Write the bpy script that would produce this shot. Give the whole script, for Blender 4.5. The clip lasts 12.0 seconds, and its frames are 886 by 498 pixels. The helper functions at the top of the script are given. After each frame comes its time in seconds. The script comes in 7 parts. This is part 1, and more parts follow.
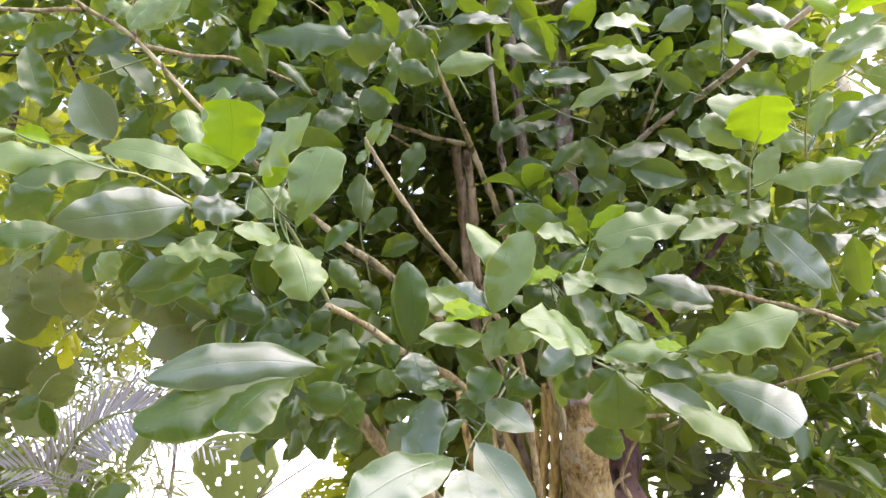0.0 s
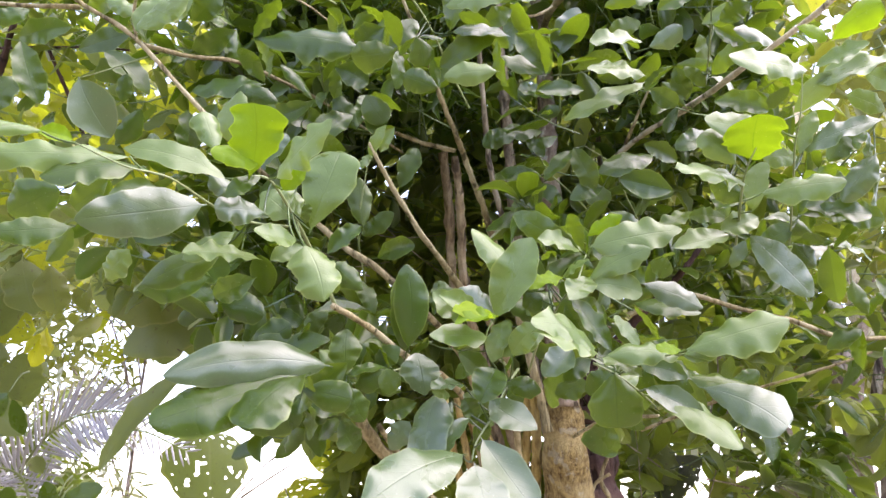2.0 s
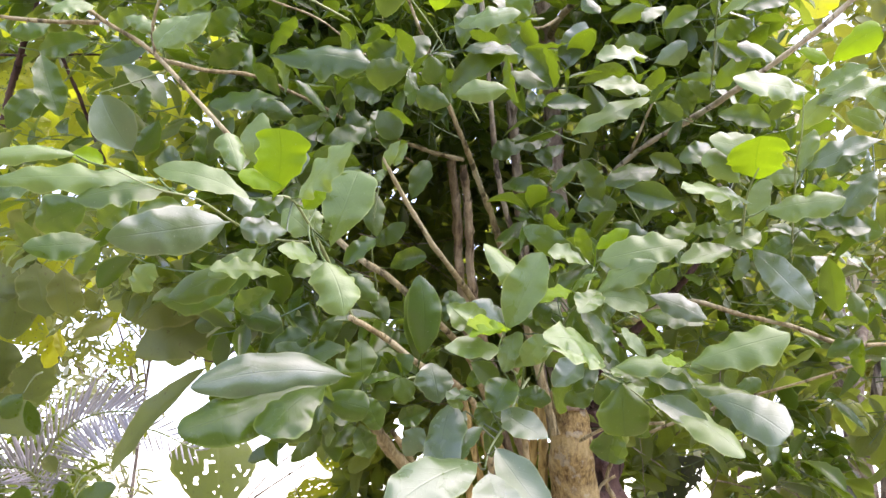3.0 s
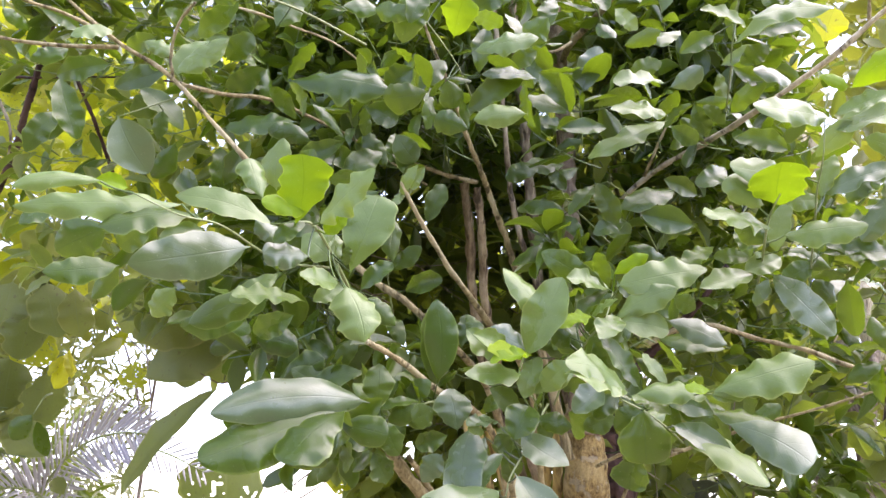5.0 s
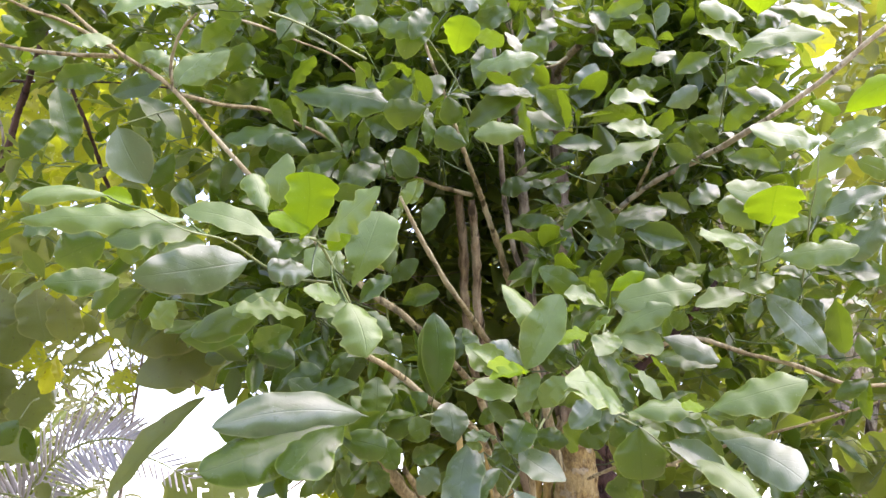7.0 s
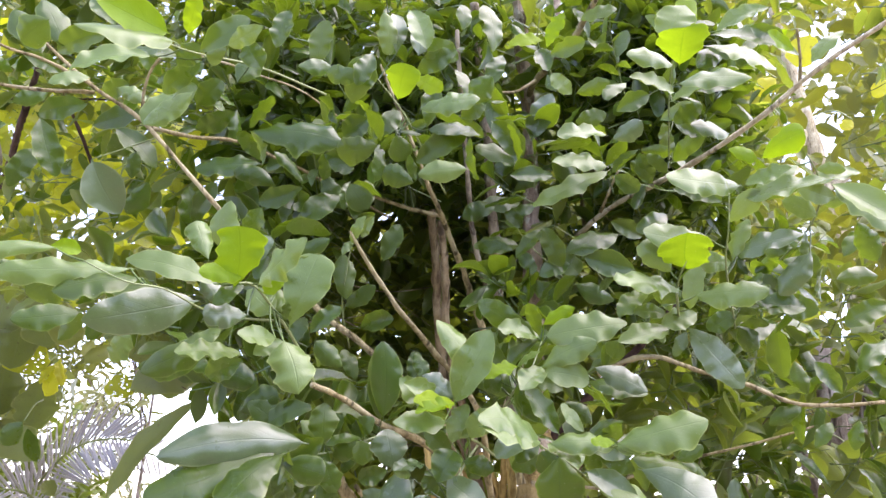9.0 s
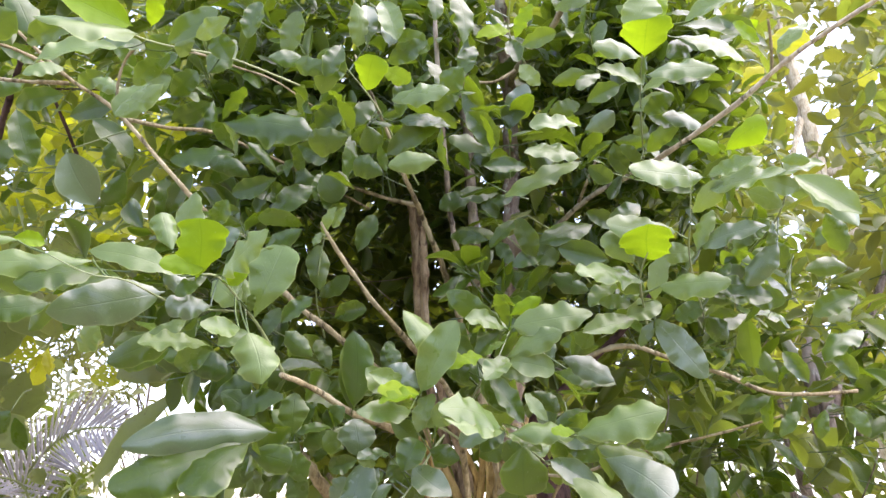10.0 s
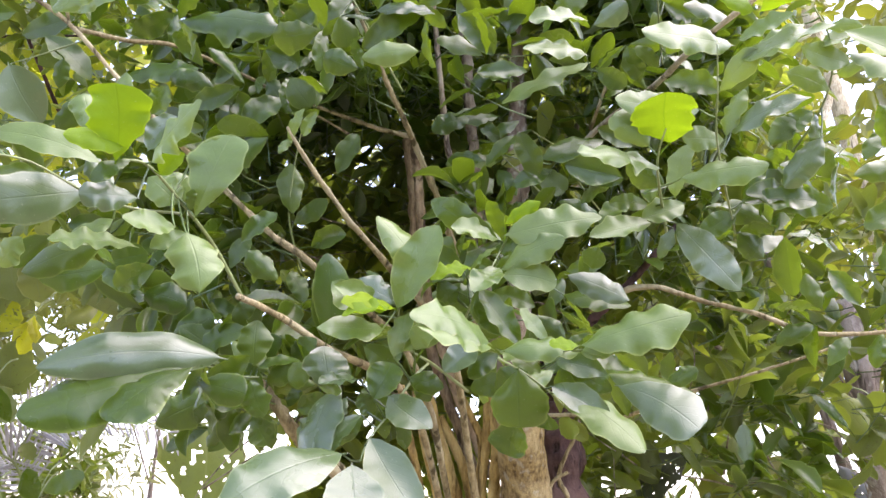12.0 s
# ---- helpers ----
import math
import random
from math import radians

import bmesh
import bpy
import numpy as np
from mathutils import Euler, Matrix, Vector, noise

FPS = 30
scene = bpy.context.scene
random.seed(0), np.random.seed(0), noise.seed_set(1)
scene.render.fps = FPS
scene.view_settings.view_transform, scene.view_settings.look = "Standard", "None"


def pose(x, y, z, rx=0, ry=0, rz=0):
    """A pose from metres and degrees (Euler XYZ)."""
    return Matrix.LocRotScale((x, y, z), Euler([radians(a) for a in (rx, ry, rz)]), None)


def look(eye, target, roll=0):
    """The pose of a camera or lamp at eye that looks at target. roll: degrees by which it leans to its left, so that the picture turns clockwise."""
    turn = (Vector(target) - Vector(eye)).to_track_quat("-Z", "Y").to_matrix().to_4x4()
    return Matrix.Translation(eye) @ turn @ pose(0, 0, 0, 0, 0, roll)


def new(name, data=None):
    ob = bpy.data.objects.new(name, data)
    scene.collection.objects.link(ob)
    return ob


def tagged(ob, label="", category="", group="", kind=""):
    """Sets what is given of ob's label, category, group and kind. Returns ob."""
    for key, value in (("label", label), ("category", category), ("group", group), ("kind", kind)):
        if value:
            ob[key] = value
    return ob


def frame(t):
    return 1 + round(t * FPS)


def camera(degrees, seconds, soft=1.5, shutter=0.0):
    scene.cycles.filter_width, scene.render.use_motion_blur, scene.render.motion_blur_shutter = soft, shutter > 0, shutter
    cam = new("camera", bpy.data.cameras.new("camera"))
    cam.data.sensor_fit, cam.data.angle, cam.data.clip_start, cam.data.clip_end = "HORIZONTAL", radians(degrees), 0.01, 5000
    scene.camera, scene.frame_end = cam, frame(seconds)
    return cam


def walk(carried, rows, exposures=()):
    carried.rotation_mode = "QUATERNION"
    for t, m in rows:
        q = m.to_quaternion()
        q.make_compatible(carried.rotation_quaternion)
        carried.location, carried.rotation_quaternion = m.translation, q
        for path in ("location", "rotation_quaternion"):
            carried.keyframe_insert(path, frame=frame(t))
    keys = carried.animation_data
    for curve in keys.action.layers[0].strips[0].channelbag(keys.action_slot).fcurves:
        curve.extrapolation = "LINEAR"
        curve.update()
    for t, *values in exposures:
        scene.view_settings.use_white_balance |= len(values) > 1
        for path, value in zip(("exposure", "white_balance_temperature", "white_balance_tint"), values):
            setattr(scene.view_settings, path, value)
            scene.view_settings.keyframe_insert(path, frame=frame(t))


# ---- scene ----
cam = camera(60.4, 12.0, soft=1.5)
PATH = [
    (0.0, pose(0.0241, -0.0089, 1.4801, 109.002, -0.353, 0.966)),
    (0.5, pose(-0.0015, -0.0131, 1.4801, 109.084, -0.169, -0.526)),
    (1.0, pose(-0.0141, -0.0159, 1.4815, 109.252, -0.334, -1.239)),
    (1.5, pose(-0.0314, -0.0186, 1.4744, 109.523, -0.475, -1.861)),
    (2.0, pose(-0.0441, -0.0442, 1.4682, 109.286, -0.412, -2.213)),
    (2.5, pose(-0.0512, -0.0728, 1.4751, 108.936, -0.381, -2.118)),
    (3.0, pose(-0.0653, -0.0936, 1.4817, 108.941, -0.454, -2.127)),
    (5.0, pose(-0.0880, -0.0942, 1.4909, 110.360, -0.679, -1.824)),
    (5.5, pose(-0.0860, -0.0937, 1.4966, 110.409, -0.875, -1.837)),
    (6.0, pose(-0.0940, -0.0943, 1.5023, 110.492, -0.983, -2.155)),
    (6.5, pose(-0.1097, -0.1015, 1.5055, 110.604, -1.007, -2.702)),
    (7.0, pose(-0.1131, -0.1123, 1.5020, 110.740, -0.978, -3.152)),
    (7.2, pose(-0.1140, -0.1232, 1.4994, 110.795, -0.878, -3.375)),
    (8.8, pose(0.0077, -0.2180, 1.5498, 109.931, -1.573, -1.652)),
    (9.0, pose(0.0258, -0.2193, 1.5588, 109.729, -1.679, -1.513)),
    (9.5, pose(0.0467, -0.2258, 1.5617, 109.463, -1.673, -1.693)),
    (10.0, pose(0.0830, -0.2298, 1.5625, 108.841, -1.633, -1.480)),
    (10.5, pose(0.1105, -0.2103, 1.5485, 108.518, -1.611, -1.195)),
    (11.0, pose(0.1262, -0.1576, 1.5134, 108.935, -1.495, -0.909)),
    (11.5, pose(0.1361, -0.0815, 1.5037, 108.555, -1.387, -0.342)),
    (12.0, pose(0.1520, 0.0074, 1.4871, 108.535, -1.478, 0.384)),
]
walk(cam, PATH, [(0.0, 2.59, 6450, 28.5), (7.0, 2.56, 6450, 28.5), (9.0, 2.51, 6350, 29), (12.0, 2.58, 6400, 28)])

# ---- world, sun and exposure ----
SUN_ELEV, SUN_AZ = 60.0, 105.0      # azimuth clockwise from +y, towards +x
world = bpy.data.worlds.new("overcast_sky")
scene.world = world
world.use_nodes = True
wn, wl = world.node_tree.nodes, world.node_tree.links
sky = wn.new("ShaderNodeTexSky")
sky.sky_type = 'NISHITA'
sky.sun_disc = False
sky.sun_elevation = radians(SUN_ELEV)
sky.sun_rotation = radians(SUN_AZ)
sky.air_density, sky.dust_density, sky.ozone_density = 1.0, 1.0, 1.0
cloud = wn.new("ShaderNodeHueSaturation")      # thin cloud takes the blue out of the sky
cloud.inputs["Saturation"].default_value = 0.72
wl.new(sky.outputs[0], cloud.inputs["Color"])
wl.new(cloud.outputs[0], wn["Background"].inputs[0])
wn["Background"].inputs[1].default_value = 0.15

sun_data = bpy.data.lights.new("sun", 'SUN')
sun_data.energy = 1.6
sun_data.angle = radians(75.0)
sun_data.color = (1.0, 0.95, 0.86)
sun = new("sun", sun_data)
_d = Vector((math.sin(radians(SUN_AZ)) * math.cos(radians(SUN_ELEV)),
             math.cos(radians(SUN_AZ)) * math.cos(radians(SUN_ELEV)), math.sin(radians(SUN_ELEV))))
sun.matrix_world = look(_d * 30, (0, 0, 0))

# ---- materials ----
def node_mat(name):
    m = bpy.data.materials.new(name)
    m.use_nodes = True
    nt = m.node_tree
    for n in list(nt.nodes):
        nt.nodes.remove(n)
    return m, nt


class Graph:
    """Short hand for building a node tree."""
    def __init__(self, nt):
        self.nt = nt

    def add(self, kind, **props):
        n = self.nt.nodes.new(kind)
        ins = props.pop("ins", {})
        for k, v in props.items():
            setattr(n, k, v)
        for k, v in ins.items():
            if isinstance(v, bpy.types.NodeSocket):
                self.nt.links.new(v, n.inputs[k])
            else:
                n.inputs[k].default_value = v
        return n

    def math(self, op, a, b=0.0, clamp=False):
        n = self.add("ShaderNodeMath", operation=op, use_clamp=clamp, ins={0: a, 1: b})
        return n.outputs[0]

    def mix(self, fac, a, b, blend='MIX'):
        n = self.add("ShaderNodeMix", data_type='RGBA', blend_type=blend, ins={0: fac, 6: a, 7: b})
        return n.outputs[2]

    def ramp(self, fac, lo, hi):
        n = self.add("ShaderNodeMapRange", ins={0: fac, 1: lo, 2: hi})
        return n.outputs[0]

    def noise(self, vec, scale, detail=4.0, rough=0.55):
        n = self.add("ShaderNodeTexNoise", ins={"Vector": vec, "Scale": scale, "Detail": detail, "Roughness": rough})
        return n.outputs[0]


def rgb(r, g, b):
    return (r, g, b, 1.0)


def leaf_material(name, dark, light, through_col, trans=0.3, rough=0.36, vein=0.22, spots=0.0, spec=0.5, vary=0.5, edge=1.0):
    """A leaf blade: midrib and side veins along its UVs, blotches, gloss, and light through it."""
    m, nt = node_mat(name)
    g = Graph(nt)
    uv = g.add("ShaderNodeTexCoord").outputs["UV"]
    obj = g.add("ShaderNodeTexCoord").outputs["Object"]
    sep = g.add("ShaderNodeSeparateXYZ", ins={0: uv})
    across = g.math('ABSOLUTE', g.math('SUBTRACT', sep.outputs[0], 0.5))
    rib = g.ramp(across, 0.022, 0.004)
    slant = g.math('SUBTRACT', g.math('MULTIPLY', sep.outputs[1], 9.0), g.math('MULTIPLY', across, 5.5))
    slant = g.math('ADD', slant, g.math('MULTIPLY', g.noise(g.add("ShaderNodeTexCoord").outputs["Object"], 30.0, 2.0), 1.1))
    fr = g.math('ABSOLUTE', g.math('SUBTRACT', g.math('FRACT', slant), 0.5))
    side = g.math('MULTIPLY', g.ramp(fr, 0.09, 0.0), g.ramp(across, 0.5, 0.1))
    veins = g.math('MAXIMUM', rib, g.math('MULTIPLY', side, 0.24))
    rnd = g.add("ShaderNodeObjectInfo").outputs["Random"]
    isl = g.add("ShaderNodeNewGeometry").outputs["Random Per Island"]
    r = g.math('FRACT', g.math('ADD', rnd, isl))
    blotch = g.noise(obj, 14.0, 3.0)
    fine = g.noise(obj, 160.0, 3.0)
    fac = g.math('ADD', g.math('MULTIPLY', r, 0.6), g.math('MULTIPLY', g.ramp(blotch, 0.3, 0.7), 0.4))
    col = g.mix(fac, dark, light)
    r2 = g.math('FRACT', g.math('MULTIPLY', r, 7.13))
    col = g.mix(g.math('MULTIPLY', g.ramp(r2, 0.78, 0.9), vary), col, rgb(light[0] * 0.9, light[1] * 0.95, light[2] * 1.9))
    col = g.mix(g.math('MULTIPLY', g.ramp(r2, 0.24, 0.12), vary), col, rgb(light[0] * 1.45, light[1] * 1.15, light[2] * 0.5))
    col = g.mix(g.math('MULTIPLY', g.ramp(fine, 0.35, 0.7), 0.32), col, rgb(light[0] * 1.15, light[1] * 1.1, light[2] * 1.2))
    col = g.mix(g.math('MULTIPLY', veins, vein), col, rgb(light[0] * 1.5 + 0.01, light[1] * 1.4 + 0.01, light[2] * 1.5 + 0.01))
    # Paler margin, brightened in colour for light caught on the curled edge.
    rim = g.ramp(g.math('ADD', across, g.math('MULTIPLY', fine, 0.03)), 0.50 - 0.028 * edge, 0.505)
    col = g.mix(g.math('MULTIPLY', rim, 0.75), col, rgb(light[0] * 2.0 + 0.03 * edge * edge, light[1] * 1.6 + 0.035 * edge * edge, light[2] * 1.8 + 0.02 * edge))
    thr = g.mix(g.math('MULTIPLY', veins, 0.5 if vein < 0.7 else 1.0), through_col, rgb(through_col[0] * 0.55, through_col[1] * 0.6, through_col[2] * 0.6))
    thr = g.mix(g.math('MULTIPLY', g.ramp(blotch, 0.35, 0.65), 0.45), thr, rgb(through_col[0] * 0.6, through_col[1] * 0.62, through_col[2] * 1.2))
    if spots:
        dots = g.ramp(g.noise(obj, 45.0, 2.0), 0.66, 0.72)
        col = g.mix(g.math('MULTIPLY', dots, spots), col, rgb(0.10, 0.07, 0.03))
        thr = g.mix(g.math('MULTIPLY', dots, spots), thr, rgb(0.10, 0.07, 0.03))
    specks = g.ramp(g.noise(obj, 330.0, 1.0), 0.74, 0.78)
    col = g.mix(g.math('MULTIPLY', specks, 0.5), col, rgb(0.30, 0.33, 0.22))
    height = g.math('ADD', g.math('MULTIPLY', veins, -0.6), g.math('MULTIPLY', g.noise(obj, 60.0, 3.0), 0.7))
    swell = g.add("ShaderNodeBump", ins={"Strength": 0.24, "Distance": 0.008, "Height": g.noise(obj, 17.0, 1.0)}).outputs[0]
    bump = g.add("ShaderNodeBump", ins={"Strength": 0.25, "Distance": 0.0025, "Height": height, "Normal": swell}).outputs[0]
    rr = g.math('ADD', g.math('SUBTRACT', rough - 0.03, g.math('MULTIPLY', r2, 0.1)), g.math('MULTIPLY', blotch, 0.2))
    pr = g.add("ShaderNodeBsdfPrincipled", ins={"Base Color": col, "Roughness": rr, "Specular IOR Level": spec, "Normal": bump})
    tl = g.add("ShaderNodeBsdfTranslucent", ins={"Color": thr, "Normal": bump})
    mx = g.add("ShaderNodeMixShader", ins={0: trans, 1: pr.outputs[0], 2: tl.outputs[0]})
    g.add("ShaderNodeOutputMaterial", ins={0: mx.outputs[0]})
    return m


def bark_material(name, dark, mid, pale, scale=1.0, lichen=0.0, bump_d=0.006, stretch=0.22, fissures=0.85):
    """Bark: long fissures, flakes, pale patches."""
    m, nt = node_mat(name)
    g = Graph(nt)
    obj = g.add("ShaderNodeTexCoord").outputs["Object"]
    st = g.add("ShaderNodeMapping", ins={0: obj, 3: (1.0, 1.0, stretch)}).outputs[0]
    fib = g.noise(st, 70.0 * scale, 6.0, 0.65)
    big = g.noise(obj, 9.0 * scale, 4.0)
    crack = g.ramp(g.noise(g.add("ShaderNodeMapping", ins={0: obj, 3: (1.0, 1.0, 0.12)}).outputs[0], 38.0 * scale, 3.0), 0.42, 0.34)
    fine = g.noise(obj, 220.0 * scale, 4.0, 0.6)
    col = g.mix(g.ramp(fib, 0.35, 0.62), dark, mid)
    col = g.mix(g.math('MULTIPLY', g.ramp(big, 0.48, 0.66), 0.75), col, pale)
    col = g.mix(g.math('MULTIPLY', g.ramp(fine, 0.55, 0.75), 0.35), col, dark)
    col = g.mix(g.math('MULTIPLY', crack, fissures), col, rgb(dark[0] * 0.45, dark[1] * 0.45, dark[2] * 0.45))
    if lichen:
        sp = g.ramp(g.noise(obj, 26.0 * scale, 3.0), 0.58, 0.64)
        col = g.mix(g.math('MULTIPLY', sp, lichen), col, rgb(0.42, 0.40, 0.32))
    h = g.math('SUBTRACT', g.math('ADD', fib, g.math('MULTIPLY', fine, 0.4)), g.math('MULTIPLY', crack, fissures))
    bump = g.add("ShaderNodeBump", ins={"Strength": 0.8, "Distance": bump_d, "Height": h}).outputs[0]
    pr = g.add("ShaderNodeBsdfPrincipled", ins={"Base Color": col, "Roughness": 0.82, "Specular IOR Level": 0.25, "Normal": bump})
    g.add("ShaderNodeOutputMaterial", ins={0: pr.outputs[0]})
    return m


LEAF = leaf_material("leaf_mature", rgb(0.020, 0.044, 0.004), rgb(0.046, 0.088, 0.010), rgb(0.19, 0.29, 0.008), 0.32, 0.26, vein=0.16, spec=0.5, edge=1.5)
# Lit copy of the mature leaf: paler colour stands in for light and sheen.
LITLEAF = leaf_material("leaf_lit_pale", rgb(0.060, 0.110, 0.020), rgb(0.116, 0.176, 0.042), rgb(0.26, 0.36, 0.03), 0.28, 0.30, vein=0.16, spec=0.55, vary=0.06)
YOUNG = leaf_material("leaf_young", rgb(0.085, 0.165, 0.003), rgb(0.15, 0.25, 0.005), rgb(0.26, 0.40, 0.004), 0.46, 0.5, vein=-0.5, spec=0.2)
# Inner leaves: base colour raised in place of light missing inside the crown.
INNER = leaf_material("leaf_inner", rgb(0.050, 0.078, 0.011), rgb(0.115, 0.154, 0.023), rgb(0.27, 0.35, 0.022), 0.42, 0.40, vein=0.12, spec=0.5)
# Back layers: lighter, more see-through copy that lifts the shade in the gaps.
DEEP = leaf_material("leaf_deep_lifted", rgb(0.050, 0.076, 0.014), rgb(0.105, 0.140, 0.030), rgb(0.34, 0.40, 0.03), 0.58, 0.42, vein=0.1, spec=0.3)
# Yellow-green base, raised to stand in for light glowing through the thin blades.
BROAD = leaf_material("leaf_broad_thin", rgb(0.13, 0.17, 0.010), rgb(0.24, 0.27, 0.014), rgb(0.44, 0.48, 0.01), 0.54, 0.45, vein=-0.3, spots=0.4)
# Duller copy of the broad leaf, its self-shading put into the colour.
OLIVE = leaf_material("leaf_olive_shaded", rgb(0.065, 0.090, 0.022), rgb(0.15, 0.185, 0.05), rgb(0.24, 0.29, 0.05), 0.48, 0.42, vein=0.8, spots=0.4)
FARLEAF = leaf_material("leaf_far", rgb(0.045, 0.070, 0.014), rgb(0.12, 0.145, 0.032), rgb(0.30, 0.32, 0.02), 0.40, 0.42, vein=0.1)
LACY = leaf_material("leaf_narrow_grey", rgb(0.12, 0.14, 0.06), rgb(0.26, 0.28, 0.15), rgb(0.4, 0.42, 0.12), 0.4, 0.45, vein=0.0)
# Bluer base colour and strong gloss stand in for sky reflected off these leaves.
SHINY = leaf_material("leaf_sky_sheen", rgb(0.034, 0.064, 0.022), rgb(0.070, 0.110, 0.042), rgb(0.20, 0.30, 0.04), 0.20, 0.27, vein=0.14, spec=0.85, vary=0.06)
YELLOW = leaf_material("leaf_yellowed", rgb(0.30, 0.31, 0.01), rgb(0.44, 0.45, 0.02), rgb(0.58, 0.58, 0.01), 0.5, 0.45, vein=-0.2, spots=0.5)
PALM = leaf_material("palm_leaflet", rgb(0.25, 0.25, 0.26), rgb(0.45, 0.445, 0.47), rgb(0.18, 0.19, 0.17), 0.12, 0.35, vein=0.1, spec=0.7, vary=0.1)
TAN = bark_material("bark_tan", rgb(0.12, 0.095, 0.042), rgb(0.33, 0.275, 0.15), rgb(0.47, 0.43, 0.28))
# Pale bark, brightened further for the sunlight that falls on it.
SUNBARK = bark_material("bark_pale_sunlit", rgb(0.26, 0.215, 0.135), rgb(0.52, 0.46, 0.32), rgb(0.64, 0.60, 0.47))
GREY = bark_material("bark_grey_brown", rgb(0.085, 0.062, 0.045), rgb(0.26, 0.215, 0.15), rgb(0.45, 0.40, 0.31))
BROWN = bark_material("bark_cracked_brown", rgb(0.10, 0.068, 0.040), rgb(0.30, 0.225, 0.135), rgb(0.46, 0.38, 0.26))
LICHEN = bark_material("bark_lichen", rgb(0.13, 0.09, 0.06), rgb(0.33, 0.25, 0.18), rgb(0.50, 0.43, 0.34), lichen=0.9, bump_d=0.012)
TRUNK = bark_material("bark_trunk", rgb(0.085, 0.050, 0.018), rgb(0.36, 0.265, 0.105), rgb(0.48, 0.39, 0.20), scale=1.4, lichen=0.45, bump_d=0.012, stretch=0.6, fissures=0.25)
GOLD = bark_material("bark_golden", rgb(0.16, 0.10, 0.03), rgb(0.48, 0.35, 0.12), rgb(0.60, 0.48, 0.21), scale=0.8)
OLDBARK = bark_material("bark_old_plum", rgb(0.028, 0.015, 0.012), rgb(0.08, 0.044, 0.038), rgb(0.13, 0.08, 0.065), scale=0.7)
ROUGHBARK = bark_material("bark_rough_grey", rgb(0.10, 0.075, 0.055), rgb(0.25, 0.20, 0.16), rgb(0.42, 0.36, 0.31), scale=0.5, lichen=0.5, bump_d=0.02)
DUSTY = leaf_material("leaf_dusty_grey", rgb(0.045, 0.052, 0.036), rgb(0.105, 0.112, 0.085), rgb(0.12, 0.15, 0.05), 0.25, 0.5, vein=0.3, spots=0.3, spec=0.4)
STALK = leaf_material("green_stalk", rgb(0.05, 0.09, 0.03), rgb(0.10, 0.15, 0.05), rgb(0.1, 0.2, 0.03), 0.05, 0.5, vein=0.0)


def soil_material():
    m, nt = node_mat("bounce_soil")
    g = Graph(nt)
    obj = g.add("ShaderNodeTexCoord").outputs["Object"]
    a = g.noise(obj, 1.2, 5.0)
    b = g.noise(obj, 18.0, 5.0, 0.65)
    # Soil colours raised to bounce light up into the crown; ground stays unseen.
    col = g.mix(g.ramp(b, 0.35, 0.65), rgb(0.14, 0.115, 0.08), rgb(0.40, 0.345, 0.25))
    col = g.mix(g.math('MULTIPLY', g.ramp(a, 0.45, 0.6), 0.5), col, rgb(0.20, 0.17, 0.10))
    bump = g.add("ShaderNodeBump", ins={"Strength": 0.9, "Distance": 0.03, "Height": b}).outputs[0]
    pr = g.add("ShaderNodeBsdfPrincipled", ins={"Base Color": col, "Roughness": 0.9, "Normal": bump})
    g.add("ShaderNodeOutputMaterial", ins={0: pr.outputs[0]})
    return m


SOIL = soil_material()

# ---- building tools ----
WORLD_OF = {}


def thing(name, at, label, category, group="", kind=""):
    """An empty at the base of a thing, which carries its parts."""
    e = new(name)
    e.location = at
    e.empty_display_size = 0.1
    WORLD_OF[e.name] = Matrix.Translation(at)
    return tagged(e, label, category, group, kind)


def part(name, mesh, material, parent, m=None, label=""):
    """One mesh object under a thing or a part, at the world pose m."""
    ob = new(name, mesh)
    m = m or Matrix.Identity(4)
    ob.parent = parent
    up = WORLD_OF[parent.name]
    ob.matrix_parent_inverse = up.inverted()
    ob.matrix_basis = m
    WORLD_OF[ob.name] = m
    if material and not mesh.materials:
        mesh.materials.append(material)
    if label:
        ob["label"] = label
    return ob


def catmull(pts, per=6):
    p = [Vector(q) for q in pts]
    p = [p[0] * 2 - p[1]] + p + [p[-1] * 2 - p[-2]]
    out = []
    for i in range(1, len(p) - 2):
        for k in range(per):
            t = k / per
            a, b, c, d = p[i - 1], p[i], p[i + 1], p[i + 2]
            out.append(0.5 * ((2 * b) + (c - a) * t + (2 * a - 5 * b + 4 * c - d) * t * t + (3 * b - a - 3 * c + d) * t ** 3))
    out.append(p[-2])
    return out


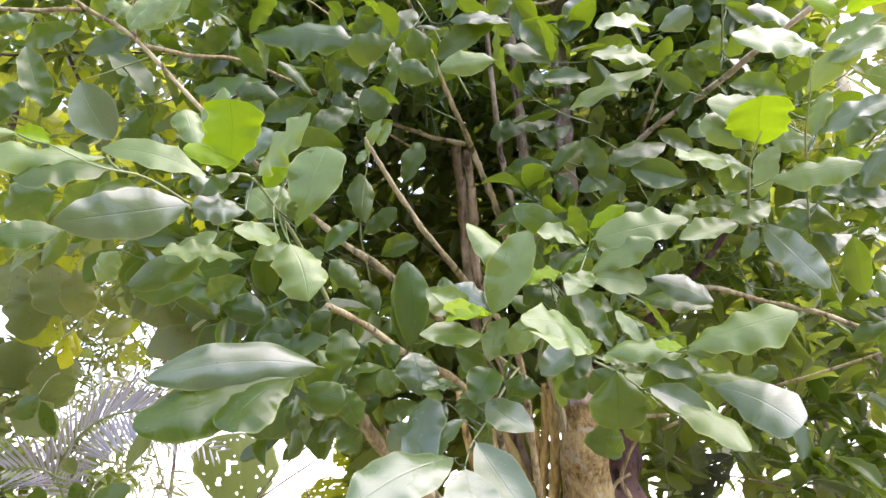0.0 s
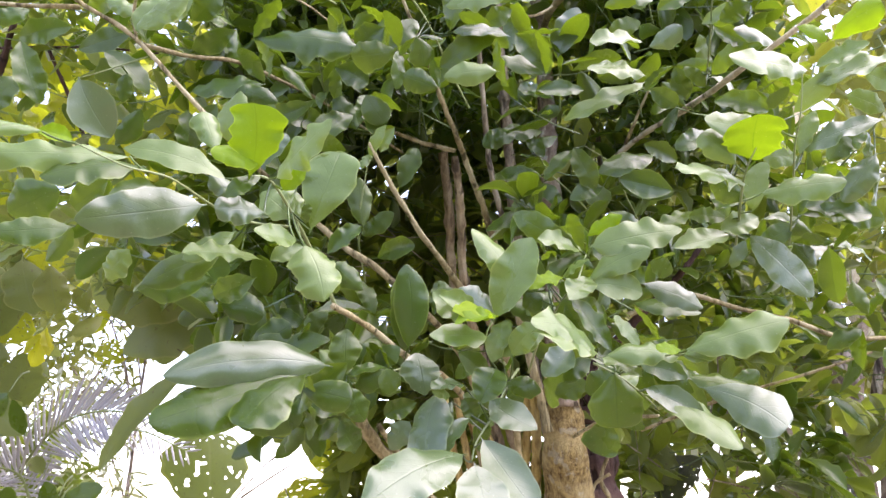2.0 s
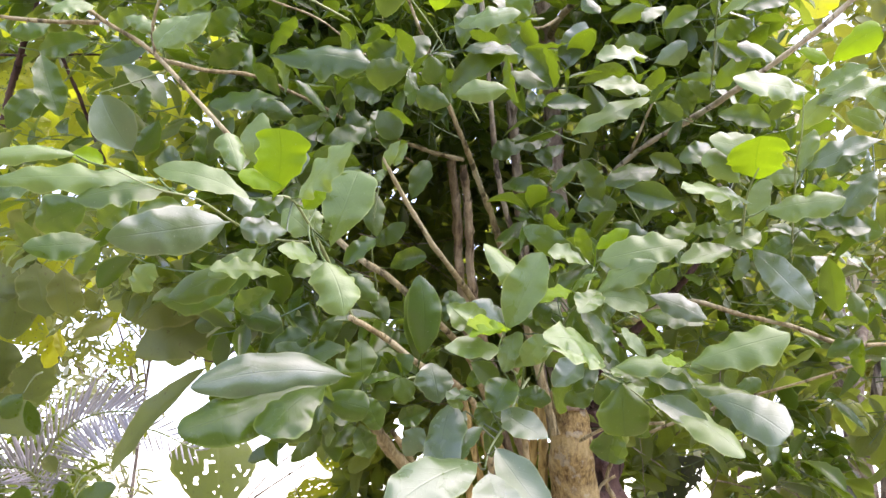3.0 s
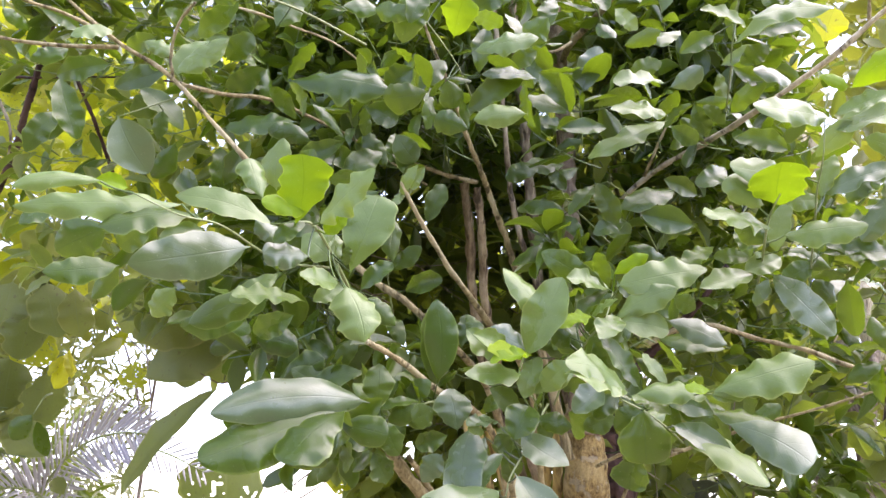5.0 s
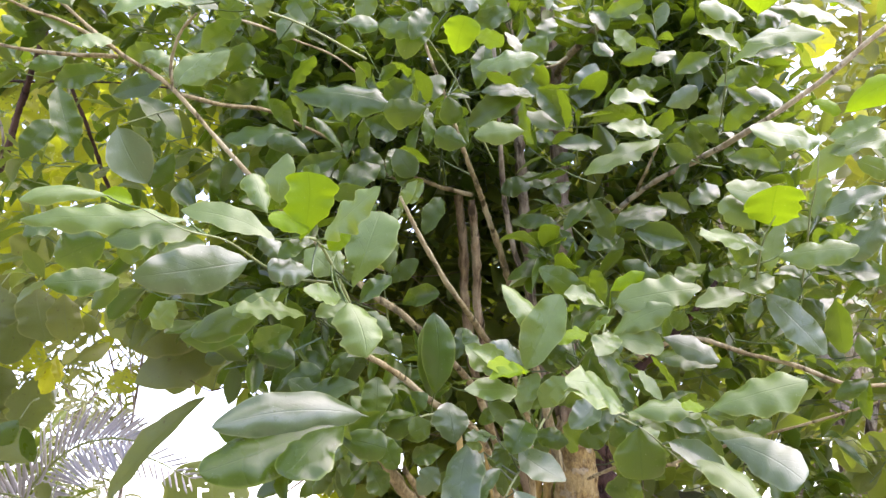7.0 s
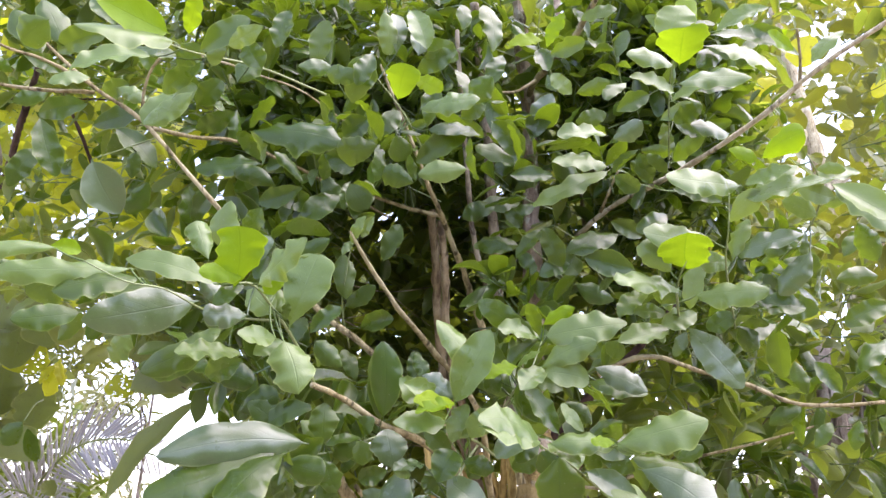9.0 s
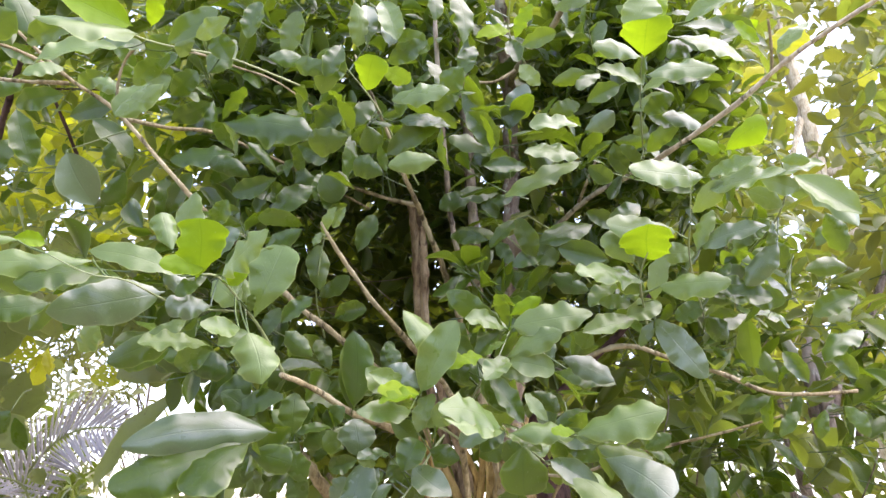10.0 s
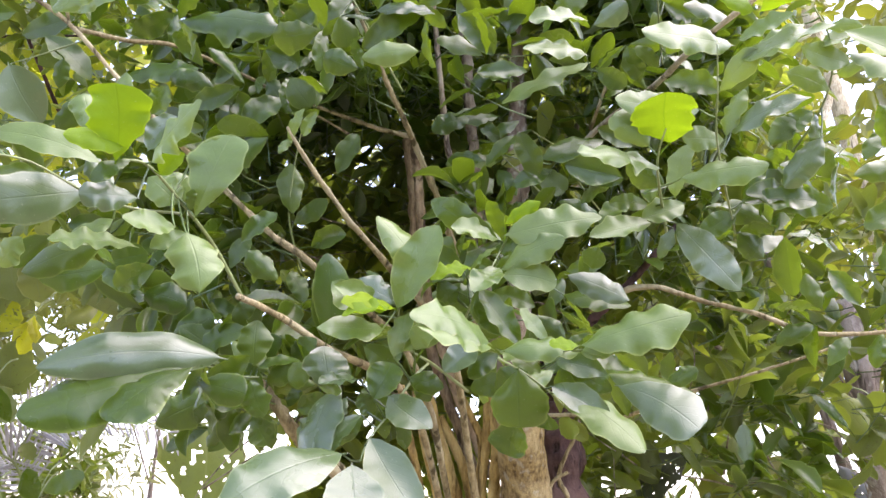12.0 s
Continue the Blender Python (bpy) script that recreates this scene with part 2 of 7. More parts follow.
def tube(pts, r0, r1, sides=8, per=6, knobs=0.12, seed=0, wander=0.0, ridges=0.0):
    """A tapering, slightly knobbly stem along points."""
    path = catmull(pts, per)
    n = len(path)
    off = Vector((seed * 3.7, seed * 1.3, seed * 2.1))
    if wander:
        path = [q + noise.noise_vector(q * 9 + off) * wander for q in path]
    verts, faces = [], []
    side = Vector((1, 0.1, 0))
    for i, c in enumerate(path):
        d = (path[min(i + 1, n - 1)] - path[max(i - 1, 0)]).normalized()
        side = (side - d * side.dot(d)).normalized()
        other = d.cross(side)
        r = r0 + (r1 - r0) * i / (n - 1)
        for k in range(sides):
            a = 2 * math.pi * k / sides
            v = side * math.cos(a) + other * math.sin(a)
            q = c + v * r
            if ridges:
                g1 = abs(noise.noise(Vector((math.cos(a) * 3.2, math.sin(a) * 3.2, c.z * 7)) + off))
                g2 = noise.noise(Vector((math.cos(a) * 9, math.sin(a) * 9, c.z * 26)) + off)
                q = q - v * r * ridges * (1.0 - 3.0 * min(g1, 0.33)) + v * r * ridges * 0.5 * g2
            verts.append(q + v * r * knobs * 2.5 * noise.noise(q * (0.35 / max(r, 0.004)) + off))
    for i in range(n - 1):
        for k in range(sides):
            a, b = i * sides + k, i * sides + (k + 1) % sides
            faces.append((a, b, b + sides, a + sides))
    faces.append(tuple(reversed(range(sides))))
    faces.append(tuple((n - 1) * sides + k for k in range(sides)))
    me = bpy.data.meshes.new("stem")
    me.from_pydata(verts, [], faces)
    me.polygons.foreach_set("use_smooth", [True] * len(me.polygons))
    me.update()
    return me


def blade(L, W, arch, seed, wave=1.0, na=16, nu=3, fold=0.24, blunt=0.5, lobes=0.0, holes=0.0):
    """A leaf blade of length L along +y, W wide, its upper side to +z: folded at the midrib, arched, with wavy, nibbled margins."""
    rr = random.Random(seed)
    ph = [rr.uniform(0, 6.28) for _ in range(8)]
    k1, k2 = rr.uniform(5, 8), rr.uniform(10, 16)
    bend = rr.uniform(-0.06, 0.06)
    rim = rr.uniform(-1.6, 1.0)
    wob = rr.uniform(0.012, 0.026) * wave
    cup = rr.uniform(-0.3, 0.5)
    twist = rr.uniform(-0.5, 0.5)
    pa, pb = rr.uniform(0.62, 0.95), rr.uniform(0.55, 0.88)
    if blunt > 1:
        pa, pb = rr.uniform(0.75, 1.1), rr.uniform(0.38, 0.5)
    if blunt < 0.1:
        pa, pb = 0.3, 0.7
    top = (pa / (pa + pb)) ** pa * (pb / (pa + pb)) ** pb
    verts, uvs, faces = [], [], []
    cols = 2 * nu + 1
    for i in range(na + 1):
        s = 1 - (1 - i / na) ** 1.3
        ss = min(1, max(0, (s - 0.05) / 0.95))
        prof = ss ** pa * (1 - ss) ** pb / top
        prof = max(prof, 0.018 if s < 0.06 else 0.012)
        for j in range(-nu, nu + 1):
            u = j / nu
            sg = 1 if u > 0 else 0
            edge = 1 + 0.05 * wave * math.sin(k1 * s * 2.0 + ph[sg]) + 0.022 * wave * math.sin(k2 * s * 2.4 + ph[2 + sg])
            edge += 0.03 * wave * noise.noise(Vector((s * 13, sg * 7.0, seed * 0.37)))
            edge += lobes * max(0, math.sin(k1 * s * 2.2 + ph[4 + sg])) * -0.5
            x = u * W * 0.5 * prof * (edge if abs(u) > 0.9 else 1 + (edge - 1) * abs(u))
            z = arch * L * 4 * s * (1 - s) + fold * abs(x) - cup * abs(x) * abs(u) + 0.05 * L * (s ** 3) * rim
            z += wob * min(L, 2.1 * W) * abs(u) ** 1.6 * (math.sin(k1 * s * 3.0 + ph[6 + sg]) + 0.45 * math.sin(k2 * s * 2.3 + ph[4 + sg])) * prof
            z += twist * x * (s - 0.3)
            verts.append((x + bend * L * 4 * s * (1 - s), s * L, z))
            uvs.append((u * 0.5 + 0.5, s))
    for i in range(na):
        for j in range(cols - 1):
            a = i * cols + j
            if holes and 0 < j < cols - 2 and noise.noise(Vector((i * 0.29, j * 0.27, seed * 1.7))) + 0.5 * noise.noise(Vector((i * 0.09, j * 0.09, seed))) > holes:
                continue
            faces.append((a, a + 1, a + cols + 1, a + cols))
    return np.array(verts), np.array(uvs), np.array(faces)


def mesh_of(name, verts, uvs, faces):
    me = bpy.data.meshes.new(name)
    me.vertices.add(len(verts))
    me.vertices.foreach_set("co", np.asarray(verts, np.float32).ravel())
    nf = len(faces)
    me.loops.add(nf * 4)
    me.loops.foreach_set("vertex_index", faces.astype(np.int32).ravel())
    me.polygons.add(nf)
    me.polygons.foreach_set("loop_start", np.arange(0, nf * 4, 4, dtype=np.int32))
    me.polygons.foreach_set("use_smooth", np.ones(nf, bool))
    layer = me.uv_layers.new(name="UVMap")
    layer.data.foreach_set("uv", np.asarray(uvs, np.float32)[faces.ravel()].ravel())
    me.update(calc_edges=True)
    me.validate()
    return me


def leaf_frame(base, tip, roll):
    """The pose of a leaf from its base, its tip and its turn about that line away from level."""
    b, y = Vector(base), Vector(tip) - Vector(base)
    L = y.length
    y.normalize()
    ref = Vector((0, 0, 1)) if abs(y.z) < 0.94 else Vector((0, -1, 0))
    z = (ref - y * ref.dot(y)).normalized()
    z = Matrix.Rotation(radians(roll), 3, y) @ z
    x = y.cross(z)
    m = Matrix((x, y, z)).transposed().to_4x4()
    m.translation = b
    return m, L


LEAF_COUNT = [0]
TWIG_PATH = {}


def petiole(a, b, r):
    """A thin stalk from a to b, sagging a little: vertices and quads."""
    a, b = Vector(a), Vector(b)
    d = (b - a).normalized()
    u = d.orthogonal().normalized()
    w = d.cross(u)
    v, q = [], []
    for i in range(5):
        s = i / 4
        c = a.lerp(b, s) - Vector((0, 0, 0.08 * (b - a).length * math.sin(math.pi * s)))
        for k in range(4):
            t = k * math.pi / 2
            v.append(c + (u * math.cos(t) + w * math.sin(t)) * r * (1.3 - 0.4 * s))
    for i in range(4):
        for k in range(4):
            q.append((i * 4 + k, i * 4 + (k + 1) % 4, i * 4 + 4 + (k + 1) % 4, i * 4 + 4 + k))
    return np.array(v), np.array(q)


def leaf(stem, base, tip, width, roll, arch=0.08, material=None, name="leaf", wave=1.5, blunt=0.5, lobes=0.0, holes=0.0, label=""):
    """One leaf of its own on a twig, with its stalk."""
    m, L = leaf_frame(base, tip, roll)
    LEAF_COUNT[0] += 1
    fine = (66, 24) if holes else (24, 4)
    v, uv, f = blade(L, width, arch, LEAF_COUNT[0] * 7 + 3, wave, fine[0], fine[1], fold=0.09, blunt=blunt, lobes=lobes, holes=holes)
    path = TWIG_PATH.get(stem.name) and [q for p in TWIG_PATH.values() for q in p]
    if path:
        near = min(path, key=lambda q: (q - Vector(base)).length)
        if 0.004 < (near - Vector(base)).length < 0.065:
            pv, pq = petiole(m.inverted() @ near, (0, L * 0.05, arch * L * 0.19), 0.0013)
            f = np.concatenate([f, pq + len(v)])
            v = np.concatenate([v, pv])
            uv = np.concatenate([uv, np.full((len(pv), 2), 0.5)])
    return part(name, mesh_of("leaf", v, uv, f), material or LEAF, stem, m, label)


def stem_cloud(name, starts, ends, r=0.0016):
    """Many thin twigs as one mesh."""
    n = len(starts)
    d = ends - starts
    d = d / (np.linalg.norm(d, axis=1)[:, None] + 1e-9)
    u = np.cross(d, np.array([0.31, 0.2, 0.93]))
    u /= np.linalg.norm(u, axis=1)[:, None] + 1e-9
    w = np.cross(d, u)
    rows = []
    sag = np.linalg.norm(ends - starts, axis=1)[:, None] * 0.06
    for s in (0.0, 0.33, 0.67, 1.0):
        c = starts + (ends - starts) * s + np.array([0, 0, -1.0]) * sag * math.sin(math.pi * s)
        for k in range(3):
            t = 2 * math.pi * k / 3
            rows.append(c + (u * math.cos(t) + w * math.sin(t)) * r * (1.5 - 0.8 * s))
    V = np.stack(rows, 1)
    q = [(i * 3 + k, i * 3 + (k + 1) % 3, i * 3 + 3 + (k + 1) % 3, i * 3 + 3 + k) for i in range(3) for k in range(3)]
    F = (np.array(q)[None] + (np.arange(n) * 12)[:, None, None]).reshape(-1, 4)
    return mesh_of(name, V.reshape(-1, 3), np.full((n * 12, 2), 0.3), F)


def leaf_cloud(name, places, axes, normals, lengths, widths, seed, na=9, nu=2, variants=24, wave=1.0, fold=0.2):
    """Many leaves as one mesh."""
    rr = random.Random(seed)
    tv = [blade(1.0, 1.0, rr.uniform(-0.02, 0.16), seed * 100 + k, wave, na, nu, fold=fold) for k in range(variants)]
    nv = len(tv[0][0])
    n = len(places)
    pick = np.array([rr.randrange(variants) for _ in range(n)])
    V = np.stack([t[0] for t in tv])[pick]
    y = axes / np.linalg.norm(axes, axis=1)[:, None]
    z = normals - y * (normals * y).sum(1)[:, None]
    z /= np.linalg.norm(z, axis=1)[:, None] + 1e-9
    x = np.cross(y, z)
    P = places[:, None, :] + V[:, :, 0:1] * widths[:, None, None] * x[:, None, :] \
        + V[:, :, 1:2] * lengths[:, None, None] * y[:, None, :] + V[:, :, 2:3] * (lengths * 0.8)[:, None, None] * z[:, None, :]
    F = (tv[0][2][None] + (np.arange(n) * nv)[:, None, None]).reshape(-1, 4)
    U = np.tile(tv[0][1], (n, 1))
    return mesh_of(name, P.reshape(-1, 3), U, F)


SPRIG_STEMS = []


def sprigs(rng, centres, per, length, width_ratio=0.38, up=1.0, spread=1.0, aim=None, gap=0.022, face=0.0):
    """Leaf places for sprigs: each a short twig with leaves set alternately round it."""
    places, axes, normals, ls = [], [], [], []
    SPRIG_STEMS.clear()
    for c in centres:
        d = rng.normal(size=3) * np.array([1, 1, 0.5])
        if aim is not None:
            d = d * 0.7 + aim(c)
        d /= np.linalg.norm(d)
        side = np.cross(d, rng.normal(size=3))
        side /= np.linalg.norm(side)
        other = np.cross(d, side)
        k = int(rng.integers(per[0], per[1] + 1))
        SPRIG_STEMS.append((c - d * gap * rng.uniform(2, 5), c + d * gap * k))
        for i in range(k):
            a = i * 2.4 + rng.uniform(-0.4, 0.4)
            out = side * math.cos(a) + other * math.sin(a)
            ax = d * rng.uniform(0.3, 1.0) + out * spread * rng.uniform(0.6, 1.2)
            ax[2] -= rng.uniform(0.0, 0.45)
            nrm = np.array([0, -face, up]) + rng.normal(size=3) * 0.5 + d * 0.25
            places.append(c + d * (i * gap))
            axes.append(ax)
            normals.append(nrm)
            ls.append(rng.uniform(*length))
    ls = np.array(ls)
    return np.array(places), np.array(axes), np.array(normals), ls, ls * width_ratio * rng.uniform(0.8, 1.2, len(ls))

# ---- ground ----
def ground_mesh():
    bm = bmesh.new()
    rings = [0.0] + [0.6 * 1.22 ** k for k in range(36)]
    rows = []
    for r in rings:
        row = []
        for k in range(48):
            a = 2 * math.pi * k / 48
            x, y = r * math.cos(a), 4 + r * math.sin(a)
            z = 0.09 * noise.noise(Vector((x * 0.5, y * 0.5, 3))) * min(1, r / 2) + 0.02 * noise.noise(Vector((x * 3, y * 3, 1)))
            row.append(bm.verts.new((x, y, z)))
        rows.append(row)
    for i in range(len(rows) - 1):
        for k in range(48):
            q = (rows[i][k], rows[i + 1][k], rows[i + 1][(k + 1) % 48], rows[i][(k + 1) % 48])
            bm.faces.new(q)
    bmesh.ops.remove_doubles(bm, verts=bm.verts, dist=0.0005)
    for f in bm.faces:
        f.smooth = True
    me = bpy.data.meshes.new("ground")
    bm.to_mesh(me)
    bm.free()
    return me


ground = new("ground", ground_mesh())
ground.data.materials.append(SOIL)
tagged(ground, "unseen soil and leaf litter, paled to bounce light upward", "ground", kind="structure")

# ---- the leafy tree ----
tree = thing("broadleaf_tree", (0.32, 1.86, 0.0), "multi-stemmed tree with glossy green wavy leaves rooted in soil", "tree")
part("trunk", tube([(0.36, 1.93, -0.05), (0.34, 1.89, 0.5), (0.325, 1.86, 1.1), (0.331, 1.863, 1.489), (0.317, 1.806, 1.642), (0.315, 1.814, 1.793)], 0.092, 0.041, 56, 26, knobs=0.07, seed=4, ridges=0.035), TRUNK, tree, label="tan flaking bark trunk")
part("old_trunk", tube([(0.47, 2.04, -0.05), (0.46, 2.02, 0.7), (0.44, 2.01, 1.45), (0.42, 2.04, 1.72), (0.40, 2.1, 1.85)], 0.09, 0.035, 40, 16, knobs=0.34, seed=9, ridges=0.16),
     OLDBARK, tree, label="dark plum-brown old trunk")
BARK = {"tan": TAN, "grey": GREY, "pale": SUNBARK, "dark": OLDBARK, "gold": GOLD, "trunk": TRUNK, "lichen": LICHEN, "brown": BROWN}


def limb(name, bark, r0, r1, *pts, owner=None):
    r = max(r0, r1)
    n, per, rid = (26, 14, 0.16) if r > 0.0105 else ((10, 6, 0.0) if r > 0.008 else (6, 6, 0.0))
    return part(name, tube(pts, r0, r1, n, per, knobs=0.07 if bark == "gold" else 0.16, seed=len(WORLD_OF), wander=0.0012 if bark == "gold" else (0.004 if r > 0.008 else 0.002), ridges=rid), BARK[bark], owner or tree)


def sprig_stem(r0, r1, *pts):
    ob = part("twig", tube(pts, r0, r1, 6, 5, knobs=0.1, seed=len(WORLD_OF)), STALK, tree)
    TWIG_PATH[ob.name] = catmull(pts, 8)
    return ob


limb("branch", "tan", 0.0080, 0.0042, (0.165, 1.900, 1.440), (0.077, 1.598, 1.755), (-0.083, 1.333, 1.876), (-0.202, 1.334, 1.965), (-0.329, 1.345, 2.085), (-0.455, 1.316, 2.201), (-0.616, 1.280, 2.364), (-0.753, 1.279, 2.459), (-0.884, 1.273, 2.569))
limb("branch", "tan", 0.0050, 0.0030, (-0.737, 1.277, 2.435), (-0.879, 1.288, 2.444), (-1.010, 1.302, 2.470), (-1.120, 1.314, 2.503))
limb("twig", "tan", 0.0040, 0.0030, (-0.753, 1.279, 2.459), (-0.851, 1.255, 2.500), (-0.913, 1.232, 2.509), (-0.972, 1.206, 2.525))
limb("twig", "tan", 0.0040, 0.0030, (-0.614, 1.280, 2.364), (-0.616, 1.251, 2.411), (-0.595, 1.214, 2.454), (-0.557, 1.181, 2.481))
limb("branch", "tan", 0.0050, 0.0030, (-0.605, 1.292, 2.360), (-0.523, 1.331, 2.363), (-0.432, 1.359, 2.369), (-0.342, 1.389, 2.342), (-0.262, 1.436, 2.324), (-0.083, 1.632, 2.303))
limb("twig", "tan", 0.0030, 0.0020, (-0.506, 1.197, 2.493), (-0.429, 1.220, 2.485), (-0.364, 1.253, 2.477), (-0.276, 1.307, 2.471), (-0.166, 1.421, 2.444))
limb("branch", "tan", 0.0085, 0.0025, (0.215, 1.800, 1.480), (0.154, 1.567, 1.776), (0.048, 1.428, 1.899), (-0.037, 1.298, 1.966), (-0.087, 1.215, 2.020), (-0.120, 1.159, 2.057), (-0.133, 1.146, 2.077))
limb("branch", "tan", 0.0110, 0.0025, (0.272, 1.761, 1.651), (0.198, 1.704, 1.922), (0.137, 1.644, 2.088), (0.085, 1.563, 2.193), (0.032, 1.466, 2.284), (-0.011, 1.398, 2.354), (-0.065, 1.319, 2.454), (-0.104, 1.252, 2.521))
limb("branch", "brown", 0.0125, 0.0110, (0.255, 2.010, 1.557), (0.135, 1.889, 1.830), (0.079, 1.809, 2.020), (0.065, 1.758, 2.187), (0.046, 1.704, 2.332))
limb("branch", "brown", 0.0140, 0.0130, (0.222, 2.043, 1.557), (0.105, 1.969, 1.844), (0.055, 1.929, 2.069), (0.041, 1.878, 2.233), (0.022, 1.823, 2.411))
limb("branch", "tan", 0.0070, 0.0040, (0.048, 1.681, 2.335), (-0.026, 1.660, 2.341), (-0.084, 1.618, 2.342), (-0.182, 1.572, 2.355))
limb("stem", "grey", 0.0170, 0.0130, (0.332, 1.987, 1.557), (0.251, 1.905, 1.925), (0.209, 1.809, 2.242), (0.187, 1.745, 2.413), (0.172, 1.696, 2.575), (0.147, 1.644, 2.773), (0.122, 1.595, 2.960))
limb("stem", "grey", 0.0080, 0.0060, (0.291, 1.865, 1.800), (0.212, 1.766, 2.070), (0.160, 1.719, 2.198), (0.130, 1.668, 2.309), (0.110, 1.595, 2.447), (0.086, 1.509, 2.622), (0.072, 1.455, 2.767))
limb("stem", "lichen", 0.0340, 0.0170, (0.313, 1.782, 1.706), (0.312, 1.804, 1.819), (0.318, 1.837, 2.158), (0.312, 1.832, 2.460), (0.304, 1.811, 2.743), (0.273, 1.744, 3.011), (0.244, 1.654, 3.310))
limb("branch", "pale", 0.0080, 0.0040, (0.434, 1.828, 2.334), (0.500, 1.675, 2.369), (0.573, 1.494, 2.364), (0.590, 1.219, 2.300), (0.689, 1.122, 2.354), (0.765, 1.045, 2.414), (0.856, 0.972, 2.464), (0.940, 0.902, 2.504))
limb("twig", "tan", 0.0040, 0.0030, (0.766, 1.110, 2.422), (0.759, 1.084, 2.461), (0.740, 1.046, 2.508))
limb("branch", "grey", 0.0080, 0.0060, (0.524, 2.092, 2.466), (0.512, 2.064, 2.541), (0.515, 2.057, 2.617))
limb("twig", "tan", 0.0050, 0.0030, (0.474, 1.655, 2.352), (0.486, 1.587, 2.390), (0.504, 1.515, 2.437))
limb("branch", "tan", 0.0100, 0.0070, (0.301, 1.768, 2.773), (0.304, 1.622, 2.735), (0.342, 1.517, 2.730), (0.374, 1.435, 2.745), (0.412, 1.331, 2.792))
limb("twig", "tan", 0.0050, 0.0030, (0.304, 1.623, 2.734), (0.235, 1.550, 2.647), (0.157, 1.466, 2.591))
limb("branch", "tan", 0.0075, 0.0040, (0.477, 1.765, 1.935), (0.549, 1.722, 1.969), (0.619, 1.690, 1.970), (0.697, 1.660, 1.935), (0.800, 1.611, 1.894), (0.891, 1.583, 1.851), (0.976, 1.565, 1.843), (1.098, 1.551, 1.853))
limb("branch", "dark", 0.0140, 0.0060, (0.342, 1.888, 1.756), (0.444, 1.819, 1.868), (0.542, 1.753, 1.971), (0.617, 1.716, 2.050), (0.672, 1.681, 2.124))
limb("branch", "tan", 0.0080, 0.0050, (0.150, 1.900, 1.420), (0.073, 1.563, 1.678), (-0.058, 1.299, 1.735), (-0.135, 1.192, 1.769), (-0.175, 1.125, 1.780))
limb("branch", "tan", 0.0140, 0.0100, (0.079, 1.656, 1.430), (-0.024, 1.501, 1.507), (-0.098, 1.403, 1.575), (-0.146, 1.349, 1.636), (-0.203, 1.381, 1.695))
limb("branch", "tan", 0.0080, 0.0050, (0.013, 1.566, 1.475), (-0.071, 1.423, 1.576), (-0.106, 1.354, 1.620))
limb("twig", "tan", 0.0040, 0.0030, (0.286, 1.558, 1.623), (0.301, 1.340, 1.632), (0.348, 1.183, 1.622))
limb("twig", "tan", 0.0040, 0.0020, (0.488, 1.756, 1.660), (0.616, 1.524, 1.706), (0.723, 1.405, 1.734), (0.816, 1.339, 1.764))
limb("stem", "gold", 0.0105, 0.0085, (0.143, 1.992, 1.410), (0.126, 1.963, 1.498), (0.091, 1.933, 1.618), (0.063, 1.900, 1.750))
limb("stem", "gold", 0.0185, 0.0150, (0.181, 1.992, 1.411), (0.170, 1.963, 1.500), (0.132, 1.933, 1.619), (0.094, 1.914, 1.739))
limb("stem", "gold", 0.0165, 0.0120, (0.207, 2.013, 1.411), (0.205, 1.978, 1.517), (0.172, 1.958, 1.608), (0.123, 1.950, 1.695))
limb("stem", "gold", 0.0105, 0.0085, (0.209, 1.992, 1.412), (0.222, 1.953, 1.530), (0.228, 1.928, 1.635), (0.180, 1.893, 1.738))
limb("stem", "gold", 0.0120, 0.0100, (0.234, 1.981, 1.413), (0.232, 1.946, 1.517), (0.239, 1.912, 1.621), (0.241, 1.870, 1.778))
limb("stem", "gold", 0.0170, 0.0120, (0.262, 1.970, 1.415), (0.261, 1.941, 1.502), (0.265, 1.901, 1.621), (0.252, 1.864, 1.764))
limb("stem", "gold", 0.0110, 0.0090, (0.097, 2.014, 1.408), (0.075, 1.955, 1.552), (0.050, 1.910, 1.655), (0.030, 1.865, 1.757))
limb("twig", "tan", 0.0060, 0.0040, (0.428, 1.855, 1.509), (0.405, 1.828, 1.557), (0.435, 1.803, 1.631), (0.464, 1.815, 1.659))
limb("twig", "tan", 0.0050, 0.0040, (0.375, 1.845, 1.507), (0.391, 1.822, 1.544), (0.423, 1.815, 1.563))

# left spray
tw = sprig_stem(0.0035, 0.0015, (-0.171, 1.136, 1.779), (-0.198, 1.062, 1.835), (-0.216, 0.978, 1.862), (-0.240, 0.894, 1.887), (-0.263, 0.865, 1.882))
leaf(tw, (-0.198, 1.183, 1.882), (-0.141, 1.184, 1.936), 0.035, 87, 0.10)
leaf(tw, (-0.257, 0.838, 1.864), (-0.244, 0.780, 1.939), 0.076, -155, 0.06, YOUNG, wave=2.4, blunt=1.6, lobes=0.35)
leaf(tw, (-0.243, 0.831, 1.882), (-0.290, 0.773, 1.869), 0.033, -62, 0.06, YOUNG, wave=1.5)
leaf(tw, (-0.244, 0.854, 1.877), (-0.282, 0.835, 1.842), 0.024, -74, 0.06)
leaf(tw, (-0.314, 0.893, 1.924), (-0.342, 0.893, 1.989), 0.040, -62, 0.06, LITLEAF, blunt=1.6)
leaf(tw, (-0.302, 0.916, 1.950), (-0.298, 0.908, 2.032), 0.050, -10, 0.06, LITLEAF)
leaf(tw, (-0.267, 0.942, 1.930), (-0.235, 0.943, 1.986), 0.038, 86, 0.06, SHINY)
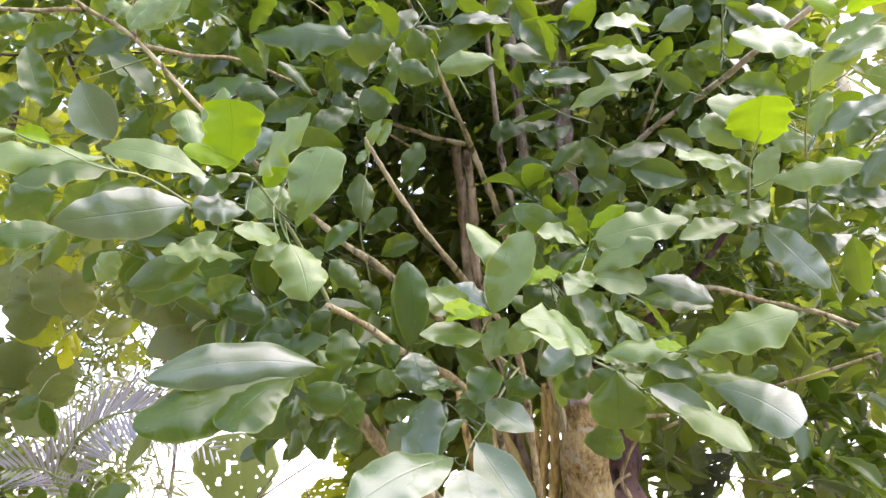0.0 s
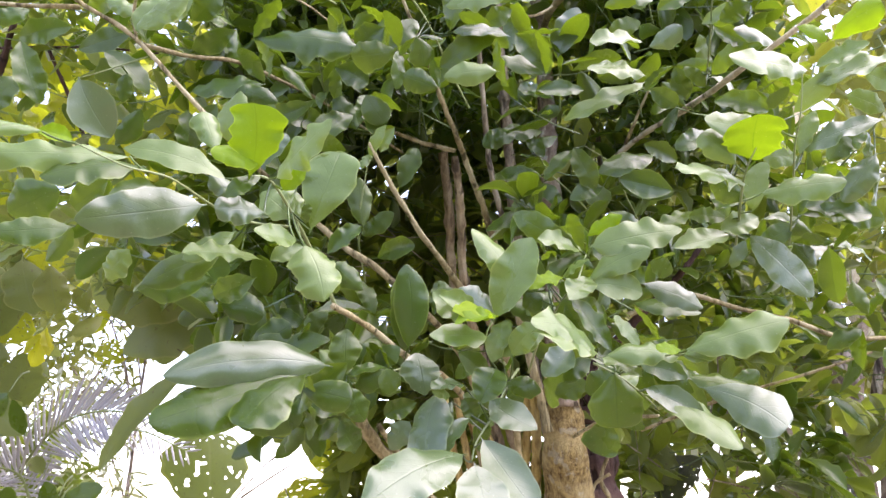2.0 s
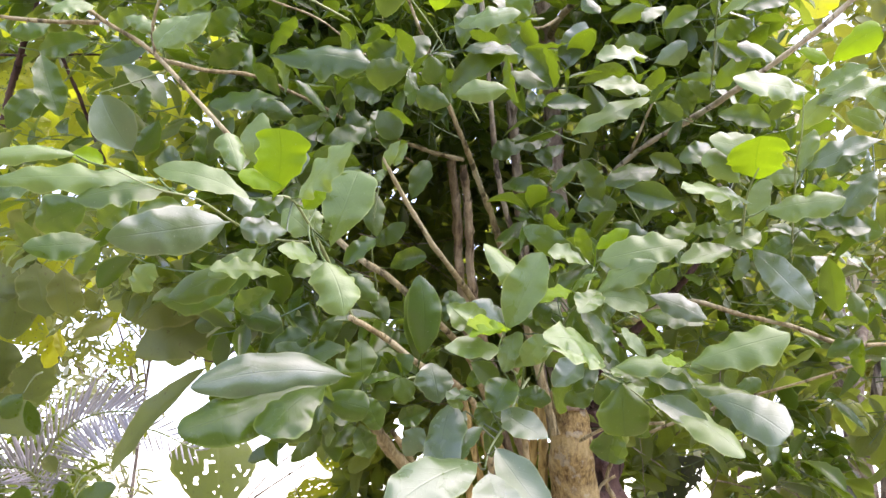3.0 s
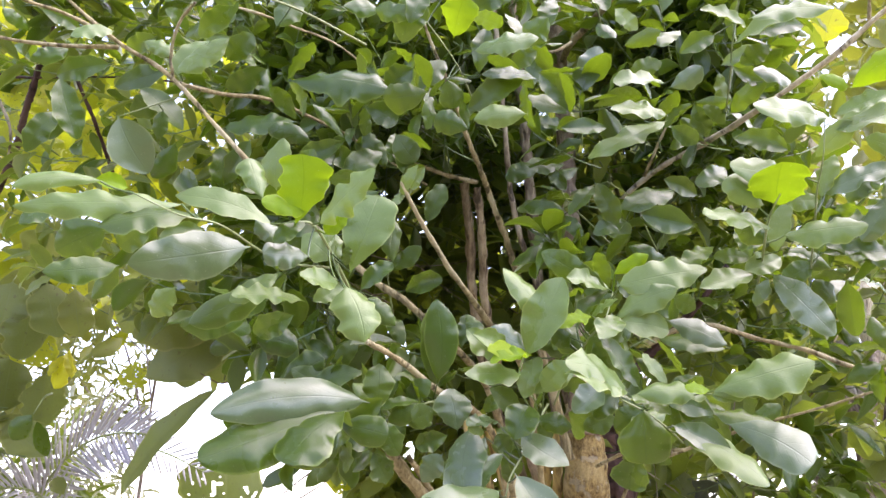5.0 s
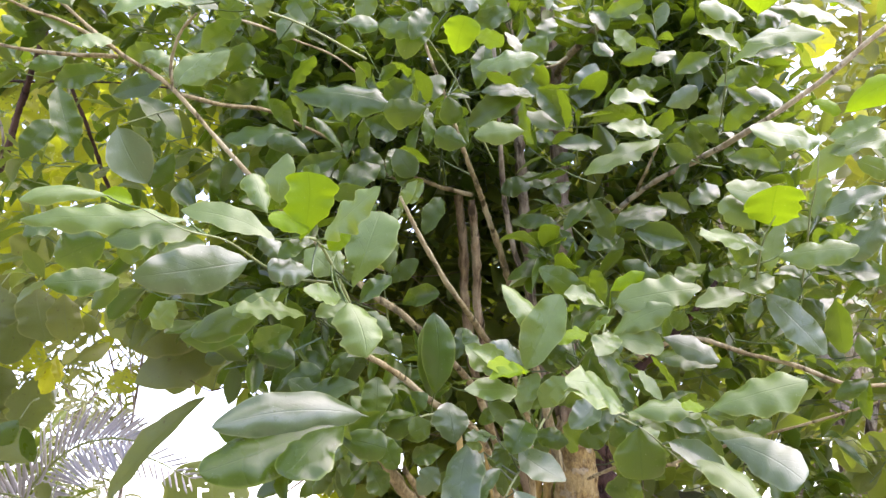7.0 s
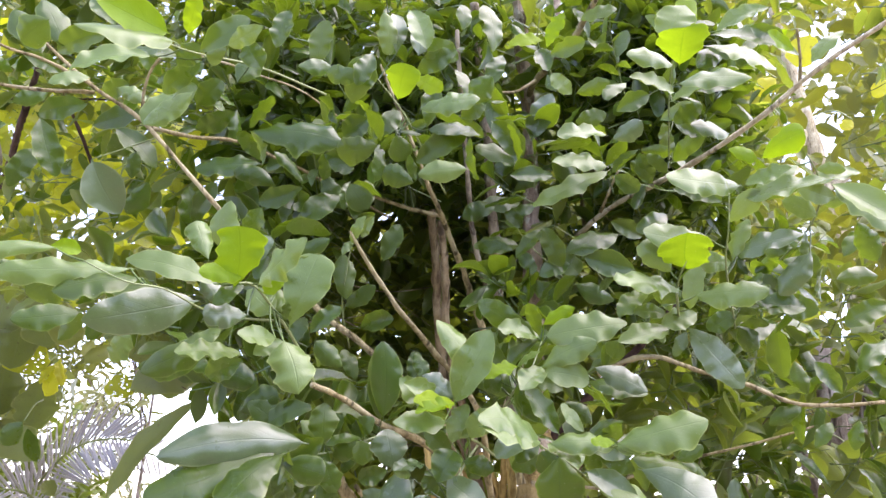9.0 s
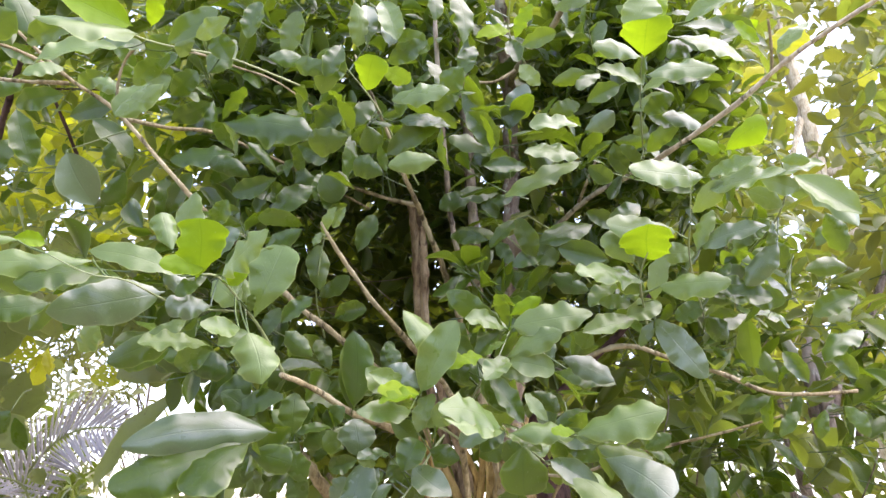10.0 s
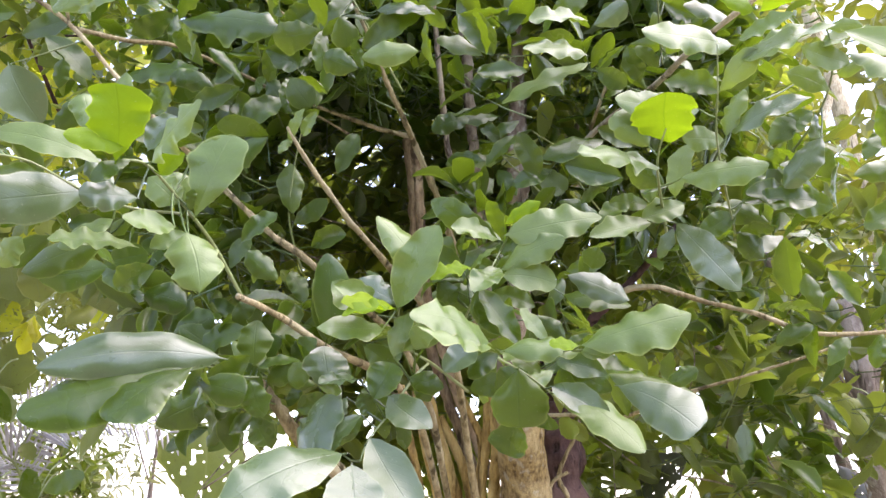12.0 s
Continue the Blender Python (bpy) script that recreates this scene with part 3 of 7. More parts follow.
leaf(tw, (-0.234, 0.883, 1.884), (-0.154, 0.809, 1.937), 0.053, 89, 0.06, LITLEAF, wave=2.2)
leaf(tw, (-0.226, 0.896, 1.875), (-0.195, 0.886, 1.903), 0.029, 101, 0.06, YOUNG, wave=1)
leaf(tw, (-0.194, 0.951, 1.834), (-0.159, 0.939, 1.960), 0.086, -12, 0.06, LITLEAF, blunt=1.6)
leaf(tw, (-0.215, 0.960, 1.934), (-0.138, 0.952, 1.950), 0.040, 92, 0.06, LITLEAF)
leaf(tw, (-0.242, 0.888, 1.840), (-0.295, 0.841, 1.828), 0.039, -83, 0.06, SHINY, wave=2)
leaf(tw, (-0.283, 0.903, 1.861), (-0.320, 0.891, 1.899), 0.031, -83, 0.06, SHINY)
leaf(tw, (-0.205, 0.926, 1.815), (-0.253, 0.868, 1.805), 0.034, -73, 0.06, LITLEAF, wave=2.2)
leaf(tw, (-0.198, 0.937, 1.816), (-0.163, 0.922, 1.733), 0.072, 43, 0.06, LITLEAF, wave=1.6, lobes=0.4)
leaf(tw, (-0.198, 0.957, 1.818), (-0.241, 0.936, 1.791), 0.030, -73, 0.06, LITLEAF, wave=2)
leaf(tw, (-0.198, 0.947, 1.846), (-0.196, 0.937, 1.875), 0.015, -3, 0.06)
leaf(tw, (-0.221, 0.964, 1.861), (-0.265, 0.953, 1.899), 0.047, -84, 0.06, LITLEAF)
leaf(tw, (-0.248, 0.969, 1.913), (-0.211, 0.981, 1.873), 0.037, 86, 0.06, LITLEAF)
leaf(tw, (-0.185, 1.172, 1.869), (-0.132, 1.185, 1.824), 0.039, 97, 0.06)
leaf(tw, (-0.284, 0.971, 2.001), (-0.260, 0.957, 2.041), 0.035, 127, 0.06)
leaf(tw, (-0.188, 1.198, 1.877), (-0.187, 1.239, 1.831), 0.027, 45, 0.05)

# long left spray
tw = sprig_stem(0.0020, 0.0010, (-0.224, 0.980, 1.856), (-0.278, 0.951, 1.851), (-0.308, 0.880, 1.844), (-0.349, 0.822, 1.857), (-0.392, 0.791, 1.857), (-0.451, 0.783, 1.882))
leaf(tw, (-0.293, 0.885, 1.883), (-0.418, 0.838, 1.908), 0.041, -74, 0.06, LITLEAF, wave=2.2)
leaf(tw, (-0.396, 0.834, 1.889), (-0.582, 0.756, 1.858), 0.039, -71, 0.06, LITLEAF, wave=2.2)
leaf(tw, (-0.496, 0.800, 1.904), (-0.583, 0.750, 1.876), 0.026, -79, 0.06, LITLEAF, wave=2.2)
leaf(tw, (-0.482, 0.839, 1.914), (-0.514, 0.809, 1.911), 0.024, -89, 0.06, YOUNG, wave=1.2)
leaf(tw, (-0.380, 0.828, 1.874), (-0.485, 0.778, 1.843), 0.053, -46, 0.06, wave=1.8)
leaf(tw, (-0.342, 0.962, 1.880), (-0.479, 0.871, 1.819), 0.070, -92, 0.06, SHINY, wave=0.9)
leaf(tw, (-0.566, 1.055, 1.878), (-0.662, 1.015, 1.851), 0.047, -79, 0.06)
leaf(tw, (-0.616, 1.102, 1.961), (-0.703, 1.118, 1.923), 0.076, -114, 0.06)
leaf(tw, (-0.467, 1.034, 1.838), (-0.504, 1.049, 1.796), 0.043, -110, 0.06, LITLEAF, wave=2)
leaf(tw, (-0.290, 0.934, 1.831), (-0.354, 0.921, 1.786), 0.035, -78, 0.06, LITLEAF)
leaf(tw, (-0.250, 0.927, 1.788), (-0.339, 0.871, 1.775), 0.047, -40, 0.06, LITLEAF, wave=2)
leaf(tw, (-0.312, 0.980, 1.823), (-0.418, 0.962, 1.764), 0.054, -80, 0.06)
leaf(tw, (-0.360, 1.092, 1.812), (-0.475, 1.102, 1.795), 0.052, -88, 0.06)
leaf(tw, (-0.286, 0.973, 1.843), (-0.317, 0.980, 1.826), 0.022, -107, 0.06)
leaf(tw, (-0.290, 1.089, 1.813), (-0.358, 1.101, 1.786), 0.042, -101, 0.06)
leaf(tw, (-0.405, 0.938, 1.896), (-0.461, 0.916, 1.871), 0.029, -76, 0.06)
leaf(tw, (-0.520, 1.048, 1.955), (-0.577, 1.065, 1.912), 0.046, -119, 0.06)
leaf(tw, (-0.583, 0.905, 1.916), (-0.637, 0.878, 1.877), 0.032, -75, 0.06, wave=2)
leaf(tw, (-0.581, 1.087, 1.890), (-0.626, 1.115, 1.841), 0.032, 53, 0.04)
leaf(tw, (-0.371, 1.132, 1.823), (-0.440, 1.113, 1.866), 0.038, -30, 0.08)
leaf(tw, (-0.290, 0.992, 1.850), (-0.310, 0.962, 1.859), 0.013, 47, 0.03)
leaf(tw, (-0.292, 1.001, 1.853), (-0.292, 0.990, 1.814), 0.015, 75, 0.07)
leaf(tw, (-0.529, 1.068, 1.964), (-0.541, 1.098, 1.914), 0.023, 17, 0.06)

# low left spray
tw = sprig_stem(0.0020, 0.0010, (-0.034, 1.316, 1.718), (-0.075, 1.268, 1.705), (-0.119, 1.246, 1.682), (-0.169, 1.188, 1.667), (-0.219, 1.123, 1.675), (-0.261, 1.067, 1.683))
leaf(tw, (-0.235, 1.349, 1.641), (-0.273, 1.376, 1.572), 0.037, -103, 0.08)
leaf(tw, (-0.166, 1.298, 1.630), (-0.146, 1.321, 1.567), 0.031, 119, 0.10)
leaf(tw, (-0.116, 1.248, 1.676), (-0.065, 1.231, 1.662), 0.025, 77, 0.10)
leaf(tw, (-0.135, 1.277, 1.686), (-0.073, 1.314, 1.725), 0.037, 67, 0.10)
leaf(tw, (-0.188, 1.302, 1.764), (-0.296, 1.319, 1.724), 0.052, -72, 0.10)
leaf(tw, (-0.117, 1.391, 1.693), (-0.137, 1.378, 1.644), 0.025, -47, 0.10)
leaf(tw, (-0.263, 1.478, 1.812), (-0.334, 1.464, 1.855), 0.038, -86, 0.10)
leaf(tw, (-0.165, 1.080, 1.674), (-0.372, 0.961, 1.638), 0.072, -77, 0.06, SHINY, wave=1.1)
leaf(tw, (-0.201, 1.053, 1.662), (-0.379, 0.952, 1.575), 0.078, -62, 0.06, wave=0.9)
leaf(tw, (-0.193, 1.034, 1.656), (-0.261, 0.936, 1.579), 0.078, -29, 0.06, wave=1.4, blunt=1.6, lobes=0.2)
leaf(tw, (-0.214, 1.102, 1.644), (-0.135, 1.084, 1.626), 0.049, 82, 0.06, wave=0.8, blunt=1.6)
leaf(tw, (-0.142, 1.118, 1.652), (-0.120, 1.135, 1.601), 0.041, 111, 0.06, wave=2)
leaf(tw, (-0.064, 1.179, 1.683), (-0.101, 1.187, 1.662), 0.042, -93, 0.06)
leaf(tw, (-0.169, 1.149, 1.625), (-0.208, 1.160, 1.597), 0.028, -83, 0.06, SHINY)
leaf(tw, (-0.211, 1.200, 1.636), (-0.307, 1.218, 1.593), 0.059, -92, 0.06, wave=1.6)
leaf(tw, (-0.167, 1.257, 1.619), (-0.139, 1.273, 1.570), 0.045, 102, 0.06, wave=1.8)
leaf(tw, (-0.157, 1.193, 1.680), (-0.158, 1.188, 1.757), 0.054, 17, 0.06)
leaf(tw, (-0.141, 1.234, 1.683), (-0.204, 1.221, 1.729), 0.043, -77, 0.06, LITLEAF)
leaf(tw, (-0.085, 1.208, 1.693), (-0.142, 1.219, 1.666), 0.033, -92, 0.06)
leaf(tw, (-0.097, 1.271, 1.724), (-0.133, 1.263, 1.752), 0.041, -93, 0.06)
leaf(tw, (-0.255, 1.330, 1.722), (-0.328, 1.316, 1.771), 0.053, -88, 0.06)
leaf(tw, (-0.259, 1.247, 1.659), (-0.219, 1.264, 1.604), 0.039, 94, 0.06)
leaf(tw, (-0.190, 1.249, 1.701), (-0.126, 1.238, 1.738), 0.047, 100, 0.06)
leaf(tw, (-0.140, 1.214, 1.651), (-0.203, 1.202, 1.683), 0.042, -83, 0.06)
leaf(tw, (-0.222, 1.163, 1.642), (-0.156, 1.151, 1.617), 0.038, 75, 0.06, wave=1.6)
leaf(tw, (-0.107, 1.250, 1.703), (-0.071, 1.238, 1.739), 0.038, 106, 0.06)
leaf(tw, (-0.349, 1.335, 1.753), (-0.270, 1.322, 1.793), 0.061, 102, 0.06)
leaf(tw, (-0.401, 1.309, 1.827), (-0.320, 1.316, 1.810), 0.057, 88, 0.06)
leaf(tw, (-0.449, 1.245, 1.859), (-0.372, 1.239, 1.879), 0.049, 102, 0.06)
leaf(tw, (-0.241, 1.392, 1.646), (-0.226, 1.444, 1.572), 0.042, 35, 0.03)
leaf(tw, (-0.168, 1.326, 1.633), (-0.236, 1.363, 1.610), 0.035, 18, 0.06)
leaf(tw, (-0.117, 1.264, 1.679), (-0.086, 1.219, 1.697), 0.023, 43, 0.06)
leaf(tw, (-0.136, 1.294, 1.689), (-0.129, 1.230, 1.734), 0.034, -50, 0.04)
leaf(tw, (-0.190, 1.320, 1.768), (-0.220, 1.344, 1.679), 0.039, 41, 0.12)
leaf(tw, (-0.268, 1.517, 1.821), (-0.279, 1.480, 1.900), 0.034, -70, 0.05)
leaf(tw, (-0.207, 1.096, 1.669), (-0.231, 1.109, 1.618), 0.023, 74, 0.11)
leaf(tw, (-0.198, 1.075, 1.663), (-0.213, 1.118, 1.608), 0.028, 64, 0.09)
leaf(tw, (-0.218, 1.133, 1.648), (-0.204, 1.160, 1.575), 0.031, 28, 0.11)
leaf(tw, (-0.220, 1.146, 1.650), (-0.148, 1.134, 1.690), 0.037, -68, 0.04)
leaf(tw, (-0.144, 1.138, 1.655), (-0.177, 1.150, 1.626), 0.020, 10, 0.11)
leaf(tw, (-0.215, 1.232, 1.640), (-0.201, 1.280, 1.561), 0.040, -45, 0.06)
leaf(tw, (-0.170, 1.288, 1.622), (-0.202, 1.252, 1.583), 0.026, -70, 0.07)
leaf(tw, (-0.158, 1.208, 1.682), (-0.091, 1.217, 1.702), 0.026, 49, 0.08)
leaf(tw, (-0.159, 1.215, 1.684), (-0.221, 1.200, 1.699), 0.024, 70, 0.04)
leaf(tw, (-0.086, 1.236, 1.698), (-0.123, 1.240, 1.746), 0.022, 41, 0.11)
leaf(tw, (-0.098, 1.310, 1.731), (-0.079, 1.261, 1.759), 0.022, 56, 0.04)
leaf(tw, (-0.098, 1.313, 1.732), (-0.141, 1.325, 1.723), 0.018, -74, 0.08)
leaf(tw, (-0.258, 1.347, 1.725), (-0.231, 1.292, 1.791), 0.036, 52, 0.10)
leaf(tw, (-0.266, 1.289, 1.665), (-0.212, 1.291, 1.691), 0.024, 17, 0.04)
leaf(tw, (-0.192, 1.268, 1.704), (-0.123, 1.232, 1.670), 0.038, -53, 0.05)
leaf(tw, (-0.193, 1.275, 1.705), (-0.189, 1.251, 1.772), 0.028, -61, 0.11)
leaf(tw, (-0.141, 1.230, 1.653), (-0.191, 1.191, 1.623), 0.031, 67, 0.10)
leaf(tw, (-0.227, 1.196, 1.646), (-0.238, 1.204, 1.594), 0.025, 11, 0.10)
leaf(tw, (-0.227, 1.199, 1.647), (-0.167, 1.198, 1.673), 0.029, 18, 0.06)
leaf(tw, (-0.109, 1.292, 1.710), (-0.059, 1.300, 1.702), 0.019, -29, 0.06)
leaf(tw, (-0.108, 1.277, 1.708), (-0.143, 1.247, 1.743), 0.023, 48, 0.07)
leaf(tw, (-0.406, 1.328, 1.832), (-0.369, 1.260, 1.889), 0.044, 71, 0.11)
leaf(tw, (-0.456, 1.267, 1.865), (-0.397, 1.247, 1.820), 0.035, 64, 0.10)

# upright leaf
tw = sprig_stem(0.0020, 0.0010, (-0.043, 1.348, 1.688), (-0.057, 1.318, 1.715), (-0.060, 1.299, 1.737))
leaf(tw, (-0.060, 1.299, 1.735), (-0.066, 1.273, 1.893), 0.072, 50, 0.04, wave=0.6)
leaf(tw, (-0.039, 1.478, 1.712), (-0.104, 1.486, 1.781), 0.043, -68, 0.08)
leaf(tw, (-0.057, 1.265, 1.737), (-0.062, 1.236, 1.886), 0.063, -0, 0.06, wave=0.6)
leaf(tw, (-0.060, 1.337, 1.742), (-0.136, 1.342, 1.751), 0.035, 7, 0.05)
leaf(tw, (-0.039, 1.494, 1.714), (-0.037, 1.446, 1.778), 0.029, -57, 0.12)
leaf(tw, (-0.057, 1.306, 1.745), (0.032, 1.298, 1.781), 0.041, 9, 0.10)
leaf(tw, (-0.057, 1.305, 1.745), (-0.123, 1.285, 1.774), 0.028, -65, 0.11)

# bottom spray
tw = sprig_stem(0.0025, 0.0010, (0.117, 1.131, 1.684), (0.098, 1.098, 1.657), (0.067, 1.064, 1.601), (0.044, 1.044, 1.565), (0.036, 1.032, 1.538))
leaf(tw, (0.035, 1.270, 1.635), (0.097, 1.297, 1.618), 0.031, 88, 0.10)
leaf(tw, (0.009, 1.326, 1.631), (-0.052, 1.346, 1.582), 0.036, -87, 0.10)
leaf(tw, (0.070, 1.324, 1.632), (0.077, 1.346, 1.574), 0.028, 153, 0.10)
leaf(tw, (-0.027, 1.139, 1.639), (-0.042, 1.138, 1.708), 0.069, 22, 0.06, SHINY)
leaf(tw, (-0.003, 1.083, 1.647), (-0.030, 1.015, 1.538), 0.072, 7, 0.06, SHINY, wave=1.5, blunt=1.6)
leaf(tw, (0.036, 1.045, 1.600), (-0.019, 1.024, 1.543), 0.036, -40, 0.06, SHINY)
leaf(tw, (0.027, 0.980, 1.544), (-0.102, 0.880, 1.479), 0.082, -39, 0.06, SHINY, wave=1)
leaf(tw, (0.034, 0.962, 1.532), (0.047, 0.923, 1.460), 0.075, 5, 0.06, SHINY, wave=0.8, blunt=1.6)
leaf(tw, (0.047, 1.013, 1.569), (0.113, 0.980, 1.474), 0.061, 51, 0.06, SHINY, wave=1)
leaf(tw, (0.029, 1.051, 1.645), (-0.020, 1.003, 1.635), 0.031, -29, 0.06, SHINY, wave=2)
leaf(tw, (0.007, 1.037, 1.627), (-0.019, 1.005, 1.629), 0.018, -81, 0.06, LITLEAF, wave=2)
leaf(tw, (0.048, 1.039, 1.615), (0.072, 1.041, 1.668), 0.052, 72, 0.06, wave=1, blunt=1.6)
leaf(tw, (0.047, 1.067, 1.597), (0.028, 1.057, 1.627), 0.027, -108, 0.06)
leaf(tw, (0.090, 1.087, 1.656), (0.142, 1.070, 1.640), 0.033, 83, 0.06)
leaf(tw, (0.063, 1.076, 1.629), (0.129, 1.038, 1.580), 0.051, 58, 0.06, SHINY, wave=0.8)
leaf(tw, (0.011, 1.059, 1.624), (-0.007, 1.052, 1.584), 0.024, -47, 0.06, SHINY)
leaf(tw, (-0.049, 1.203, 1.611), (-0.082, 1.219, 1.567), 0.043, -89, 0.06, SHINY)
leaf(tw, (0.055, 1.083, 1.610), (0.063, 1.096, 1.571), 0.021, 143, 0.06)
leaf(tw, (0.100, 1.129, 1.655), (0.123, 1.137, 1.630), 0.031, 103, 0.06)
leaf(tw, (-0.037, 1.243, 1.647), (-0.094, 1.251, 1.628), 0.036, -87, 0.06)
leaf(tw, (0.095, 1.127, 1.662), (0.116, 1.128, 1.710), 0.019, 13, 0.09)
leaf(tw, (0.104, 1.163, 1.660), (0.137, 1.138, 1.658), 0.018, 50, 0.11)

# centre spray
tw = sprig_stem(0.0030, 0.0010, (0.183, 1.429, 1.687), (0.125, 1.264, 1.704), (0.080, 1.144, 1.713), (0.074, 1.094, 1.735), (0.075, 1.065, 1.755))
tw = sprig_stem(0.0025, 0.0010, (0.168, 1.364, 1.721), (0.168, 1.212, 1.755), (0.188, 1.112, 1.792), (0.203, 1.074, 1.808), (0.228, 1.105, 1.867))
leaf(tw, (0.328, 1.217, 1.818), (0.432, 1.172, 1.789), 0.053, 49, 0.08)
leaf(tw, (0.232, 1.284, 1.730), (0.203, 1.365, 1.658), 0.050, -107, 0.10)
leaf(tw, (0.204, 1.271, 1.852), (0.153, 1.259, 1.801), 0.033, -67, 0.10)
leaf(tw, (0.211, 1.259, 1.828), (0.291, 1.254, 1.807), 0.037, 90, 0.10)
leaf(tw, (0.185, 1.294, 1.793), (0.118, 1.261, 1.827), 0.037, -103, 0.10)
leaf(tw, (0.287, 1.293, 1.904), (0.230, 1.325, 1.935), 0.033, -83, 0.10)
leaf(tw, (0.232, 1.265, 1.809), (0.199, 1.241, 1.762), 0.028, -41, 0.10)
leaf(tw, (0.073, 1.285, 1.737), (0.028, 1.300, 1.698), 0.028, -90, 0.10)
leaf(tw, (0.029, 1.306, 1.825), (-0.002, 1.318, 1.882), 0.030, -68, 0.10)
leaf(tw, (0.160, 1.277, 1.896), (0.225, 1.263, 1.872), 0.032, 89, 0.10)
leaf(tw, (0.113, 1.062, 1.790), (0.038, 1.043, 1.882), 0.053, -71, 0.06, LITLEAF, wave=0.8)
leaf(tw, (0.072, 1.049, 1.740), (0.128, 1.025, 1.865), 0.067, 86, 0.06, LITLEAF, wave=1)
leaf(tw, (0.077, 1.054, 1.754), (0.017, 1.045, 1.786), 0.044, -84, 0.06, SHINY, wave=2)
leaf(tw, (0.033, 1.051, 1.738), (-0.018, 1.037, 1.782), 0.043, -87, 0.06, LITLEAF, wave=2)
leaf(tw, (0.075, 0.998, 1.733), (0.009, 0.964, 1.716), 0.033, -30, 0.06, YOUNG, wave=2.2)
leaf(tw, (0.061, 1.027, 1.711), (-0.024, 0.980, 1.703), 0.043, -57, 0.06, LITLEAF, wave=2)
leaf(tw, (0.070, 1.070, 1.678), (0.094, 1.057, 1.745), 0.038, 89, 0.06, LITLEAF)
leaf(tw, (0.080, 1.067, 1.687), (0.142, 1.049, 1.731), 0.041, 79, 0.06, LITLEAF, wave=1.6)
leaf(tw, (0.225, 1.114, 1.872), (0.113, 1.116, 1.939), 0.043, -112, 0.06, wave=1.6)
leaf(tw, (0.225, 1.074, 1.867), (0.365, 1.040, 1.890), 0.064, 78, 0.06, LITLEAF, wave=2)
leaf(tw, (0.227, 1.096, 1.893), (0.281, 1.065, 1.918), 0.030, 89, 0.06, YOUNG, wave=1.8)
leaf(tw, (0.217, 1.073, 1.809), (0.311, 1.034, 1.850), 0.048, 72, 0.06, LITLEAF, wave=1.4)
leaf(tw, (0.219, 1.064, 1.803), (0.300, 1.055, 1.791), 0.049, 81, 0.06, LITLEAF, wave=1.8)
leaf(tw, (0.325, 1.146, 1.832), (0.419, 1.126, 1.788), 0.047, 74, 0.06, SHINY, wave=1.8)
leaf(tw, (0.219, 1.051, 1.811), (0.177, 1.006, 1.762), 0.043, -32, 0.06, LITLEAF, wave=2)
leaf(tw, (0.179, 1.052, 1.810), (0.121, 1.011, 1.783), 0.034, -39, 0.06, YOUNG, wave=2.2)
leaf(tw, (0.176, 1.053, 1.809), (0.212, 1.014, 1.826), 0.025, 59, 0.06, LITLEAF)
leaf(tw, (0.194, 1.187, 1.788), (0.138, 1.180, 1.812), 0.045, -98, 0.06)
leaf(tw, (0.203, 0.969, 1.681), (0.106, 0.881, 1.702), 0.059, -59, 0.06, LITLEAF, wave=2.2)
leaf(tw, (0.207, 0.971, 1.675), (0.111, 0.886, 1.685), 0.056, -44, 0.06, LITLEAF, wave=2.2)
leaf(tw, (0.214, 0.981, 1.676), (0.312, 0.955, 1.679), 0.044, 58, 0.06, LITLEAF, wave=2)
leaf(tw, (0.218, 1.011, 1.680), (0.265, 0.977, 1.650), 0.029, 46, 0.06, LITLEAF, wave=2.2)
leaf(tw, (0.250, 1.067, 1.699), (0.188, 1.054, 1.775), 0.043, -77, 0.06, wave=1.2)
leaf(tw, (0.287, 1.043, 1.702), (0.244, 1.030, 1.745), 0.027, -81, 0.06, LITLEAF)
leaf(tw, (0.189, 1.057, 1.703), (0.143, 1.053, 1.658), 0.045, -61, 0.06, SHINY)
leaf(tw, (0.219, 1.071, 1.691), (0.176, 1.064, 1.655), 0.033, -71, 0.06)
leaf(tw, (0.221, 1.102, 1.722), (0.186, 1.085, 1.777), 0.033, -118, 0.06)
leaf(tw, (0.237, 1.172, 1.673), (0.182, 1.180, 1.653), 0.038, -85, 0.06)
leaf(tw, (0.162, 1.159, 1.872), (0.191, 1.167, 1.844), 0.039, 108, 0.06)
leaf(tw, (0.302, 1.173, 1.879), (0.253, 1.165, 1.906), 0.050, -106, 0.06)
leaf(tw, (0.360, 1.199, 1.888), (0.401, 1.204, 1.869), 0.035, 105, 0.06)
leaf(tw, (0.127, 1.128, 1.812), (0.155, 1.139, 1.777), 0.034, 110, 0.06)
leaf(tw, (0.048, 1.054, 1.759), (-0.010, 1.008, 1.768), 0.033, -80, 0.06, LITLEAF, wave=1.8)
leaf(tw, (0.075, 1.019, 1.738), (0.007, 0.967, 1.734), 0.038, -48, 0.06, YOUNG, wave=1.8)
leaf(tw, (0.229, 1.123, 1.875), (0.146, 1.078, 1.881), 0.042, -62, 0.06, LITLEAF, wave=2.2)
leaf(tw, (0.240, 1.112, 1.719), (0.187, 1.099, 1.789), 0.051, -100, 0.06, wave=0.8)
leaf(tw, (0.068, 1.107, 1.603), (0.026, 1.074, 1.635), 0.042, -102, 0.06)
leaf(tw, (0.319, 1.123, 1.691), (0.385, 1.117, 1.649), 0.035, 88, 0.06)
leaf(tw, (0.302, 1.107, 1.675), (0.236, 1.085, 1.642), 0.034, -57, 0.06, LITLEAF, wave=1.4)
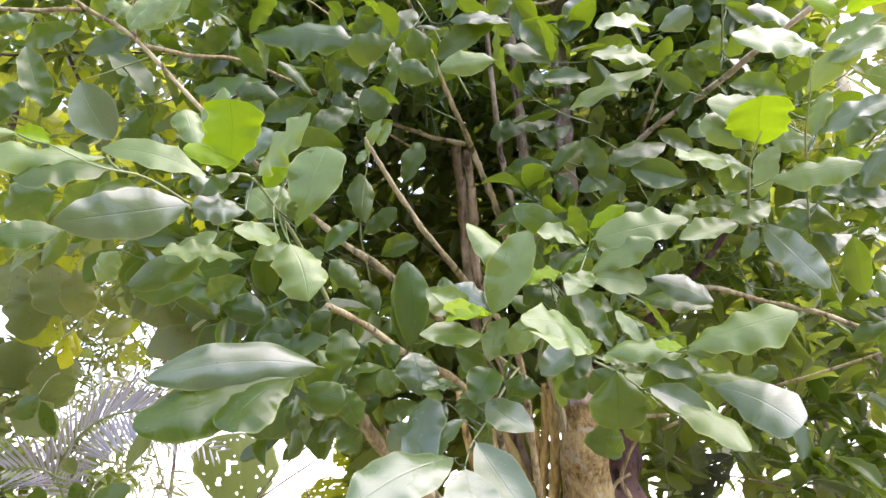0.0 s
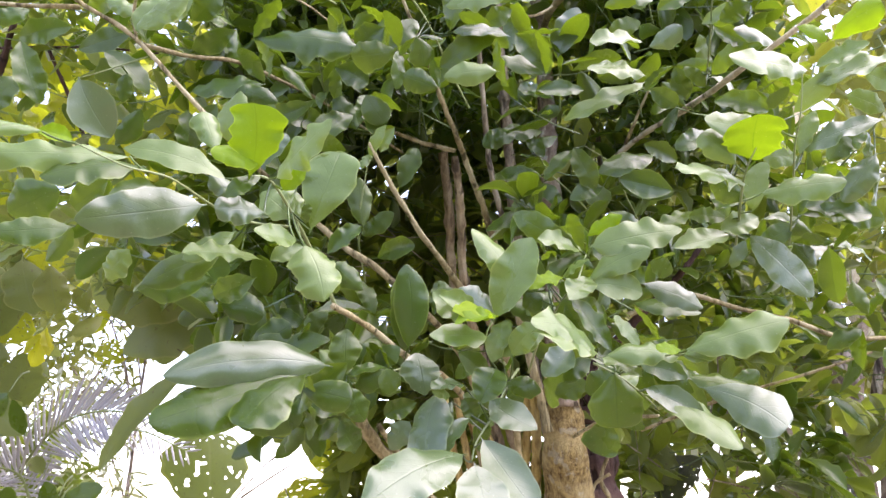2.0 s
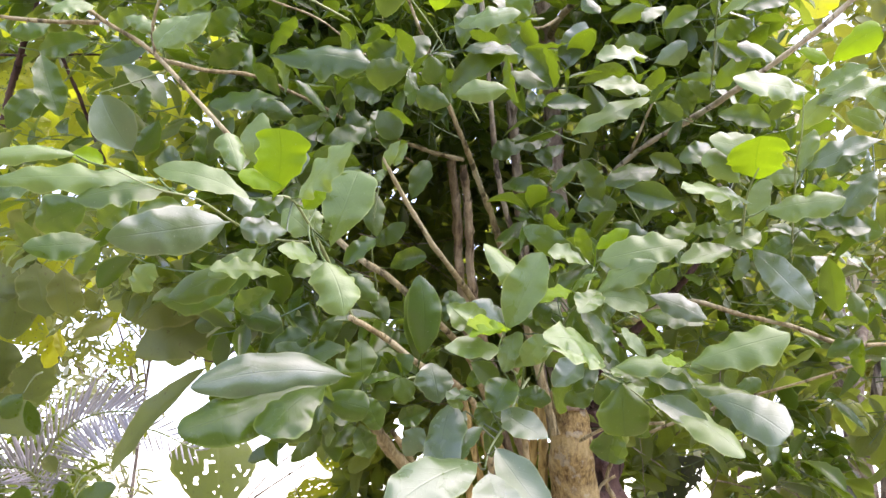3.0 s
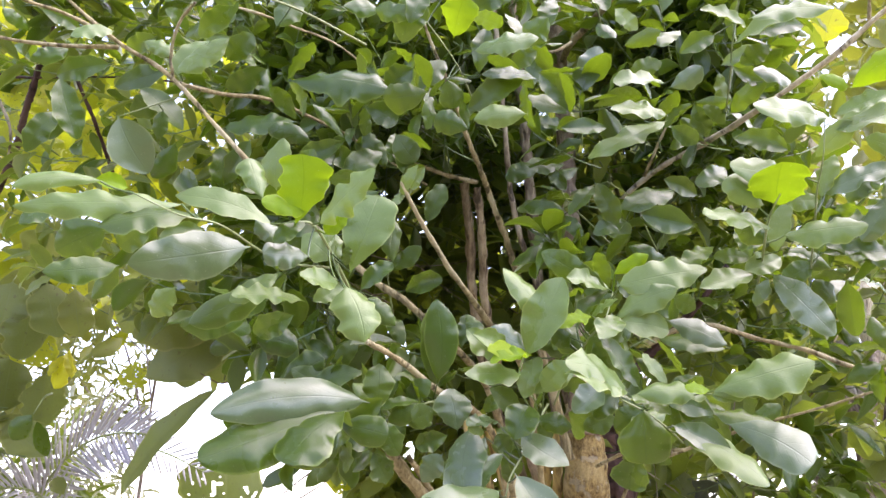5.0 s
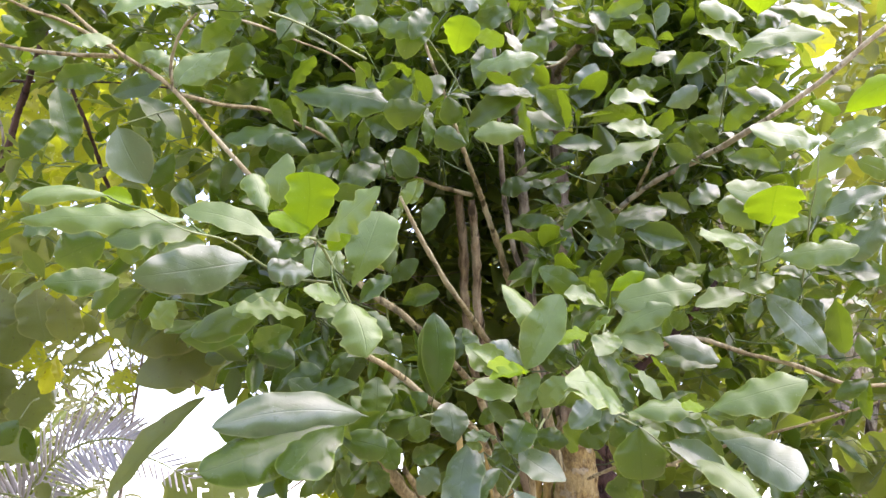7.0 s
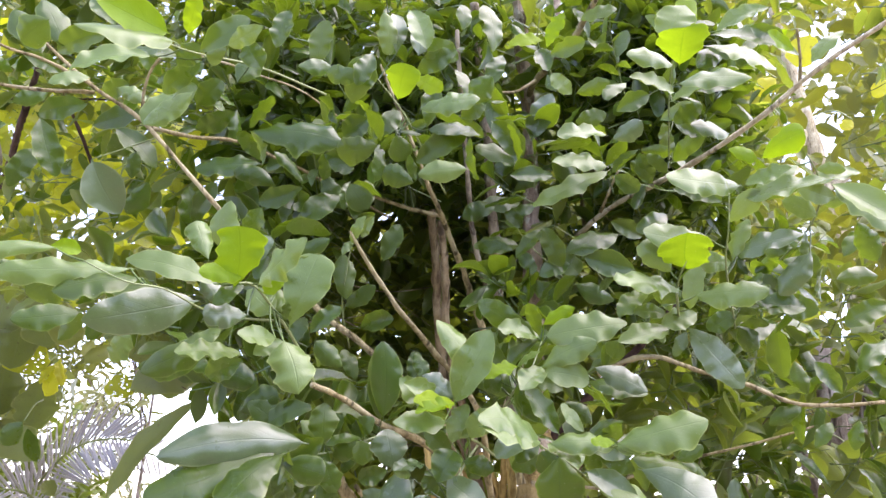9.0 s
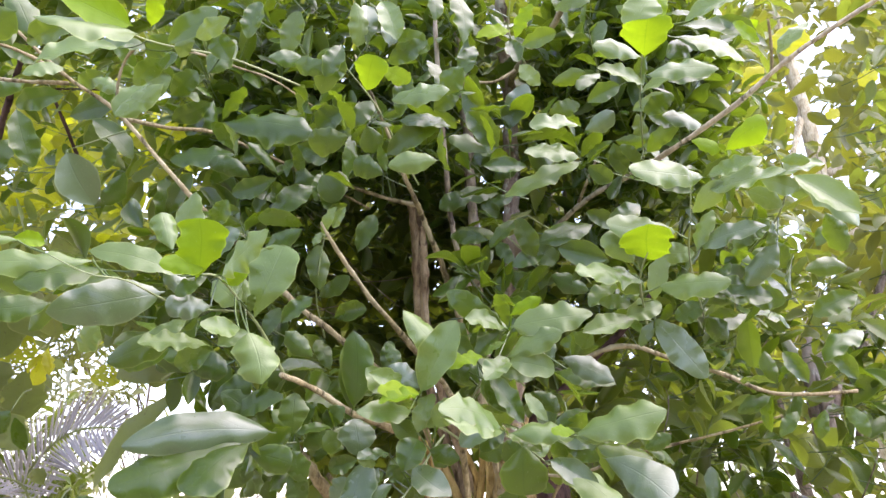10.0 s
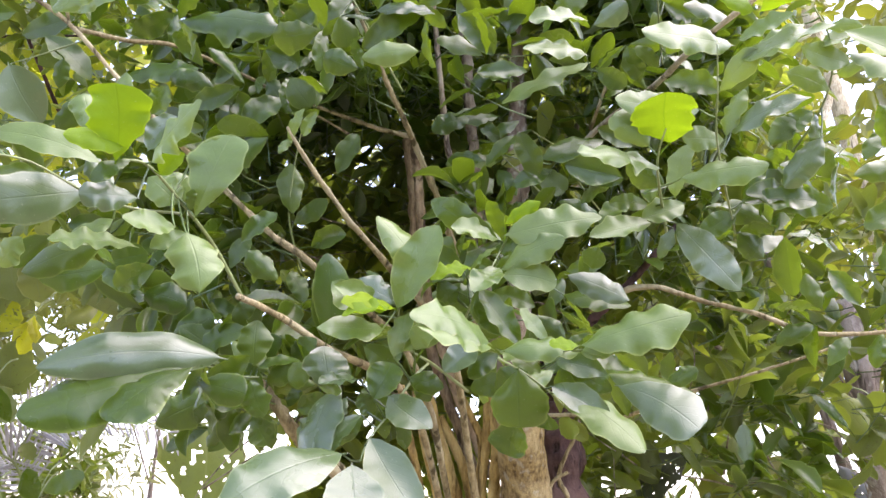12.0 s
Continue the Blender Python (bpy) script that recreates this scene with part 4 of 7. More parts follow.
leaf(tw, (0.114, 1.153, 1.843), (0.148, 1.139, 1.887), 0.046, 107, 0.06)
leaf(tw, (0.019, 1.113, 1.707), (0.070, 1.127, 1.669), 0.037, 92, 0.06)
leaf(tw, (0.097, 1.057, 1.689), (0.136, 1.023, 1.730), 0.040, 105, 0.06, LITLEAF)
leaf(tw, (0.167, 1.118, 1.825), (0.115, 1.088, 1.850), 0.035, -107, 0.06, wave=1.6)
leaf(tw, (0.276, 1.180, 1.772), (0.330, 1.191, 1.739), 0.031, 99, 0.06)
leaf(tw, (0.336, 1.246, 1.826), (0.392, 1.260, 1.760), 0.033, 15, 0.05)
leaf(tw, (0.236, 1.302, 1.733), (0.154, 1.325, 1.762), 0.037, 49, 0.03)
leaf(tw, (0.208, 1.290, 1.857), (0.198, 1.288, 1.796), 0.027, 59, 0.10)
leaf(tw, (0.214, 1.274, 1.832), (0.239, 1.281, 1.758), 0.034, 71, 0.11)
leaf(tw, (0.218, 1.294, 1.837), (0.260, 1.255, 1.900), 0.031, -49, 0.11)
leaf(tw, (0.190, 1.321, 1.799), (0.181, 1.296, 1.871), 0.030, 51, 0.09)
leaf(tw, (0.189, 1.316, 1.798), (0.134, 1.301, 1.766), 0.024, 62, 0.10)
leaf(tw, (0.292, 1.313, 1.910), (0.251, 1.347, 1.893), 0.025, 25, 0.07)
leaf(tw, (0.236, 1.284, 1.814), (0.253, 1.269, 1.764), 0.020, 51, 0.12)
leaf(tw, (0.077, 1.327, 1.745), (0.019, 1.278, 1.758), 0.029, 52, 0.09)
leaf(tw, (0.165, 1.309, 1.906), (0.189, 1.311, 1.833), 0.029, 74, 0.05)
leaf(tw, (0.167, 1.319, 1.909), (0.186, 1.255, 1.955), 0.035, 61, 0.09)
leaf(tw, (0.229, 1.132, 1.878), (0.205, 1.101, 1.936), 0.029, 7, 0.06)
leaf(tw, (0.229, 1.129, 1.877), (0.167, 1.115, 1.808), 0.036, -42, 0.08)
leaf(tw, (0.201, 1.222, 1.797), (0.158, 1.257, 1.777), 0.023, -46, 0.12)
leaf(tw, (0.229, 1.138, 1.730), (0.234, 1.101, 1.780), 0.025, -54, 0.07)
leaf(tw, (0.225, 1.118, 1.725), (0.173, 1.132, 1.728), 0.022, 35, 0.04)
leaf(tw, (0.244, 1.201, 1.678), (0.204, 1.217, 1.723), 0.023, 4, 0.09)
leaf(tw, (0.165, 1.174, 1.877), (0.186, 1.135, 1.881), 0.018, -32, 0.06)
leaf(tw, (0.311, 1.206, 1.890), (0.298, 1.185, 1.933), 0.023, 69, 0.05)
leaf(tw, (0.309, 1.198, 1.887), (0.270, 1.226, 1.866), 0.022, -45, 0.04)
leaf(tw, (0.366, 1.217, 1.894), (0.367, 1.239, 1.850), 0.018, 15, 0.10)
leaf(tw, (0.372, 1.235, 1.900), (0.418, 1.228, 1.912), 0.018, 7, 0.04)
leaf(tw, (0.131, 1.156, 1.820), (0.102, 1.140, 1.786), 0.022, 29, 0.11)
leaf(tw, (0.131, 1.158, 1.820), (0.170, 1.173, 1.828), 0.015, 52, 0.07)
leaf(tw, (0.250, 1.152, 1.727), (0.194, 1.190, 1.701), 0.028, 48, 0.11)
leaf(tw, (0.324, 1.141, 1.694), (0.322, 1.165, 1.626), 0.031, 25, 0.08)
leaf(tw, (0.328, 1.151, 1.696), (0.362, 1.098, 1.727), 0.031, -59, 0.06)
leaf(tw, (0.116, 1.171, 1.848), (0.170, 1.169, 1.851), 0.025, -64, 0.04)
leaf(tw, (0.021, 1.146, 1.714), (0.067, 1.102, 1.727), 0.028, -3, 0.08)
leaf(tw, (0.175, 1.160, 1.837), (0.183, 1.148, 1.885), 0.023, 34, 0.07)
leaf(tw, (0.171, 1.141, 1.832), (0.120, 1.124, 1.810), 0.024, -44, 0.06)
leaf(tw, (0.286, 1.220, 1.781), (0.278, 1.251, 1.733), 0.026, -26, 0.05)

# right low spray
tw = sprig_stem(0.0025, 0.0010, (0.279, 1.325, 1.675), (0.268, 1.133, 1.673), (0.274, 1.005, 1.675), (0.299, 0.941, 1.672))
tw = sprig_stem(0.0020, 0.0010, (0.215, 1.047, 1.679), (0.250, 1.043, 1.660), (0.284, 1.051, 1.637), (0.306, 1.057, 1.618))
leaf(tw, (0.478, 1.291, 1.697), (0.349, 1.240, 1.697), 0.062, -49, 0.06)
leaf(tw, (0.302, 0.926, 1.672), (0.434, 0.888, 1.709), 0.063, 57, 0.06, LITLEAF, wave=1.2)
leaf(tw, (0.310, 0.947, 1.672), (0.407, 0.898, 1.682), 0.048, 50, 0.06, LITLEAF, wave=1.2, holes=0.5)
leaf(tw, (0.311, 0.945, 1.678), (0.271, 0.926, 1.677), 0.020, -58, 0.06, YOUNG, wave=2)
leaf(tw, (0.310, 0.947, 1.672), (0.348, 0.927, 1.665), 0.019, 55, 0.06, LITLEAF)
leaf(tw, (0.380, 1.079, 1.651), (0.469, 1.002, 1.589), 0.075, 63, 0.06, SHINY, wave=1.2, blunt=1.6)
leaf(tw, (0.376, 1.114, 1.672), (0.471, 1.096, 1.653), 0.044, 54, 0.06)
leaf(tw, (0.285, 1.043, 1.643), (0.360, 1.013, 1.599), 0.040, 63, 0.06, SHINY, wave=1)
leaf(tw, (0.294, 1.044, 1.637), (0.394, 0.985, 1.553), 0.063, 36, 0.06, LITLEAF, wave=1.2)
leaf(tw, (0.243, 1.036, 1.666), (0.244, 1.043, 1.586), 0.079, 15, 0.06, wave=1.2, blunt=1.6)
leaf(tw, (0.251, 1.098, 1.610), (0.237, 1.117, 1.554), 0.055, -117, 0.06, blunt=1.6)
leaf(tw, (0.263, 1.095, 1.678), (0.216, 1.108, 1.645), 0.039, -86, 0.06)
leaf(tw, (0.300, 1.111, 1.690), (0.380, 1.114, 1.672), 0.036, 83, 0.06)
leaf(tw, (0.504, 1.266, 1.681), (0.554, 1.254, 1.709), 0.031, 81, 0.06)
leaf(tw, (0.494, 1.332, 1.704), (0.425, 1.268, 1.741), 0.042, 23, 0.05)
leaf(tw, (0.386, 1.142, 1.677), (0.418, 1.170, 1.619), 0.026, -31, 0.10)
leaf(tw, (0.258, 1.124, 1.613), (0.309, 1.132, 1.596), 0.022, -75, 0.10)
leaf(tw, (0.270, 1.123, 1.683), (0.216, 1.125, 1.709), 0.022, -16, 0.06)
leaf(tw, (0.311, 1.148, 1.697), (0.377, 1.144, 1.734), 0.030, 58, 0.09)
leaf(tw, (0.511, 1.284, 1.684), (0.577, 1.314, 1.661), 0.035, 57, 0.10)
leaf(tw, (0.521, 1.307, 1.687), (0.520, 1.284, 1.742), 0.027, 18, 0.06)

# right spray
tw = sprig_stem(0.0025, 0.0010, (0.493, 1.155, 1.888), (0.448, 1.022, 1.902), (0.422, 0.943, 1.918), (0.416, 0.905, 1.933), (0.418, 0.878, 1.947))
tw = sprig_stem(0.0018, 0.0010, (0.626, 1.221, 1.933), (0.530, 1.002, 1.954), (0.501, 0.929, 1.978), (0.488, 0.877, 2.003), (0.479, 0.840, 2.047))
leaf(tw, (0.728, 1.153, 1.964), (0.610, 1.124, 1.963), 0.055, -60, 0.08)
leaf(tw, (0.750, 1.312, 1.966), (0.771, 1.351, 1.862), 0.051, -163, 0.06)
leaf(tw, (0.645, 1.165, 2.023), (0.735, 1.205, 1.997), 0.046, 109, 0.08, SHINY)
leaf(tw, (0.737, 1.333, 1.996), (0.646, 1.324, 2.027), 0.043, -104, 0.08)
leaf(tw, (0.436, 0.923, 1.947), (0.412, 0.848, 1.980), 0.085, 169, 0.06, YOUNG, wave=2, blunt=1.6, lobes=0.25)
leaf(tw, (0.484, 0.924, 2.000), (0.360, 0.907, 2.001), 0.055, -82, 0.06, LITLEAF, wave=1.6)
leaf(tw, (0.410, 0.925, 1.942), (0.365, 0.920, 1.994), 0.047, -104, 0.06, LITLEAF, blunt=1.6)
leaf(tw, (0.427, 0.934, 1.915), (0.306, 0.875, 1.912), 0.059, -53, 0.06, LITLEAF, wave=2.2)
leaf(tw, (0.443, 0.977, 1.912), (0.387, 0.969, 1.939), 0.037, -112, 0.06)
leaf(tw, (0.461, 1.001, 1.901), (0.482, 0.993, 1.984), 0.038, -47, 0.06, LITLEAF)
leaf(tw, (0.458, 0.973, 1.920), (0.555, 0.907, 1.919), 0.052, 63, 0.06, LITLEAF, wave=1.4)
leaf(tw, (0.528, 0.971, 1.981), (0.462, 0.955, 1.973), 0.036, -90, 0.06, LITLEAF)
leaf(tw, (0.529, 0.971, 1.981), (0.556, 0.964, 2.060), 0.037, -51, 0.06, LITLEAF)
leaf(tw, (0.535, 0.977, 1.994), (0.608, 0.885, 2.007), 0.052, 65, 0.06, SHINY, wave=1.6)
leaf(tw, (0.531, 0.911, 2.093), (0.394, 0.857, 2.082), 0.053, -84, 0.06, LITLEAF, wave=2)
leaf(tw, (0.561, 0.896, 2.134), (0.603, 0.826, 2.151), 0.050, 101, 0.06, YOUNG, wave=1.4, blunt=1.6)
leaf(tw, (0.549, 0.878, 2.127), (0.495, 0.857, 2.133), 0.026, -94, 0.06, YOUNG, wave=1.6)
leaf(tw, (0.526, 0.892, 2.087), (0.580, 0.836, 2.091), 0.034, 68, 0.06, LITLEAF, wave=1.6)
leaf(tw, (0.533, 0.918, 2.072), (0.629, 0.832, 2.069), 0.057, 59, 0.06, LITLEAF, wave=1.4)
leaf(tw, (0.517, 0.951, 2.042), (0.555, 0.895, 2.078), 0.040, 101, 0.06, LITLEAF, wave=1)
leaf(tw, (0.488, 1.039, 1.911), (0.420, 1.030, 1.882), 0.041, -72, 0.06, LITLEAF)
leaf(tw, (0.434, 1.033, 1.902), (0.374, 1.034, 1.906), 0.027, -82, 0.06, wave=1.6)
leaf(tw, (0.440, 1.040, 1.881), (0.342, 1.023, 1.848), 0.046, -50, 0.06, LITLEAF, wave=1.6)
leaf(tw, (0.474, 1.057, 1.891), (0.555, 1.038, 1.784), 0.057, 85, 0.06, SHINY, wave=1)
leaf(tw, (0.481, 1.079, 1.889), (0.458, 1.094, 1.845), 0.026, -83, 0.06, SHINY)
leaf(tw, (0.604, 1.136, 1.955), (0.711, 1.103, 1.948), 0.049, 65, 0.06, wave=1.6)
leaf(tw, (0.764, 1.217, 2.102), (0.810, 1.235, 2.046), 0.046, 134, 0.06)
leaf(tw, (0.609, 1.169, 1.951), (0.555, 1.182, 1.918), 0.041, -88, 0.06)
leaf(tw, (0.641, 1.088, 2.030), (0.679, 1.071, 2.076), 0.039, 89, 0.06)
leaf(tw, (0.707, 1.067, 2.085), (0.660, 1.084, 2.039), 0.036, -88, 0.06)
leaf(tw, (0.640, 1.006, 2.114), (0.705, 1.013, 2.088), 0.039, 106, 0.06, LITLEAF)
leaf(tw, (0.638, 0.950, 2.122), (0.710, 0.956, 2.098), 0.039, 107, 0.06, LITLEAF)
leaf(tw, (0.748, 1.184, 1.976), (0.684, 1.168, 2.041), 0.035, -39, 0.07)
leaf(tw, (0.744, 1.178, 1.974), (0.701, 1.216, 1.923), 0.034, -56, 0.03)
leaf(tw, (0.770, 1.347, 1.978), (0.675, 1.336, 1.933), 0.042, -54, 0.05)
leaf(tw, (0.774, 1.353, 1.981), (0.875, 1.370, 1.958), 0.048, 44, 0.11)
leaf(tw, (0.664, 1.199, 2.038), (0.680, 1.235, 1.971), 0.034, 60, 0.09)
leaf(tw, (0.662, 1.196, 2.037), (0.696, 1.149, 2.061), 0.029, -72, 0.11)
leaf(tw, (0.757, 1.368, 2.009), (0.689, 1.308, 2.075), 0.050, 48, 0.08)
leaf(tw, (0.752, 1.359, 2.006), (0.685, 1.377, 1.983), 0.028, 21, 0.10)
leaf(tw, (0.452, 0.996, 1.920), (0.412, 1.015, 1.910), 0.016, -42, 0.07)
leaf(tw, (0.449, 1.066, 1.915), (0.436, 1.071, 1.975), 0.026, -24, 0.04)
leaf(tw, (0.444, 1.056, 1.911), (0.399, 1.077, 1.877), 0.024, 57, 0.05)
leaf(tw, (0.624, 1.173, 1.970), (0.661, 1.154, 2.026), 0.031, 56, 0.10)
leaf(tw, (0.786, 1.252, 2.119), (0.762, 1.293, 2.076), 0.024, -59, 0.05)
leaf(tw, (0.787, 1.253, 2.120), (0.837, 1.223, 2.139), 0.024, 10, 0.09)
leaf(tw, (0.625, 1.198, 1.962), (0.577, 1.217, 1.975), 0.024, -32, 0.10)
leaf(tw, (0.660, 1.120, 2.045), (0.707, 1.112, 2.006), 0.026, 7, 0.09)
leaf(tw, (0.717, 1.083, 2.093), (0.711, 1.096, 2.032), 0.028, -33, 0.10)

# far right spray
tw = sprig_stem(0.0025, 0.0010, (0.734, 1.278, 2.074), (0.731, 1.112, 2.092), (0.707, 1.000, 2.107), (0.677, 0.939, 2.131), (0.645, 0.908, 2.157))
leaf(tw, (0.717, 0.973, 2.124), (0.767, 0.893, 2.018), 0.064, 30, 0.12, LITLEAF)
leaf(tw, (0.712, 1.000, 2.107), (0.735, 0.949, 2.101), 0.025, 86, 0.08, LITLEAF)
leaf(tw, (0.698, 1.201, 1.997), (0.773, 1.200, 2.083), 0.051, 41, 0.06)
leaf(tw, (0.818, 1.253, 1.996), (0.681, 1.201, 1.999), 0.066, -70, 0.08)
leaf(tw, (0.859, 1.080, 1.885), (0.765, 1.050, 1.825), 0.052, -33, 0.08)
leaf(tw, (0.854, 1.111, 1.800), (0.808, 1.121, 1.862), 0.035, -95, 0.08)
leaf(tw, (0.772, 1.183, 1.753), (0.733, 1.180, 1.706), 0.028, -53, 0.10)
leaf(tw, (0.824, 1.180, 1.759), (0.804, 1.180, 1.703), 0.027, 41, 0.10)
leaf(tw, (0.855, 1.177, 1.765), (0.884, 1.155, 1.708), 0.030, 73, 0.10)
leaf(tw, (0.767, 1.276, 1.793), (0.702, 1.289, 1.759), 0.034, -76, 0.10)
leaf(tw, (0.818, 1.216, 1.807), (0.776, 1.225, 1.872), 0.035, -93, 0.08)
leaf(tw, (0.777, 1.267, 1.814), (0.761, 1.274, 1.882), 0.032, -12, 0.08)
leaf(tw, (0.670, 0.935, 2.140), (0.713, 0.916, 2.132), 0.021, 99, 0.08, LITLEAF)
leaf(tw, (0.753, 0.935, 2.138), (0.666, 0.942, 2.121), 0.040, -59, 0.08, LITLEAF)
leaf(tw, (0.646, 0.933, 2.148), (0.571, 0.952, 2.101), 0.041, -66, 0.08, LITLEAF)
leaf(tw, (0.940, 1.359, 2.136), (1.010, 1.359, 2.218), 0.049, 54, 0.08)
leaf(tw, (0.634, 0.835, 2.069), (0.715, 0.798, 1.990), 0.052, 65, 0.06, LITLEAF, wave=1)
leaf(tw, (0.828, 1.100, 2.119), (0.873, 1.124, 2.049), 0.046, 136, 0.06)
leaf(tw, (0.721, 1.075, 2.045), (0.663, 1.102, 1.968), 0.048, -76, 0.06, SHINY)
leaf(tw, (0.662, 1.129, 1.950), (0.748, 1.128, 1.948), 0.047, 94, 0.06)
leaf(tw, (0.928, 1.197, 1.987), (0.840, 1.214, 1.942), 0.046, -83, 0.06)
leaf(tw, (0.815, 1.185, 2.026), (0.904, 1.180, 2.039), 0.040, 87, 0.06)
leaf(tw, (0.629, 1.219, 1.936), (0.675, 1.232, 1.895), 0.046, 113, 0.06)
leaf(tw, (0.721, 1.240, 2.013), (0.657, 1.174, 2.059), 0.043, -15, 0.04)
leaf(tw, (0.840, 1.286, 2.009), (0.821, 1.227, 2.075), 0.041, 71, 0.04)
leaf(tw, (0.831, 1.272, 2.004), (0.780, 1.298, 1.960), 0.030, -5, 0.04)
leaf(tw, (0.784, 1.303, 1.799), (0.772, 1.305, 1.724), 0.033, 62, 0.10)
leaf(tw, (0.788, 1.285, 1.818), (0.822, 1.270, 1.865), 0.027, 37, 0.11)
leaf(tw, (0.787, 1.284, 1.818), (0.702, 1.266, 1.817), 0.037, 7, 0.08)
leaf(tw, (0.675, 1.150, 1.958), (0.693, 1.114, 2.016), 0.026, 29, 0.09)
leaf(tw, (0.637, 1.234, 1.941), (0.694, 1.221, 1.941), 0.026, -36, 0.10)

# top left spray
tw = sprig_stem(0.0025, 0.0010, (-0.214, 1.221, 2.419), (-0.326, 1.075, 2.388), (-0.400, 0.940, 2.324), (-0.423, 0.848, 2.285), (-0.428, 0.796, 2.281))
leaf(tw, (-0.400, 0.940, 2.324), (-0.312, 0.915, 2.388), 0.050, 107, 0.08)
leaf(tw, (-0.573, 0.975, 2.382), (-0.676, 0.989, 2.350), 0.049, -114, 0.08)
leaf(tw, (-0.723, 1.036, 2.368), (-0.797, 1.033, 2.466), 0.055, -71, 0.08)
leaf(tw, (-0.655, 0.988, 2.351), (-0.716, 0.982, 2.456), 0.055, -70, 0.08)
leaf(tw, (-0.607, 1.056, 2.453), (-0.667, 1.063, 2.523), 0.042, -74, 0.08)
leaf(tw, (-0.447, 0.987, 2.342), (-0.541, 0.985, 2.354), 0.043, -65, 0.08)
leaf(tw, (-0.421, 1.031, 2.367), (-0.494, 1.054, 2.309), 0.043, -121, 0.08)
leaf(tw, (-0.497, 1.140, 2.363), (-0.550, 1.120, 2.277), 0.046, -55, 0.08, LITLEAF)
leaf(tw, (-0.293, 1.062, 2.420), (-0.280, 1.060, 2.513), 0.042, 3, 0.08)
leaf(tw, (-0.214, 1.072, 2.391), (-0.200, 1.065, 2.494), 0.047, -0, 0.08)
leaf(tw, (-0.369, 1.088, 2.355), (-0.328, 1.106, 2.449), 0.047, 83, 0.08)
leaf(tw, (-0.372, 0.775, 2.233), (-0.483, 0.683, 2.196), 0.065, -54, 0.06, LITLEAF, wave=2)
leaf(tw, (-0.383, 0.771, 2.245), (-0.468, 0.687, 2.247), 0.057, -98, 0.06, YOUNG, wave=0.8)
leaf(tw, (-0.363, 0.788, 2.256), (-0.340, 0.742, 2.297), 0.031, 153, 0.06, YOUNG)
leaf(tw, (-0.465, 0.922, 2.302), (-0.588, 0.879, 2.248), 0.062, -60, 0.06, LITLEAF, wave=1.6)
leaf(tw, (-0.340, 0.913, 2.322), (-0.274, 0.883, 2.345), 0.036, 114, 0.06, LITLEAF, wave=1.6)
leaf(tw, (-0.378, 0.960, 2.310), (-0.362, 0.944, 2.354), 0.033, 133, 0.06, LITLEAF)
leaf(tw, (-0.453, 1.098, 2.342), (-0.538, 1.104, 2.266), 0.050, -91, 0.06, LITLEAF, wave=1.6)
leaf(tw, (-0.296, 0.994, 2.329), (-0.329, 0.978, 2.377), 0.047, -104, 0.06)
leaf(tw, (-0.412, 0.981, 2.375), (-0.452, 0.995, 2.334), 0.043, -129, 0.06)
leaf(tw, (-0.639, 0.888, 2.346), (-0.686, 0.902, 2.308), 0.059, -133, 0.06)

# top centre spray
tw = sprig_stem(0.0020, 0.0010, (0.051, 1.242, 2.205), (0.008, 1.190, 2.263), (-0.034, 1.128, 2.318), (-0.085, 1.079, 2.364), (-0.120, 1.022, 2.376))
leaf(tw, (-0.096, 0.991, 2.374), (-0.121, 0.977, 2.297), 0.037, -64, 0.10)
leaf(tw, (-0.103, 1.072, 2.384), (-0.150, 1.048, 2.309), 0.041, -79, 0.10)
leaf(tw, (-0.181, 1.071, 2.392), (-0.238, 1.029, 2.364), 0.034, -100, 0.10)
leaf(tw, (0.007, 1.109, 2.281), (0.112, 1.091, 2.266), 0.048, 64, 0.08)
leaf(tw, (-0.085, 1.029, 2.500), (-0.076, 1.060, 2.416), 0.040, 146, 0.08, LITLEAF)
leaf(tw, (-0.035, 1.028, 2.501), (0.003, 1.010, 2.404), 0.048, 64, 0.10, LITLEAF)
leaf(tw, (0.063, 1.052, 2.431), (-0.014, 1.070, 2.387), 0.041, -110, 0.08)
leaf(tw, (0.073, 1.082, 2.493), (0.072, 1.087, 2.566), 0.033, 14, 0.08)
leaf(tw, (0.130, 1.054, 2.422), (0.116, 1.044, 2.535), 0.051, 35, 0.08)
leaf(tw, (-0.107, 1.208, 2.306), (-0.052, 1.212, 2.379), 0.041, 93, 0.08)
leaf(tw, (-0.156, 1.201, 2.184), (-0.113, 1.223, 2.120), 0.036, 104, 0.08)
leaf(tw, (-0.087, 1.169, 2.123), (-0.113, 1.185, 2.081), 0.023, -117, 0.06, LITLEAF)
leaf(tw, (-0.246, 1.245, 2.213), (-0.340, 1.260, 2.177), 0.046, -104, 0.08)
leaf(tw, (-0.169, 1.186, 2.079), (-0.244, 1.208, 2.025), 0.043, -105, 0.08)
leaf(tw, (-0.052, 1.104, 2.268), (-0.039, 1.130, 2.222), 0.048, 147, 0.06, wave=0.8, blunt=1.6)
leaf(tw, (-0.010, 1.106, 2.165), (-0.072, 1.101, 2.187), 0.045, -109, 0.06, blunt=1.6)
leaf(tw, (0.092, 1.084, 2.188), (-0.004, 1.073, 2.170), 0.045, -95, 0.06, LITLEAF, wave=1.2)
leaf(tw, (0.091, 1.099, 2.268), (-0.012, 1.120, 2.219), 0.051, -86, 0.06)
leaf(tw, (-0.146, 1.185, 2.197), (-0.106, 1.201, 2.146), 0.052, 110, 0.06, wave=0.8)
